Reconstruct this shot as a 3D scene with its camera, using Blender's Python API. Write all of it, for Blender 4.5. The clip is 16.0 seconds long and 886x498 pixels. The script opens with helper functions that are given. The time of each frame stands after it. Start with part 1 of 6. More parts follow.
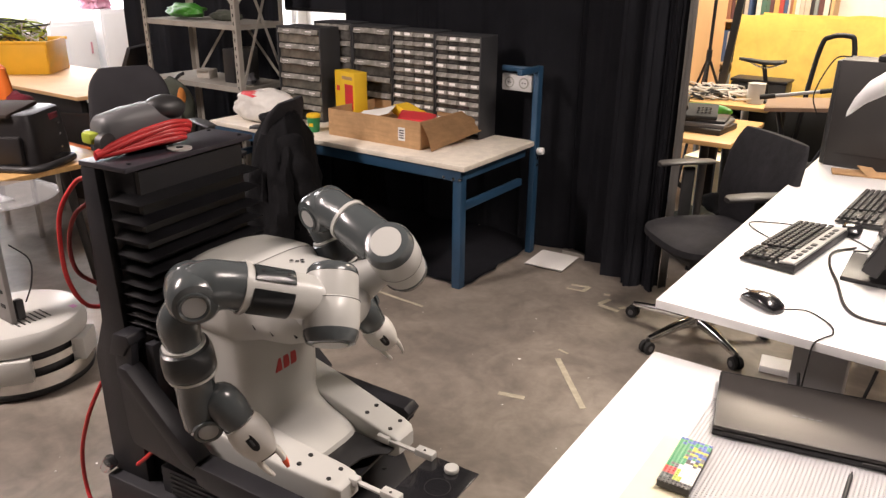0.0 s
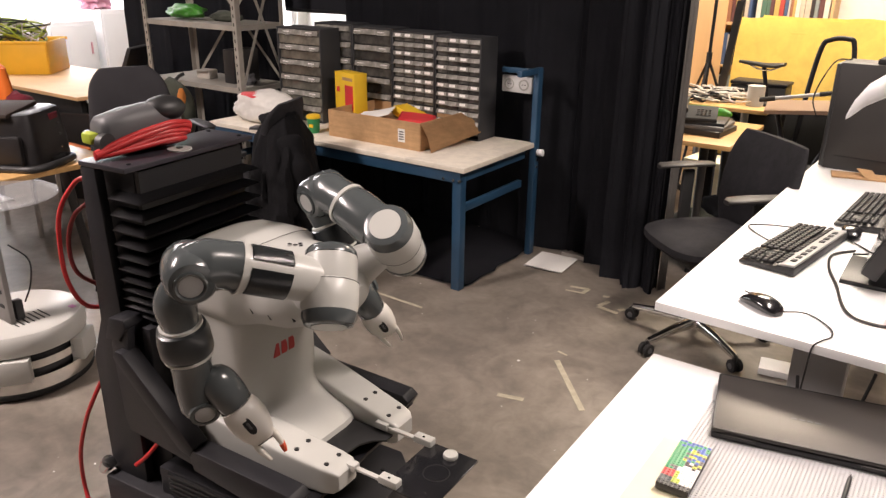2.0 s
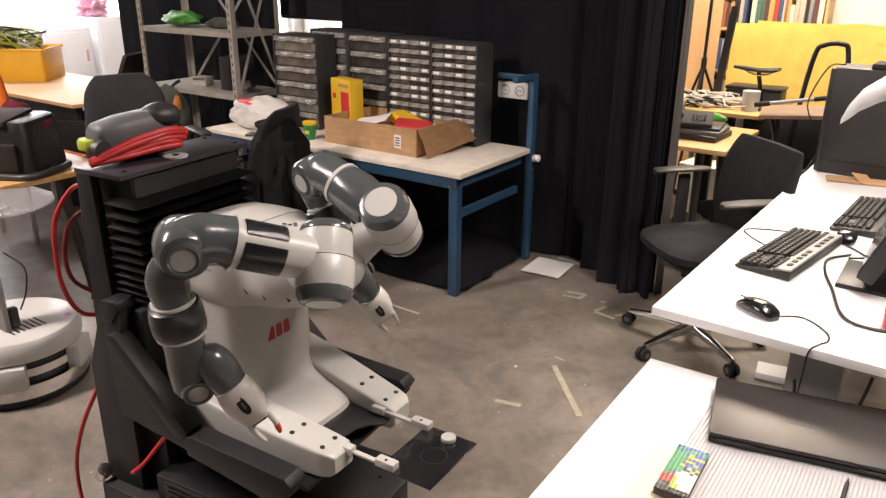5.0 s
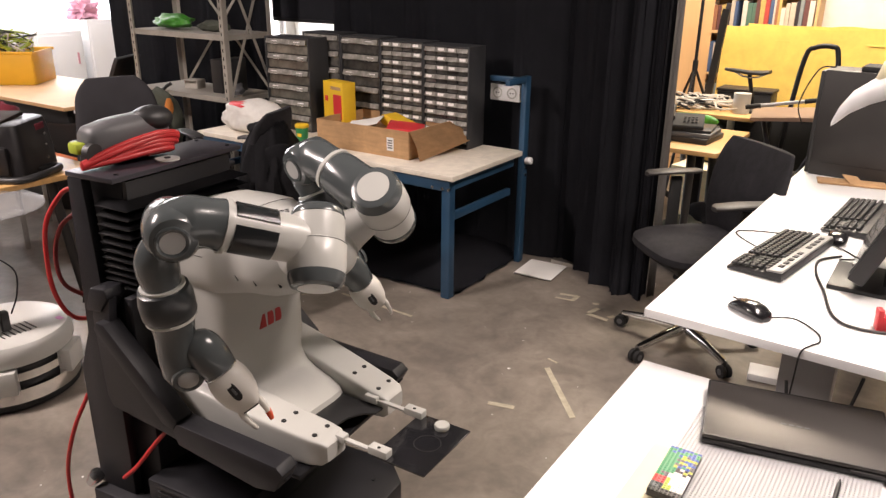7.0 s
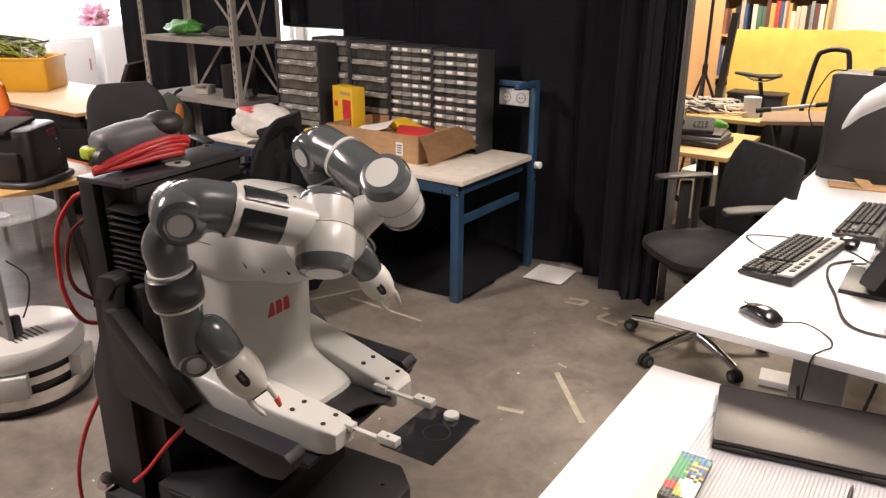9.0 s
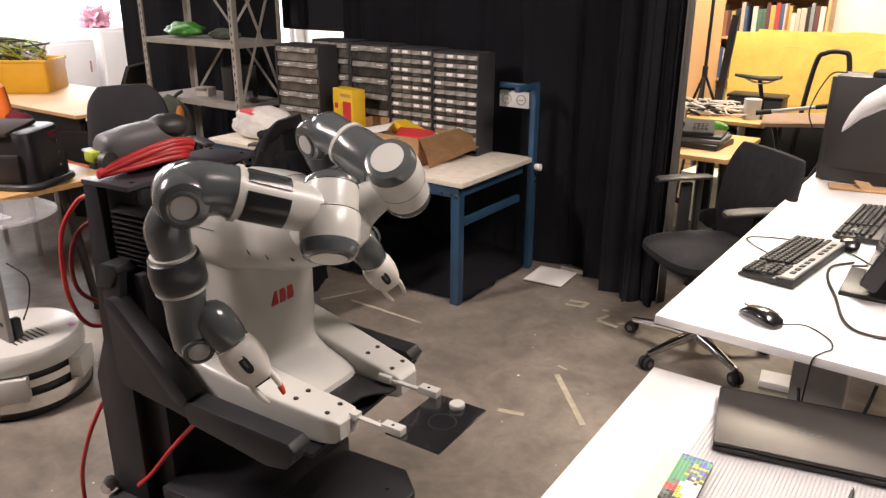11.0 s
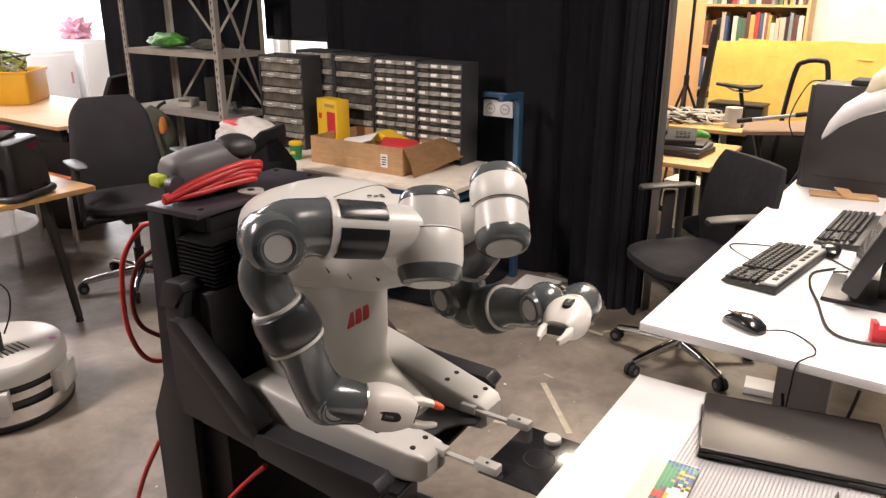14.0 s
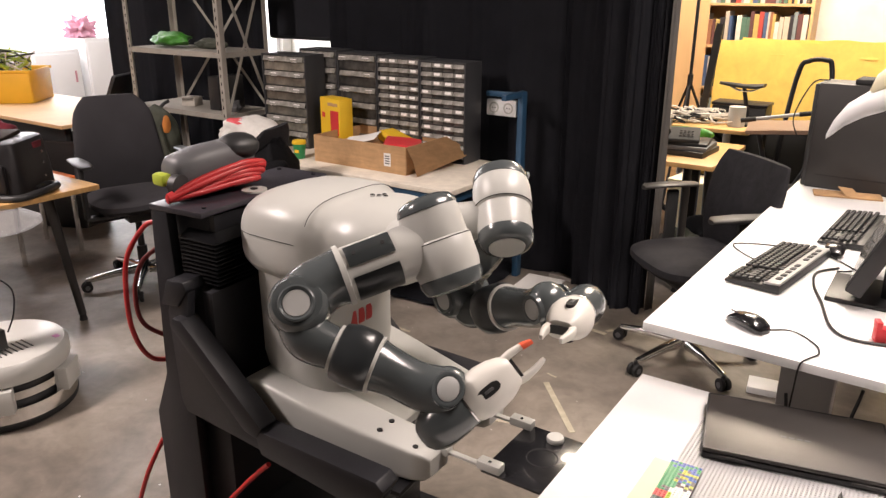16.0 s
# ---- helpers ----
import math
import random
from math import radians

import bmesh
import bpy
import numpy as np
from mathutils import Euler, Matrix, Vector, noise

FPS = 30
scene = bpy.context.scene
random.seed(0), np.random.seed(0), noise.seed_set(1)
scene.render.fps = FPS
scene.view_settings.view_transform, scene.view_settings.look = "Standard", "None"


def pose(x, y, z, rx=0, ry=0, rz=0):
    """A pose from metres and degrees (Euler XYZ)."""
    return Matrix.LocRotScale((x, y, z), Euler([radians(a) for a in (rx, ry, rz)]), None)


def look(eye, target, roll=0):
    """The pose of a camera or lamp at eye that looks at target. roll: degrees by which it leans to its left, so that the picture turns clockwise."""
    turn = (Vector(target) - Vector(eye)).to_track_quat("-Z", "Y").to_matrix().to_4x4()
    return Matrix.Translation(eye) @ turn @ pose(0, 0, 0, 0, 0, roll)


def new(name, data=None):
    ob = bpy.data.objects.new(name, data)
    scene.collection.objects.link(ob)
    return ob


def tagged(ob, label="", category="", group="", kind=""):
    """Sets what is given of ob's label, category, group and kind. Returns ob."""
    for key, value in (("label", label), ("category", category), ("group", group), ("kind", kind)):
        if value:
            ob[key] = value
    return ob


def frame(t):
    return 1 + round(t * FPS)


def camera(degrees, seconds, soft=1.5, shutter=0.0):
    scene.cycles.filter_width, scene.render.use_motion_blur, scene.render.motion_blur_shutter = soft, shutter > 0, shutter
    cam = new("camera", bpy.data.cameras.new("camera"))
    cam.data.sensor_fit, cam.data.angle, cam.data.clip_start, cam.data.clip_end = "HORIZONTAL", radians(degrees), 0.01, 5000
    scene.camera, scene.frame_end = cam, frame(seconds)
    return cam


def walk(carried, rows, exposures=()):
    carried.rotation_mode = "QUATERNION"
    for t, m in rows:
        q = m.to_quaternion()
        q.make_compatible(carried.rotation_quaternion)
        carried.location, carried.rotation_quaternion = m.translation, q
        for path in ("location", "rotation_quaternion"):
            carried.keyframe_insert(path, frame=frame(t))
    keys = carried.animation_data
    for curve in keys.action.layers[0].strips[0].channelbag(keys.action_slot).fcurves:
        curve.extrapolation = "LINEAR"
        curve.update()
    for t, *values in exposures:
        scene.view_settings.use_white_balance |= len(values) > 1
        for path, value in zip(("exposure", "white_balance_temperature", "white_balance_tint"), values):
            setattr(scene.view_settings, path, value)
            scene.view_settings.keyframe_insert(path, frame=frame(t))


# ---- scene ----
cam = camera(61.05, 16.0, soft=1.4, shutter=0.4)
EYE = (0.0, 0.0, 1.58)
PATH = [
    (0, (-1.6064, 2.2942, 0.5049), 0.500),
    (0.5, (-1.6093, 2.2992, 0.5200), 0.407),
    (1, (-1.6117, 2.2962, 0.5171), 0.497),
    (1.5, (-1.6135, 2.2934, 0.5139), 0.473),
    (2, (-1.6059, 2.2970, 0.5101), 0.704),
    (2.5, (-1.5988, 2.3027, 0.5117), 0.780),
    (3, (-1.5993, 2.3047, 0.5166), 0.699),
    (3.5, (-1.6011, 2.3053, 0.5208), 0.593),
    (4, (-1.6009, 2.3072, 0.5246), 0.534),
    (6.5, (-1.5915, 2.3219, 0.5427), 0.552),
    (7, (-1.5783, 2.3304, 0.5417), 0.594),
    (7.5, (-1.5804, 2.3301, 0.5441), 0.488),
    (8, (-1.5910, 2.3245, 0.5477), 0.406),
    (8.5, (-1.5991, 2.3215, 0.5536), 0.360),
    (9, (-1.6120, 2.3147, 0.5584), 0.311),
    (11.5, (-1.6142, 2.3175, 0.5684), 0.303),
    (12, (-1.6116, 2.3212, 0.5727), 0.279),
    (12.5, (-1.5959, 2.3384, 0.5875), 0.159),
    (13, (-1.5789, 2.3599, 0.6116), 0.123),
    (13.5, (-1.5731, 2.3624, 0.6082), 0.298),
    (14, (-1.5730, 2.3597, 0.6016), 0.213),
    (14.5, (-1.5746, 2.3574, 0.5985), 0.140),
    (15, (-1.5785, 2.3548, 0.5985), 0.102),
    (15.5, (-1.5800, 2.3537, 0.5982), 0.168),
    (16, (-1.5823, 2.3520, 0.5979), 0.221),
]

walk(cam, [(t, look(EYE, target, roll)) for t, target, roll in PATH])

# ---- light ----
world = bpy.data.worlds.new("world")
scene.world = world
world.use_nodes = True
nt = world.node_tree
sky = nt.nodes.new("ShaderNodeTexSky")
sky.sky_type, sky.sun_disc, sky.sun_elevation, sky.sun_rotation = "NISHITA", False, radians(35), radians(250)
nt.links.new(sky.outputs[0], nt.nodes["Background"].inputs[0])
nt.nodes["Background"].inputs[1].default_value = 0.12


def ceiling_lamp(x, y, sx, sy, watts, kelvin_rgb=(1.0, 0.93, 0.84), z=3.14):
    data = bpy.data.lights.new("ceiling_lamp", "AREA")
    data.shape, data.size, data.size_y, data.energy, data.color = "RECTANGLE", sx, sy, watts, kelvin_rgb
    ob = new("ceiling_lamp", data)
    ob.matrix_world = pose(x, y, z)
    return ob


ceiling_lamp(0.3, 2.2, 0.6, 1.6, 121, (1.0, 0.852, 0.785))
# Out-of-view lamp added to brighten the floor at the left.
ceiling_lamp(-3.4, -0.3, 0.3, 1.4, 225, (1.0, 0.85, 0.8))
ceiling_lamp(-1.0, 5.4, 1.2, 1.2, 205, (1.0, 0.85, 0.69))
# Out-of-view lamp added to wash out the cabinets and table by the window.
ceiling_lamp(-6.9, 3.3, 1.0, 2.0, 115, (1.0, 0.91, 0.92))


# ---- mesh helpers ----
def bx(bm, c, s, m=None, bevel=0.0, seg=2):
    t = Matrix.Translation(c) @ Matrix.Diagonal((s[0], s[1], s[2], 1))
    vs = bmesh.ops.create_cube(bm, size=1, matrix=t)["verts"]
    if m is not None:
        bmesh.ops.transform(bm, matrix=m, verts=vs)
    if bevel:
        es = list({e for v in vs for e in v.link_edges})
        bmesh.ops.bevel(bm, geom=es, offset=bevel, segments=seg, affect="EDGES", profile=0.5)
    return bm


def bmx(*boxes, bevel=0.0, seg=2):
    bm = bmesh.new()
    for c, s in boxes:
        bx(bm, c, s, bevel=bevel, seg=seg)
    return bm


def ring_points(a, b, r, seg):
    d = (Vector(b) - Vector(a)).normalized()
    u = d.orthogonal().normalized()
    w = d.cross(u)
    return [(u * math.cos(k * math.tau / seg) + w * math.sin(k * math.tau / seg)) * r for k in range(seg)]


def cyl(bm, a, b, r1, r2=None, seg=20):
    r2 = r1 if r2 is None else r2
    a, b = Vector(a), Vector(b)
    unit = ring_points(a, b, 1.0, seg)
    lo = [bm.verts.new(a + p * r1) for p in unit]
    hi = [bm.verts.new(b + p * r2) for p in unit]
    for k in range(seg):
        bm.faces.new((lo[k], lo[(k + 1) % seg], hi[(k + 1) % seg], hi[k]))
    bm.faces.new(lo[::-1])
    bm.faces.new(hi)
    return bm


def lathe(bm, profile, a=(0, 0, 0), d=(0, 0, 1), seg=28):
    """Turns (radius, distance) pairs about the axis d through a; closed at both ends."""
    a, d = Vector(a), Vector(d).normalized()
    unit = ring_points(a, a + d, 1.0, seg)
    rings = [[bm.verts.new(a + d * h + p * max(r, 1e-4)) for p in unit] for r, h in profile]
    for lo, hi in zip(rings, rings[1:]):
        for k in range(seg):
            bm.faces.new((lo[k], lo[(k + 1) % seg], hi[(k + 1) % seg], hi[k]))
    bm.faces.new(rings[0][::-1])
    bm.faces.new(rings[-1])
    return bm


def spline(pts, n=8):
    """A smooth line through the points (Catmull-Rom)."""
    p = [Vector(q) for q in pts]
    p = [p[0] * 2 - p[1]] + p + [p[-1] * 2 - p[-2]]
    out = []
    for k in range(1, len(p) - 2):
        for j in range(n):
            t = j / n
            out.append(0.5 * (2 * p[k] + (p[k + 1] - p[k - 1]) * t + (2 * p[k - 1] - 5 * p[k] + 4 * p[k + 1] - p[k + 2]) * t * t
                              + (3 * p[k] - p[k - 1] - 3 * p[k + 1] + p[k + 2]) * t ** 3))
    return out + [p[-2]]


def tube(bm, pts, r, seg=10, radii=None, cap=True):
    """A round section swept along the points, its radius steady or given point by point."""
    pts = [Vector(p) for p in pts]
    u = (pts[1] - pts[0]).orthogonal().normalized()
    rings = []
    for k, p in enumerate(pts):
        d = (pts[min(k + 1, len(pts) - 1)] - pts[max(k - 1, 0)]).normalized()
        u = (u - d * u.dot(d)).normalized()
        w = d.cross(u)
        rad = radii[k] if radii else r
        rings.append([bm.verts.new(p + (u * math.cos(j * math.tau / seg) + w * math.sin(j * math.tau / seg)) * rad) for j in range(seg)])
    for lo, hi in zip(rings, rings[1:]):
        for k in range(seg):
            bm.faces.new((lo[k], lo[(k + 1) % seg], hi[(k + 1) % seg], hi[k]))
    if cap:
        bm.faces.new(rings[0][::-1])
        bm.faces.new(rings[-1])
    return bm


def prism(bm, poly, axis, lo, hi, bevel=0.0):
    """A flat outline pulled along an axis from lo to hi; the outline's two numbers are the other two axes in order."""
    def put(p, h):
        q = list(p)
        q.insert("xyz".index(axis), h)
        return q
    a = [bm.verts.new(put(p, lo)) for p in poly]
    b = [bm.verts.new(put(p, hi)) for p in poly]
    n = len(poly)
    fs = [bm.faces.new((a[k], a[(k + 1) % n], b[(k + 1) % n], b[k])) for k in range(n)]
    fs += [bm.faces.new(a[::-1]), bm.faces.new(b)]
    bmesh.ops.recalc_face_normals(bm, faces=fs)
    if bevel:
        bmesh.ops.bevel(bm, geom=list({e for f in fs for e in f.edges}), offset=bevel, segments=2, affect="EDGES", profile=0.5)
    return bm


def sheet(bm, grid):
    """A surface through rows of points."""
    rows = [[bm.verts.new(p) for p in r] for r in grid]
    for a, b in zip(rows, rows[1:]):
        for k in range(len(a) - 1):
            bm.faces.new((a[k], a[k + 1], b[k + 1], b[k]))
    return bm


def finish(bm, name, sharp=40):
    bmesh.ops.recalc_face_normals(bm, faces=bm.faces[:])
    for f in bm.faces:
        f.smooth = True
    for e in bm.edges:
        e.smooth = len(e.link_faces) != 2 or e.calc_face_angle(0) < radians(sharp)
    me = bpy.data.meshes.new(name)
    bm.to_mesh(me)
    bm.free()
    return me


def part(name, bm, material, parent=None, label="", sharp=40):
    me = finish(bm, name, sharp) if isinstance(bm, bmesh.types.BMesh) else bm
    if not me.materials:
        me.materials.append(material)
    ob = new(name, me)
    if parent is not None:
        ob.parent = parent
    return tagged(ob, label)


def thing(name, m, label, category, group="", kind=""):
    ob = new(name)
    ob.empty_display_size = 0.05
    ob.matrix_world = m
    return tagged(ob, label, category, group, kind)


# ---- materials ----
def material(name, color, rough=0.5, metal=0.0, spread=0.08, scale=6.0, grain=0.0, grain_scale=200.0, coat=0.0, rough_var=0.1, second=None, mix_at=0.5, stretch=(1, 1, 1), bump_dist=0.002, spec=0.5):
    """A base colour that wanders at a large and a small scale, with roughness variation and fine bump."""
    m = bpy.data.materials.new(name)
    m.use_nodes = True
    n, l = m.node_tree.nodes, m.node_tree.links
    b = n["Principled BSDF"]
    b.inputs["Metallic"].default_value = metal
    b.inputs["Coat Weight"].default_value = coat
    b.inputs["Specular IOR Level"].default_value = spec
    co = n.new("ShaderNodeTexCoord")
    mp = n.new("ShaderNodeMapping")
    mp.inputs["Scale"].default_value = stretch
    l.new(co.outputs["Object"], mp.inputs[0])
    big = n.new("ShaderNodeTexNoise")
    big.inputs["Scale"].default_value, big.inputs["Detail"].default_value = scale, 6
    l.new(mp.outputs[0], big.inputs["Vector"])
    ramp = n.new("ShaderNodeValToRGB")
    lo = [max(c * (1 - spread), 0) for c in color]
    hi = second or [min(c * (1 + spread), 1) for c in color]
    ramp.color_ramp.elements[0].position, ramp.color_ramp.elements[1].position = mix_at - 0.18, mix_at + 0.18
    ramp.color_ramp.elements[0].color, ramp.color_ramp.elements[1].color = (*lo, 1), (*hi, 1)
    l.new(big.outputs["Fac"], ramp.inputs[0])
    l.new(ramp.outputs[0], b.inputs["Base Color"])
    small = n.new("ShaderNodeTexNoise")
    small.inputs["Scale"].default_value, small.inputs["Detail"].default_value = grain_scale, 3
    l.new(mp.outputs[0], small.inputs["Vector"])
    rr = n.new("ShaderNodeMapRange")
    rr.inputs[3].default_value, rr.inputs[4].default_value = max(rough - rough_var, 0.02), min(rough + rough_var, 1)
    l.new(big.outputs["Fac"], rr.inputs[0])
    l.new(rr.outputs[0], b.inputs["Roughness"])
    if grain:
        bp = n.new("ShaderNodeBump")
        bp.inputs["Strength"].default_value, bp.inputs["Distance"].default_value = grain, bump_dist
        l.new(small.outputs["Fac"], bp.inputs["Height"])
        l.new(bp.outputs[0], b.inputs["Normal"])
    return m


M = {
    "floor": material("floor_concrete", (0.207, 0.18, 0.152), 0.4, spread=0.22, scale=1.6, grain=0.1, grain_scale=80, rough_var=0.18),
    # Dark grey for the unseen ceiling and walls, chosen to cut bounced light.
    "ceiling": material("bounce_cutting_dark", (0.2, 0.19, 0.18), 0.85, grain=0.1),
    "wall": material("wall_paint", (0.72, 0.7, 0.66), 0.8, grain=0.1),
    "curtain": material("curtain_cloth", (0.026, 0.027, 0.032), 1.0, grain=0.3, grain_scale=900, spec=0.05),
    "white_top": material("white_laminate", (0.82, 0.82, 0.82), 0.4, spread=0.015, grain=0.03, grain_scale=500),
    "bench_top": material("bench_laminate", (0.74, 0.68, 0.58), 0.45, spread=0.06, scale=9),
    "blue": material("blue_steel", (0.022, 0.065, 0.125), 0.4, spread=0.15, grain=0.05),
    "black": material("black_powder_coat", (0.0135, 0.0135, 0.0165), 0.45, spread=0.3, spec=0.3, grain=0.15, grain_scale=700),
    "black_plastic": material("black_plastic", (0.017, 0.017, 0.018), 0.45, grain=0.1, grain_scale=800),
    "white_plastic": material("white_robot_plastic", (0.495, 0.495, 0.468), 0.36, spread=0.05, scale=5, coat=0.12, rough_var=0.06),
    "dark_plastic": material("dark_grey_robot_shell", (0.07, 0.08, 0.083), 0.22, spread=0.12, coat=0.3, rough_var=0.08),
    "dark_cover": material("black_grey_cover", (0.019, 0.022, 0.024), 0.3, spread=0.15, coat=0.2, grain=0.05, grain_scale=600),
    "chair": material("black_upholstery", (0.018, 0.0175, 0.02), 0.95, spec=0.25, spread=0.2, grain=0.5, grain_scale=900),
    "chair_grey": material("charcoal_upholstery", (0.036, 0.035, 0.039), 0.95, spec=0.25, spread=0.15, grain=0.5, grain_scale=900),
    "cabinet_side": material("dark_grey_cabinet_plastic", (0.034, 0.035, 0.038), 0.5, spread=0.12, grain=0.1, grain_scale=500),
    "black_top": material("black_top_plate", (0.023, 0.021, 0.027), 0.4, spec=0.4, spread=0.2, grain=0.1, grain_scale=600),
    "bellows": material("bellows_fabric", (0.012, 0.012, 0.014), 0.36, spec=0.4, spread=0.2, grain=0.2, grain_scale=500),
    "steel": material("bright_steel", (0.6, 0.6, 0.6), 0.25, 1.0, spread=0.05),
    "rubber": material("black_rubber", (0.012, 0.012, 0.012), 0.8),
    "ring": material("pale_ring", (0.5, 0.5, 0.47), 0.4, spread=0.05),
    "disc": material("pale_disc", (0.36, 0.36, 0.35), 0.45, spread=0.04),
    "hand": material("hand_plastic", (0.7, 0.68, 0.63), 0.38, spread=0.03, coat=0.15, rough_var=0.05),
    "hole": material("dark_recess", (0.01, 0.01, 0.01), 0.7),
    "red_paint": material("red_print", (0.5, 0.03, 0.03), 0.5),
    "orange": material("orange_rubber", (0.7, 0.1, 0.04), 0.6),
    "tray": material("black_acrylic", (0.012, 0.012, 0.014), 0.22, spread=0.2, rough_var=0.08, coat=0.4),
    "grey_steel": material("grey_rack_steel", (0.36, 0.34, 0.3), 0.45, spread=0.12, scale=9, grain=0.05),
    "grey_paint": material("grey_desk_leg", (0.34, 0.34, 0.35), 0.45, spread=0.06),
    "card": material("cardboard", (0.45, 0.275, 0.135), 0.85, spread=0.1, scale=12, grain=0.15, grain_scale=300, stretch=(1, 1, 6)),
    "paper": material("white_paper", (0.78, 0.77, 0.74), 0.8, spread=0.03),
    "label": material("label_paper", (0.85, 0.83, 0.8), 0.7, spread=0.1, scale=40),
    "clear_drawer": material("clear_drawer_plastic", (0.035, 0.035, 0.034), 0.2, spread=0.5, scale=15, rough_var=0.1, second=(0.13, 0.125, 0.115)),
    "light_drawer": material("light_drawer_plastic", (0.055, 0.055, 0.052), 0.18, spread=0.5, scale=9, rough_var=0.1, second=(0.2, 0.19, 0.155)),
    # Pale grey stands in for the reflections on the clear drawer lips.
    "drawer_pull": material("drawer_pull_sheen", (0.27, 0.26, 0.235), 0.25, spread=0.35, scale=30, rough_var=0.1),
    "yellow_card": material("yellow_print", (0.78, 0.5, 0.02), 0.55, spread=0.06),
    "red_plastic": material("red_plastic", (0.62, 0.03, 0.04), 0.4, spread=0.1),
    "green": material("green_print", (0.02, 0.22, 0.07), 0.5, spread=0.1),
    "green_bag": material("green_bag", (0.045, 0.22, 0.02), 0.45, spread=0.4, scale=18, grain=0.3, grain_scale=40),
    "bag": material("white_carrier_bag", (0.68, 0.66, 0.62), 0.5, spread=0.1, scale=14, grain=0.4, grain_scale=30, bump_dist=0.01),
    "jacket": material("black_jacket_cloth", (0.006, 0.006, 0.007), 0.95, spec=0.15, spread=0.3, grain=0.5, grain_scale=60, bump_dist=0.006),
    "olive": material("olive_canvas", (0.05, 0.055, 0.04), 0.9, spread=0.35, scale=14, grain=0.5, grain_scale=300),
    "tan": material("orange_cloth", (0.55, 0.2, 0.04), 0.8),
    "beech": material("beech_laminate", (0.55, 0.33, 0.13), 0.4, spread=0.14, scale=5, grain=0.03, stretch=(1, 9, 1)),
    "pine": material("light_wood_case", (0.62, 0.4, 0.2), 0.5, spread=0.1, scale=5, stretch=(1, 1, 0.2)),
    "chrome": material("chrome", (0.75, 0.75, 0.74), 0.12, 1.0, spread=0.02, rough_var=0.05),
    "hose": material("red_hose", (0.46, 0.022, 0.024), 0.45, spread=0.12, coat=0.1),
    "grey_plastic": material("grey_pendant_plastic", (0.09, 0.09, 0.095), 0.5, spread=0.1, grain=0.1),
    "lime": material("lime_strap", (0.35, 0.42, 0.03), 0.6),
    "baseplate": material("grey_stud_plate", (0.5, 0.5, 0.51), 0.45, spread=0.03),
    "laptop": material("laptop_lid", (0.095, 0.088, 0.084), 0.42, 0.8, spread=0.06, scale=3, grain=0.04, grain_scale=500, stretch=(0.2, 8, 1), rough_var=0.06),
    "key": material("black_key", (0.02, 0.02, 0.02), 0.55, spread=0.15, scale=60),
    "cream": material("cream_paper", (0.85, 0.78, 0.55), 0.85, spread=0.05),
    "tape": material("masking_tape", (0.42, 0.38, 0.29), 0.8, spread=0.15, scale=30),
    "sheet_grey": material("grey_case_paint", (0.022, 0.02, 0.019), 0.5, spread=0.15),
    "orange_cloth": material("orange_upholstery", (0.6, 0.13, 0.01), 0.8, spread=0.1),
    "maroon": material("maroon_cloth", (0.12, 0.01, 0.02), 0.9),
    "leather": material("worn_black_leather", (0.011, 0.01, 0.011), 0.42, spread=0.4, scale=9, spec=0.4, grain=0.4, grain_scale=160, rough_var=0.2),
    "foam": material("yellow_foam_board", (0.86, 0.58, 0.13), 0.8, spread=0.05, scale=2.5, grain=0.2, grain_scale=80),
    "white_cable": material("pale_cable", (0.5, 0.47, 0.42), 0.5),
    "ochre": material("ochre_crate", (0.85, 0.48, 0.03), 0.5, spread=0.06),
    "lining": material("grey_lining", (0.2, 0.19, 0.18), 0.9),
}


def plain(name, rgb, rough=0.5):
    return material(name, rgb, rough, spread=0.08, scale=25)


def glow(name, rgb, strength):
    m = bpy.data.materials.new(name)
    m.use_nodes = True
    b = m.node_tree.nodes["Principled BSDF"]
    b.inputs["Emission Color"].default_value, b.inputs["Emission Strength"].default_value = (*rgb, 1), strength
    return m


thin = material("thin_clear_acrylic", (0.35, 0.36, 0.37), 0.2, spread=0.05, spec=0.2)
thin.node_tree.nodes["Principled BSDF"].inputs["Alpha"].default_value = 0.2
M["thin"] = thin


def wear(m, scale, amount):
    """Cloudy swirls and rubbed streaks laid over a material's colour and gloss."""
    n, l = m.node_tree.nodes, m.node_tree.links
    b = n["Principled BSDF"]
    was = b.inputs["Base Color"].links[0].from_socket
    co = n["Texture Coordinate"].outputs["Object"]
    f = None
    for s, d, det in ((scale, 2.2, 8), (scale * 5.5, 1.2, 5)):
        t = n.new("ShaderNodeTexNoise")
        t.inputs["Scale"].default_value, t.inputs["Detail"].default_value, t.inputs["Distortion"].default_value = s, det, d
        l.new(co, t.inputs["Vector"])
        if f is None:
            f = t.outputs["Fac"]
        else:
            mx = n.new("ShaderNodeMath")
            mx.operation = "MULTIPLY_ADD"
            mx.inputs[1].default_value = 0.45
            l.new(t.outputs["Fac"], mx.inputs[0])
            l.new(f, mx.inputs[2])
            f = mx.outputs[0]
    r = n.new("ShaderNodeMapRange")
    r.inputs[1].default_value, r.inputs[2].default_value, r.inputs[3].default_value, r.inputs[4].default_value = 0.5, 0.95, 1 - amount, 1 + amount
    l.new(f, r.inputs[0])
    mul = n.new("ShaderNodeVectorMath")
    mul.operation = "SCALE"
    l.new(was, mul.inputs[0])
    l.new(r.outputs[0], mul.inputs["Scale"])
    l.new(mul.outputs[0], b.inputs["Base Color"])
    return m


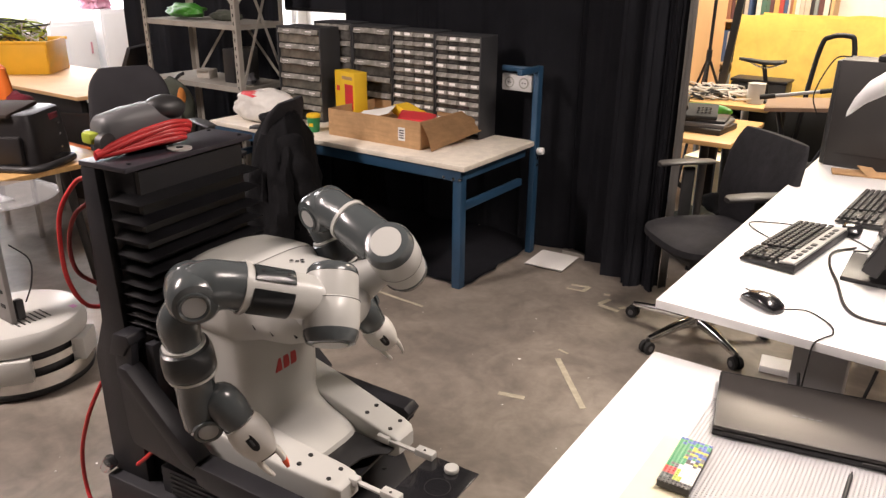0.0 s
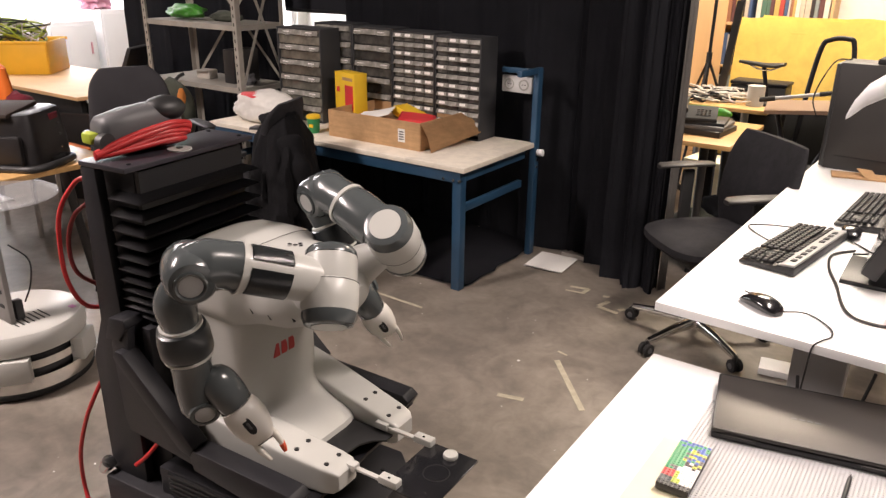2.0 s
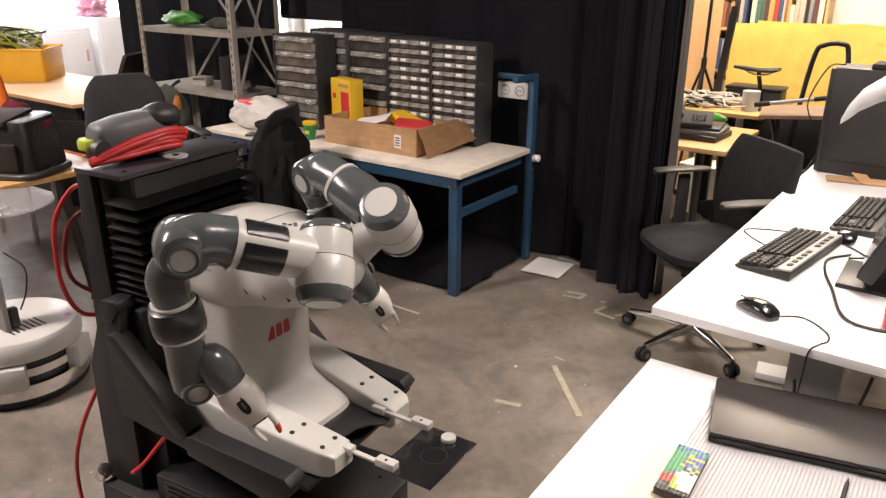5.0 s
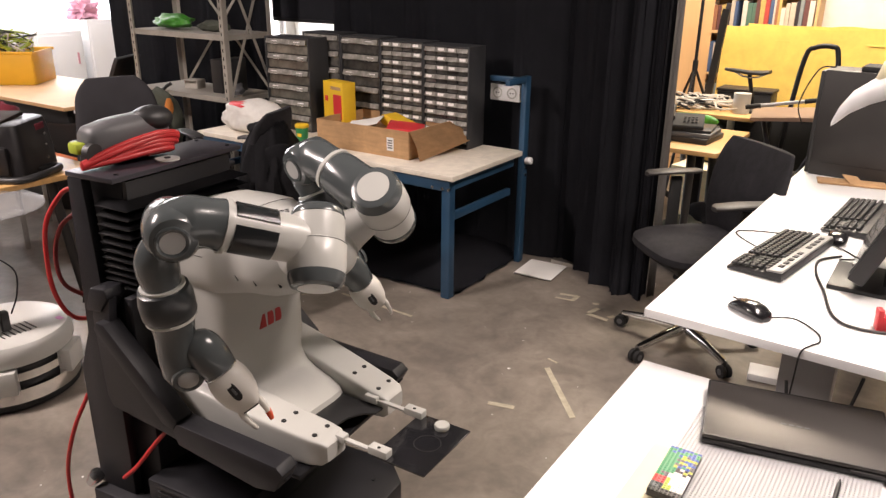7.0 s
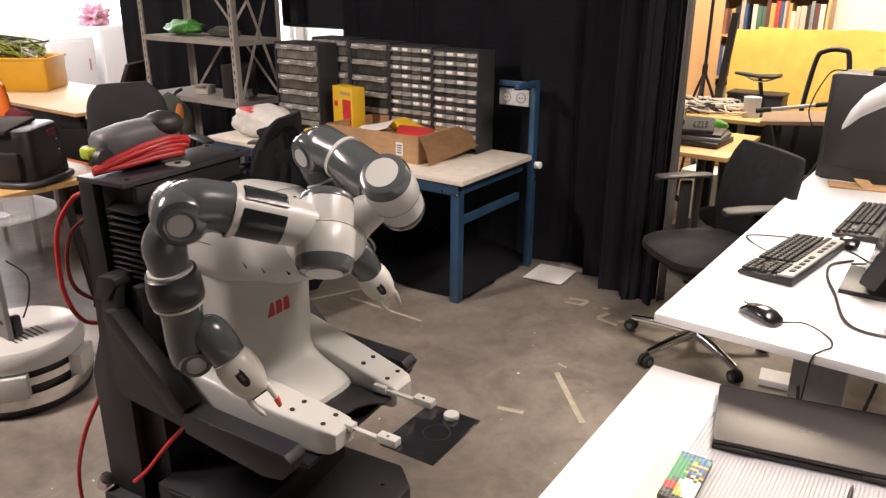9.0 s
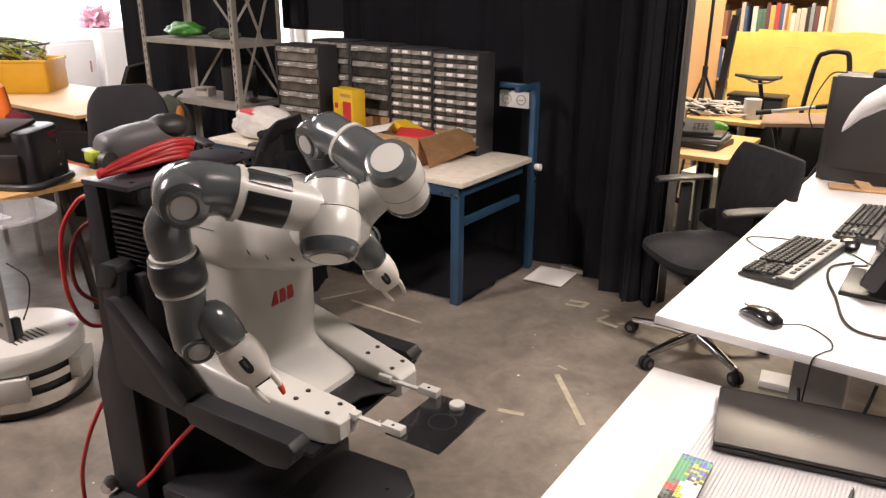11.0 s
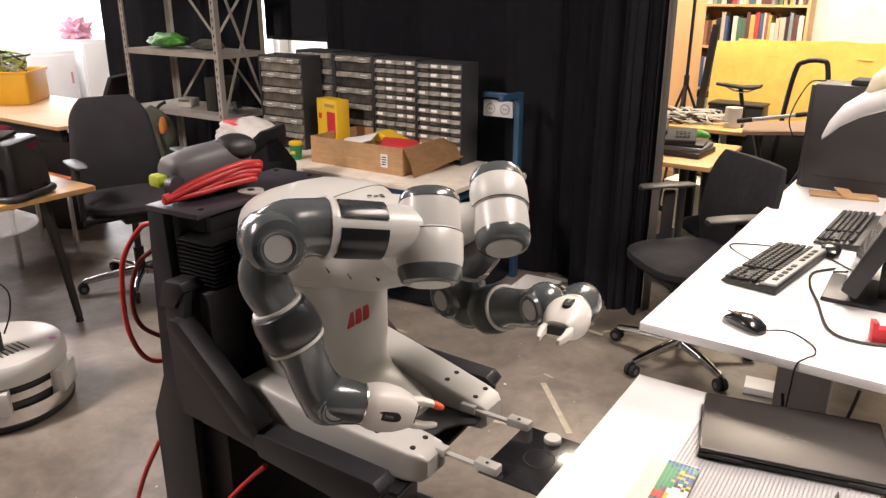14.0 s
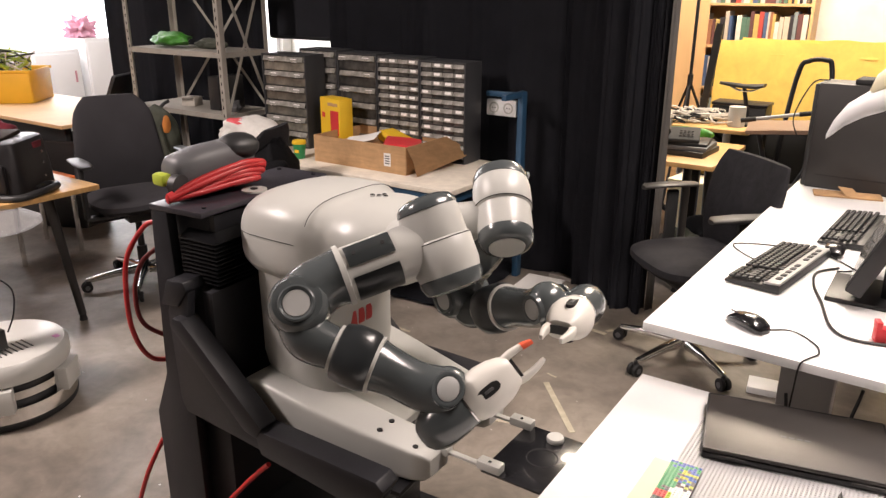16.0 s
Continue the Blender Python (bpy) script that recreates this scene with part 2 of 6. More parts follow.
wear(M["floor"], 2.4, 0.27)
wear(M["floor"], 9, 0.07)
wear(M["card"], 6, 0.12)
wear(M["foam"], 3, 0.1)
wear(M["bench_top"], 5, 0.12)
wear(M["chair"], 8, 0.25)
M["daylight"] = glow("daylight_outside", (0.97, 0.96, 1.0), 9.0)
for key in ("clear_drawer", "light_drawer"):
    n, l = M[key].node_tree.nodes, M[key].node_tree.links
    b = n["Principled BSDF"]
    was = b.inputs["Base Color"].links[0].from_socket
    who, span, mul = n.new("ShaderNodeObjectInfo"), n.new("ShaderNodeMapRange"), n.new("ShaderNodeVectorMath")
    span.inputs[3].default_value, span.inputs[4].default_value = 0.45, 1.7
    mul.operation = "SCALE"
    l.new(who.outputs["Random"], span.inputs[0])
    l.new(was, mul.inputs[0])
    l.new(span.outputs[0], mul.inputs["Scale"])
    l.new(mul.outputs[0], b.inputs["Base Color"])
BRICKS = {c: plain("brick_" + c, v, 0.35) for c, v in (("green", (0.02, 0.28, 0.1)), ("blue", (0.02, 0.09, 0.4)), ("lime", (0.42, 0.5, 0.05)), ("white", (0.75, 0.75, 0.72)), ("red", (0.55, 0.03, 0.03)), ("black", (0.015, 0.015, 0.018)), ("grey", (0.1, 0.1, 0.11)))}
SPINES = [plain("spine", c, 0.6) for c in ((0.4, 0.06, 0.05), (0.5, 0.44, 0.36), (0.06, 0.1, 0.2), (0.5, 0.36, 0.12), (0.03, 0.025, 0.03), (0.22, 0.25, 0.26), (0.08, 0.16, 0.12), (0.62, 0.58, 0.52), (0.3, 0.13, 0.07), (0.55, 0.5, 0.45), (0.12, 0.05, 0.05))]


def oval(cx, cy, hx, hy, n=4.0, count=28):
    """Points round a rounded rectangle (a superellipse)."""
    out = []
    for k in range(count):
        a = (k + 0.5) * math.tau / count
        c, s = math.cos(a), math.sin(a)
        out.append((cx + hx * math.copysign(abs(c) ** (2 / n), c), cy + hy * math.copysign(abs(s) ** (2 / n), s)))
    return out


def loft(bm, rings, cap=True):
    """A skin over closed rings of equal count."""
    rs = [[bm.verts.new(p) for p in ring] for ring in rings]
    for lo, hi in zip(rs, rs[1:]):
        for k in range(len(lo)):
            bm.faces.new((lo[k], lo[(k + 1) % len(lo)], hi[(k + 1) % len(lo)], hi[k]))
    if cap:
        bm.faces.new(rs[0][::-1])
        bm.faces.new(rs[-1])
    return bm


def frame_of(o, z, hint):
    """A pose at o whose z runs along z and whose x leans towards hint."""
    z = Vector(z).normalized()
    x = Vector(hint)
    x = (x - z * x.dot(z)).normalized()
    y = z.cross(x)
    m = Matrix((x, y, z)).transposed().to_4x4()
    m.translation = o
    return m


def ball(bm, c, r, s=(1, 1, 1), seg=24, rings=14):
    bmesh.ops.create_uvsphere(bm, u_segments=seg, v_segments=rings, radius=r, matrix=Matrix.Translation(c) @ Matrix.Diagonal((*s, 1)))
    return bm


def put(m, ob):
    ob.matrix_local = m
    return ob


# ---- setting ----
def setting(name, bm, mat, label=""):
    return tagged(part(name, bm, mat, label=label), kind="structure")


setting("floor", bmx(((-3, 2.5, -0.05), (14, 13.2, 0.1))), M["floor"], "grey polished concrete floor with scuffs and stains")
# Ceiling, south and east walls are out of view, darkened to deepen shading.
setting("ceiling", bmx(((-3, 2.5, 3.25), (14, 13.2, 0.1))), M["ceiling"])
for name, c, s in (("wall_north", (-3, 9.1, 1.6), (14, 0.2, 3.2)), ("wall_south", (-3, -4.1, 1.6), (14, 0.2, 3.2)), ("wall_east", (4.1, 2.5, 1.6), (0.2, 13, 3.2))):
    setting(name, bmx((c, s)), M["wall" if name == "wall_north" else "ceiling"])
WX = -9.1
wall = bmx(((WX, -0.4, 1.6), (0.2, 7.2, 3.2)), ((WX, 6.0, 0.2), (0.2, 5.6, 0.4)), ((WX, 6.0, 3.05), (0.2, 5.6, 0.3)), ((WX, 8.9, 1.6), (0.2, 0.2, 3.2)))
setting("wall_west", wall, M["wall"])
win = tagged(new("window_1"), "long overexposed window band with white frames", "window", kind="structure")
win.matrix_world = pose(WX, 6.0, 1.65)
for y in (-2.75, -1.4, 0.0, 1.4, 2.75):
    part("window_frame", bmx(((0, y, 0), (0.08, 0.07, 2.5))), M["white_top"], win)
for z in (-1.22, 1.22):
    part("window_frame", bmx(((0, 0, z), (0.084, 5.6, 0.06))), M["white_top"], win)
setting("backdrop", bmx(((-9.6, 6.0, 1.8), (0.05, 7.5, 4.2))), M["daylight"], "bright overcast daylight outside the window")
setting("wall_partition", bmx(((-0.3, 6.9, 1.6), (1.6, 0.15, 3.2))), M["wall"], "white painted wall behind the yellow boards")


def curtain(points, top, bottom, seed, label, mat="curtain", depth=0.034):
    rnd = random.Random(seed)
    line = spline(points, 26)
    grid, phase = [], 0.0
    out = []
    for k, p in enumerate(line):
        q = line[min(k + 1, len(line) - 1)] - line[max(k - 1, 0)]
        n = Vector((-q.y, q.x, 0)).normalized()
        phase += rnd.uniform(0.1, 0.34)
        out.append((p, n, math.sin(phase) * depth * rnd.uniform(0.6, 1.4)))
    for j in range(14):
        f = j / 13
        z = top + (bottom - top) * f
        grid.append([Vector((p.x, p.y, z)) + n * (w * (0.55 + 0.6 * f) + 0.008 * math.sin(3 * f + 0.3 * k)) for k, (p, n, w) in enumerate(out)])
    bm = sheet(bmesh.new(), grid)
    bmesh.ops.solidify(bm, geom=bm.faces[:], thickness=0.004)
    ob = part("curtain", bm, M[mat], sharp=80)
    return tagged(ob, label, "curtain", group="room-dividing curtains")


curtain([(-3.47, 3.81, 0), (-3.0, 3.79, 0), (-2.6, 3.82, 0), (-2.0, 3.8, 0), (-1.62, 3.76, 0), (-1.45, 3.62, 0), (-1.33, 3.54, 0), (-1.2, 3.52, 0), (-1.13, 3.55, 0)], 3.19, 0.0, 1, "black floor-length stage curtain hanging behind the workbench")
curtain([(-6.0, 3.84, 0), (-5.2, 3.86, 0), (-4.5, 3.82, 0), (-4.05, 3.84, 0)], 3.19, 0.0, 2, "black floor-length stage curtain hanging behind the steel rack")
curtain([(-1.132, 3.565, 0), (-1.13, 3.59, 0), (-1.128, 3.615, 0)], 3.19, 0.0, 3, "grey lining edge of the black curtain", "lining", 0.008)
curtain([(-4.1, 3.78, 0), (-3.8, 3.8, 0), (-3.5, 3.78, 0), (-3.12, 3.8, 0)], 1.0, 0.0, 6, "short black cloth hanging behind the workbench")
riders = []

# hanging black screen in the gap between the curtains
scr = thing("hanging_screen", pose(-3.62, 3.95, 2.2), "matt black hanging screen in a curtain gap", "screen")
part("screen_panel", bmx(((-0.03, 0, 0.03), (1.01, 0.02, 1.94))), M["curtain"], scr)
part("screen_bar", cyl(bmesh.new(), (-0.53, 0, -0.945), (0.47, 0, -0.945), 0.014), M["black"], scr)
part("hanger", cyl(bmesh.new(), (-0.4, 0, 0.98), (-0.4, 0, 1.0), 0.006, seg=8), M["black"], scr)

# paint marks, tape and paper on the floor
def floor_strip(a, b, w, label, mat="tape"):
    a, b = Vector((*a, 0)), Vector((*b, 0))
    d = (b - a)
    ang = math.atan2(d.y, d.x)
    bm = bmx(((0, 0, 0.0008), (d.length, w, 0.0012)))
    ob = part("floor_tape", bm, M[mat])
    ob.matrix_world = Matrix.Translation((a + b) / 2) @ Matrix.Rotation(ang, 4, "Z")
    return tagged(ob, label, "tape", group="tape strips on the floor")


for a, b, w in (((-1.216, 2.596), (-0.961, 2.306), 0.024), ((-1.279, 2.213), (-1.178, 2.241), 0.024), ((-2.45, 2.685), (-1.99, 2.672), 0.016), ((-2.61, 2.55), (-2.48, 2.83), 0.014), ((-1.25, 2.672), (-1.2, 2.66), 0.01),
                ((-1.52, 3.345), (-1.43, 3.37), 0.02), ((-1.52, 3.29), (-1.43, 3.305), 0.014), ((-1.432, 3.3), (-1.428, 3.372), 0.022), ((-1.3, 3.2), (-1.19, 3.185), 0.024), ((-1.3, 3.21), (-1.28, 3.29), 0.024), ((-1.33, 3.33), (-1.3, 3.34), 0.02), ((-1.2, 3.22), (-1.18, 3.25), 0.02)):
    floor_strip(a, b, w, "worn pale masking tape stuck on the concrete floor")
rnd = random.Random(5)
chips = bmesh.new()
for k in range(95):
    x, y = rnd.uniform(-3.4, -0.5), rnd.uniform(0.6, 3.6)
    s = rnd.choice((0.002, 0.003, 0.004, 0.008)) * rnd.uniform(0.7, 1.3)
    bx(chips, (0, 0, 0.0008), (s, s * rnd.uniform(0.4, 1.2), 0.0015), Matrix.Translation((x, y, 0)) @ Matrix.Rotation(rnd.uniform(0, 3), 4, "Z"))
tagged(part("paint_chips", chips, M["paper"], label="tiny pale crumbs and paint flecks on the floor"), kind="stuff")
pile = thing("paper_stack", pose(-1.76, 3.58, 0, 0, 0, 4), "loose white paper sheets lying on the floor", "paper")
for k in range(4):
    part("paper_sheet", bmx(((0.004 * k, -0.005 * k, 0.003 + 0.0035 * k), (0.22, 0.24, 0.003))), M["paper"], pile)
skirt = bmx(((-1.45, 3.72, 0.012), (0.62, 0.012, 0.02)))
part("cable_strip", skirt, M["white_cable"], label="pale flat cable strip lying under the curtain")["category"] = "cable"


# black sheet laid on the floor as the deep shadow under the bench
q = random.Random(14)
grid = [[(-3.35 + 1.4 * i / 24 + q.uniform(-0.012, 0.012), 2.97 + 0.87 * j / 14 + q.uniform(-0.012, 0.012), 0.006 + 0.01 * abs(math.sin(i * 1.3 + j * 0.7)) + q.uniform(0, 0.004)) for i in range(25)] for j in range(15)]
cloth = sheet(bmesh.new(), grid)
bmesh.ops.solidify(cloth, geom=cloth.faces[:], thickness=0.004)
tagged(part("floor_cloth", cloth, M["curtain"], label="black sheet standing in for the deep shadow on the floor under the workbench", sharp=80), category="cloth")


# ---- workbench and what stands on it ----
def make_bench():
    b = thing("workbench", pose(0, 0, 0), "blue steel workbench with a pale laminate top", "workbench")
    x0, x1, y0, y1, zt = -3.8, -1.925, 2.92, 3.63, 0.657
    part("worktop", bmx((((x0 + x1) / 2, (y0 + y1) / 2, zt - 0.013), (x1 - x0, y1 - y0, 0.026)), bevel=0.003), M["bench_top"], b, "pale beige laminate worktop")
    part("apron", bmx((((x0 + x1) / 2, y0 + 0.03, zt - 0.056), (x1 - x0 - 0.06, 0.03, 0.058)), bevel=0.003), M["blue"], b)
    part("apron", bmx(((x1 - 0.05, (y0 + y1) / 2, zt - 0.056), (0.03, y1 - y0 - 0.09, 0.058)), bevel=0.003), M["blue"], b)
    for x in (x1 - 0.055, x0 + 0.05):
        part("leg", bmx(((x, y0 + 0.045, zt / 2 - 0.0135), (0.05, 0.05, zt - 0.027)), bevel=0.004), M["blue"], b)
        part("side_rail", bmx(((x, (y0 + y1) / 2, 0.43), (0.026, y1 - y0 - 0.12, 0.04)), bevel=0.003), M["blue"], b)
        part("upright", bmx(((x + 0.045, y1 + 0.01, 0.53), (0.034, 0.05, 1.06)), bevel=0.004), M["blue"], b)
    part("top_arm", bmx(((x1 - 0.01, y1 - 0.1, 1.045), (0.03, 0.19, 0.03)), bevel=0.004), M["blue"], b)
    part("top_arm", bmx(((x1 - 0.13, y1 + 0.01, 1.035), (0.2, 0.03, 0.028)), bevel=0.004), M["blue"], b)
    for x, z in ((x1 - 0.07, 0.585), (x1 - 0.035, 0.585), (x1 - 0.13, 0.585)):
        part("bolt", cyl(bmesh.new(), (x, y0 + 0.012, z), (x, y0 + 0.02, z), 0.008, seg=10), M["steel"], b)
    for z in (0.56, 0.52):
        part("bolt", cyl(bmesh.new(), (x1 - 0.0, y1 + 0.01, z), (x1 + 0.012, y1 + 0.01, z), 0.009, seg=10), M["steel"], b)
    part("cable_socket", lathe(bmesh.new(), [(0.012, 0), (0.02, 0.003), (0.02, 0.035), (0.012, 0.04)], (x1 + 0.008, y1 + 0.01, 0.6), (1, 0, 0.1), 16), M["white_top"], b, "white cable connector")
    return b


make_bench()
ss = thing("socket_strip", pose(-2.08, 3.68, 0.955), "white double wall socket strip fixed by the bench", "power socket")
part("socket_body", bmx(((0, 0, 0), (0.19, 0.03, 0.09)), bevel=0.006), M["white_top"], ss)
for x in (-0.045, 0.045):
    part("socket_face", lathe(bmesh.new(), [(0.03, 0), (0.03, -0.004), (0.024, -0.005), (0.022, 0.004), (0.001, 0.004)], (x, -0.0145, 0), (0, 1, 0), 24), M["white_plastic"], ss)
    for dz in (-0.008, 0.008):
        part("socket_hole", cyl(bmesh.new(), (x + dz, -0.0195, 0), (x + dz, -0.012, 0), 0.003, seg=8), M["hole"], ss)
part("bracket", bmx(((0.06, 0.02, 0.0), (0.14, 0.02, 0.03))), M["blue"], ss)


def drawer_mesh(w, h):
    return finish(bmx(((0, 0.006, 0), (w - 0.004, 0.012, h - 0.006)), bevel=0.0012, seg=1), "drawer")


def pull_mesh(w, h, top):
    """The slanted lip that runs along a drawer's front."""
    bm = bmesh.new()
    hi, lo = (0.46, 0.12) if top else (0.44, -0.06)
    prism(bm, [(0.002, h * lo), (-0.012, h * lo), (-0.016, h * (lo + 0.05)), (-0.008, h * hi), (0.002, h * hi)], "x", -w * 0.475, w * 0.475)
    return finish(bm, "drawer_pull")


def make_cabinet(m, rows, cols, w=0.3, h=0.55, d=0.17, label="dark grey small-parts cabinet with clear labelled drawers", seed=0, tags=0.5, front="clear_drawer"):
    rnd = random.Random(seed)
    c = thing("parts_cabinet", m, label, "drawer cabinet", group="small-parts cabinets on the bench")
    t = 0.008
    for x in (-w / 2 + t / 2, w / 2 - t / 2):
        part("side_panel", bmx(((x, 0, h / 2), (t, d, h)), bevel=0.0015), M["cabinet_side"], c, "dark grey cabinet side")
    part("bottom_panel", bmx(((0, 0, t / 2), (w - 2 * t, d - 0.002, t))), M["cabinet_side"], c)
    part("top_panel", bmx(((0, 0, h - t / 2), (w - 2 * t, d - 0.002, t))), M["cabinet_side"], c)
    part("back_panel", bmx(((0, d / 2 - t / 2, h / 2), (w - 2 * t, t, h - 2 * t))), M["cabinet_side"], c)
    dh, dw = (h - 2 * t) / rows, (w - 2 * t) / cols
    for k in range(1, rows):
        part("shelf_panel", bmx(((0, 0.004, t + k * dh), (w - 2 * t, d - 0.02, 0.003))), M["black_plastic"], c)
    me, pull = drawer_mesh(dw, dh), pull_mesh(dw, dh, rows < 9)
    lh = min(dh * 0.3, 0.02)
    lab = finish(bmx(((0, -0.0145, dh * 0.22), (min(dw * 0.55, 0.05), 0.0012, lh)), bevel=0.0003, seg=1), "label_card")
    for j in range(rows):
        for k in range(cols):
            dr = part("drawer", me, M[front], c)
            dr.location = (-w / 2 + t + (k + 0.5) * dw, -d / 2 + 0.012 + rnd.uniform(-0.004, 0.003), t + (j + 0.5) * dh)
            part("drawer_pull", pull, M["drawer_pull"], dr)
            for u in ((0,) if cols > 2 else (-0.3, 0.28)):
                if rnd.random() < tags:
                    lb = part("label_card", lab, M["label"], dr)
                    lb.location = ((u + rnd.uniform(-0.08, 0.08)) * dw, 0, 0)
                    lb.rotation_euler = (-0.1, 0, 0)
    return c


for k, (r_, c_) in enumerate(((11, 4), (11, 4), (6, 1), (6, 1))):
    make_cabinet(pose(-2.335 - 0.304 * k, 3.54, 0.657), r_, c_, h=0.55 + 0.008 * k, seed=k, tags=0.55)
make_cabinet(pose(-3.37, 3.37, 0.657), 6, 1, w=0.36, h=0.55, seed=9, label="tall clear-drawer parts cabinet with yellow-tagged drawers, beside the rack", tags=0.75, front="light_drawer")


def make_box():
    b = thing("cardboard_box", pose(-2.62, 3.27, 0.657), "open brown cardboard box with a folded-out flap", "box")
    w, d, h, t = 0.64, 0.40, 0.148, 0.005
    for c, s in (((0, -d / 2, h / 2), (w, t, h)), ((0, d / 2, h / 2), (w, t, h)), ((-w / 2, 0, h / 2), (t, d - t, h)), ((w / 2, 0, h / 2), (t, d - t, h))):
        part("box_wall", bmx((c, s)), M["card"], b)
    part("box_bottom", bmx(((0, 0, 0.003), (w, d, 0.005))), M["card"], b)
    bm = bmesh.new()
    sheet(bm, [[(w / 2, -d / 2 + 0.005, h), (w / 2, d / 2 - 0.005, h)], [(w / 2 + 0.06, -d / 2 - 0.015, h * 0.55), (w / 2 + 0.075, d / 2, h * 0.75)], [(w / 2 + 0.085, -d / 2 - 0.02, h * 0.05), (w / 2 + 0.12, d / 2, 0.05)]])
    bmesh.ops.solidify(bm, geom=bm.faces[:], thickness=0.004)
    part("box_flap", bm, M["card"], b)
    part("box_label", bmx(((0.2, -d / 2 - 0.0032, 0.07), (0.045, 0.001, 0.07))), M["paper"], b, "white label with plain bars")
    for k in range(4):
        part("label_bar", bmx(((0.2, -d / 2 - 0.0042, 0.05 + 0.013 * k), (0.03, 0.0008, 0.006))), M["key"], b)
    return b


make_box()
for (x, y, z, r, s, m, lab, nm, cat) in ((-2.72, 3.22, 0.782, (8, -12, 20), (0.2, 0.14, 0.004), "paper", "white sheet of paper lying in the box", "paper_sheet", "paper"),
                                (-2.45, 3.24, 0.767, (4, 6, 30), (0.2, 0.18, 0.05), "red_plastic", "crumpled red plastic packaging in the box", "plastic_packaging", "packaging"),
                                (-2.58, 3.36, 0.772, (0, 14, -10), (0.2, 0.12, 0.05), "yellow_card", "yellow envelope in the box", "envelope", "envelope")):
    bm = bmx(((0, 0, 0), s), bevel=min(s[2] * 0.3, 0.012))
    bmesh.ops.subdivide_edges(bm, edges=bm.edges[:], cuts=2, use_grid_fill=True)
    q = random.Random(int(-x * 100))
    for v in bm.verts:
        v.co.z += q.uniform(-0.006, 0.006) if nm != "paper_sheet" else 0.02 * v.co.x * v.co.x / 0.04
    ob = part(nm, bm, M[m], label=lab)
    ob.matrix_world = pose(x, y, z, *r)
    ob["category"] = cat
part("box_filling", bmx(((-2.62, 3.27, 0.709), (0.6, 0.36, 0.09)), bevel=0.02), M["card"], label="folded brown packing card filling the box")["category"] = "packaging"

yb = thing("yellow_carton", pose(-3.0, 3.33, 0.657, 0, 0, -14), "tall yellow cardboard carton with red print", "carton")
part("carton_body", bmx(((0, 0, 0.16), (0.2, 0.09, 0.32)), bevel=0.002), M["yellow_card"], yb)
part("print_panel", bmx(((0.045, -0.0462, 0.18), (0.08, 0.002, 0.14))), M["red_plastic"], yb, "red printed panel")
part("print_bar", bmx(((0.03, -0.0462, 0.285), (0.1, 0.002, 0.018))), M["card"], yb)
part("print_bar", bmx(((-0.065, -0.0462, 0.22), (0.03, 0.002, 0.03))), M["red_plastic"], yb)
cup = thing("paper_cup", pose(-3.06, 3.07, 0.657), "green paper cup with a yellow lid", "cup")
part("cup_body", lathe(bmesh.new(), [(0.028, 0), (0.03, 0.002), (0.038, 0.085), (0.03, 0.086)]), M["green"], cup)
part("cup_lid", lathe(bmesh.new(), [(0.039, 0.084), (0.041, 0.088), (0.039, 0.1), (0.034, 0.104), (0.005, 0.104)]), M["yellow_card"], cup)
part("cup_print", bmx(((0.012, -0.0345, 0.045), (0.03, 0.004, 0.018))), M["yellow_card"], cup)


def lump(name, m, r, s, mat, label, cat, seed, rough=0.12, freq=4.0, parent=None):
    bm = bmesh.new()
    bmesh.ops.create_icosphere(bm, subdivisions=4, radius=r)
    for v in bm.verts:
        n = noise.noise(v.co * freq / r * 0.4 + Vector((seed, 0, 0))) + 0.5 * noise.noise(v.co * freq / r + Vector((0, seed, 0)))
        v.co *= 1 + rough * n
        v.co = Vector((v.co.x * s[0], v.co.y * s[1], max(v.co.z * s[2], -r * s[2] * 0.75)))
    ob = part(name, bm, M[mat], parent, label, sharp=70)
    ob.matrix_local = m
    if cat:
        ob["category"] = cat
    return ob


carrier = lump("carrier_bag", pose(-3.51, 3.12, 0.657 + 0.085), 0.12, (2.3, 0.95, 0.88), "bag", "crumpled white plastic carrier bag with red print", "bag", 3, 0.22)
ink = bmesh.new()
rt, up_, bk_ = Vector((0.83, 0.56, 0)), Vector((-0.18, 0.27, 0.945)), Vector((0.52, -0.79, 0.33))
for f in carrier.data.polygons:
    c = f.center
    if abs(c.dot(rt) + 0.085) < 0.045 and abs(c.dot(up_) - 0.07 + 0.3 * (c.dot(rt) + 0.085)) < 0.024 and c.dot(bk_) > -0.02:
        ink.faces.new([ink.verts.new(carrier.data.vertices[i].co + carrier.data.vertices[i].normal * 0.0015) for i in f.vertices])
bmesh.ops.remove_doubles(ink, verts=ink.verts[:], dist=0.0001)
bmesh.ops.solidify(ink, geom=ink.faces[:], thickness=-0.001)
part("bag_print", ink, M["red_plastic"], carrier, "red printed patch")


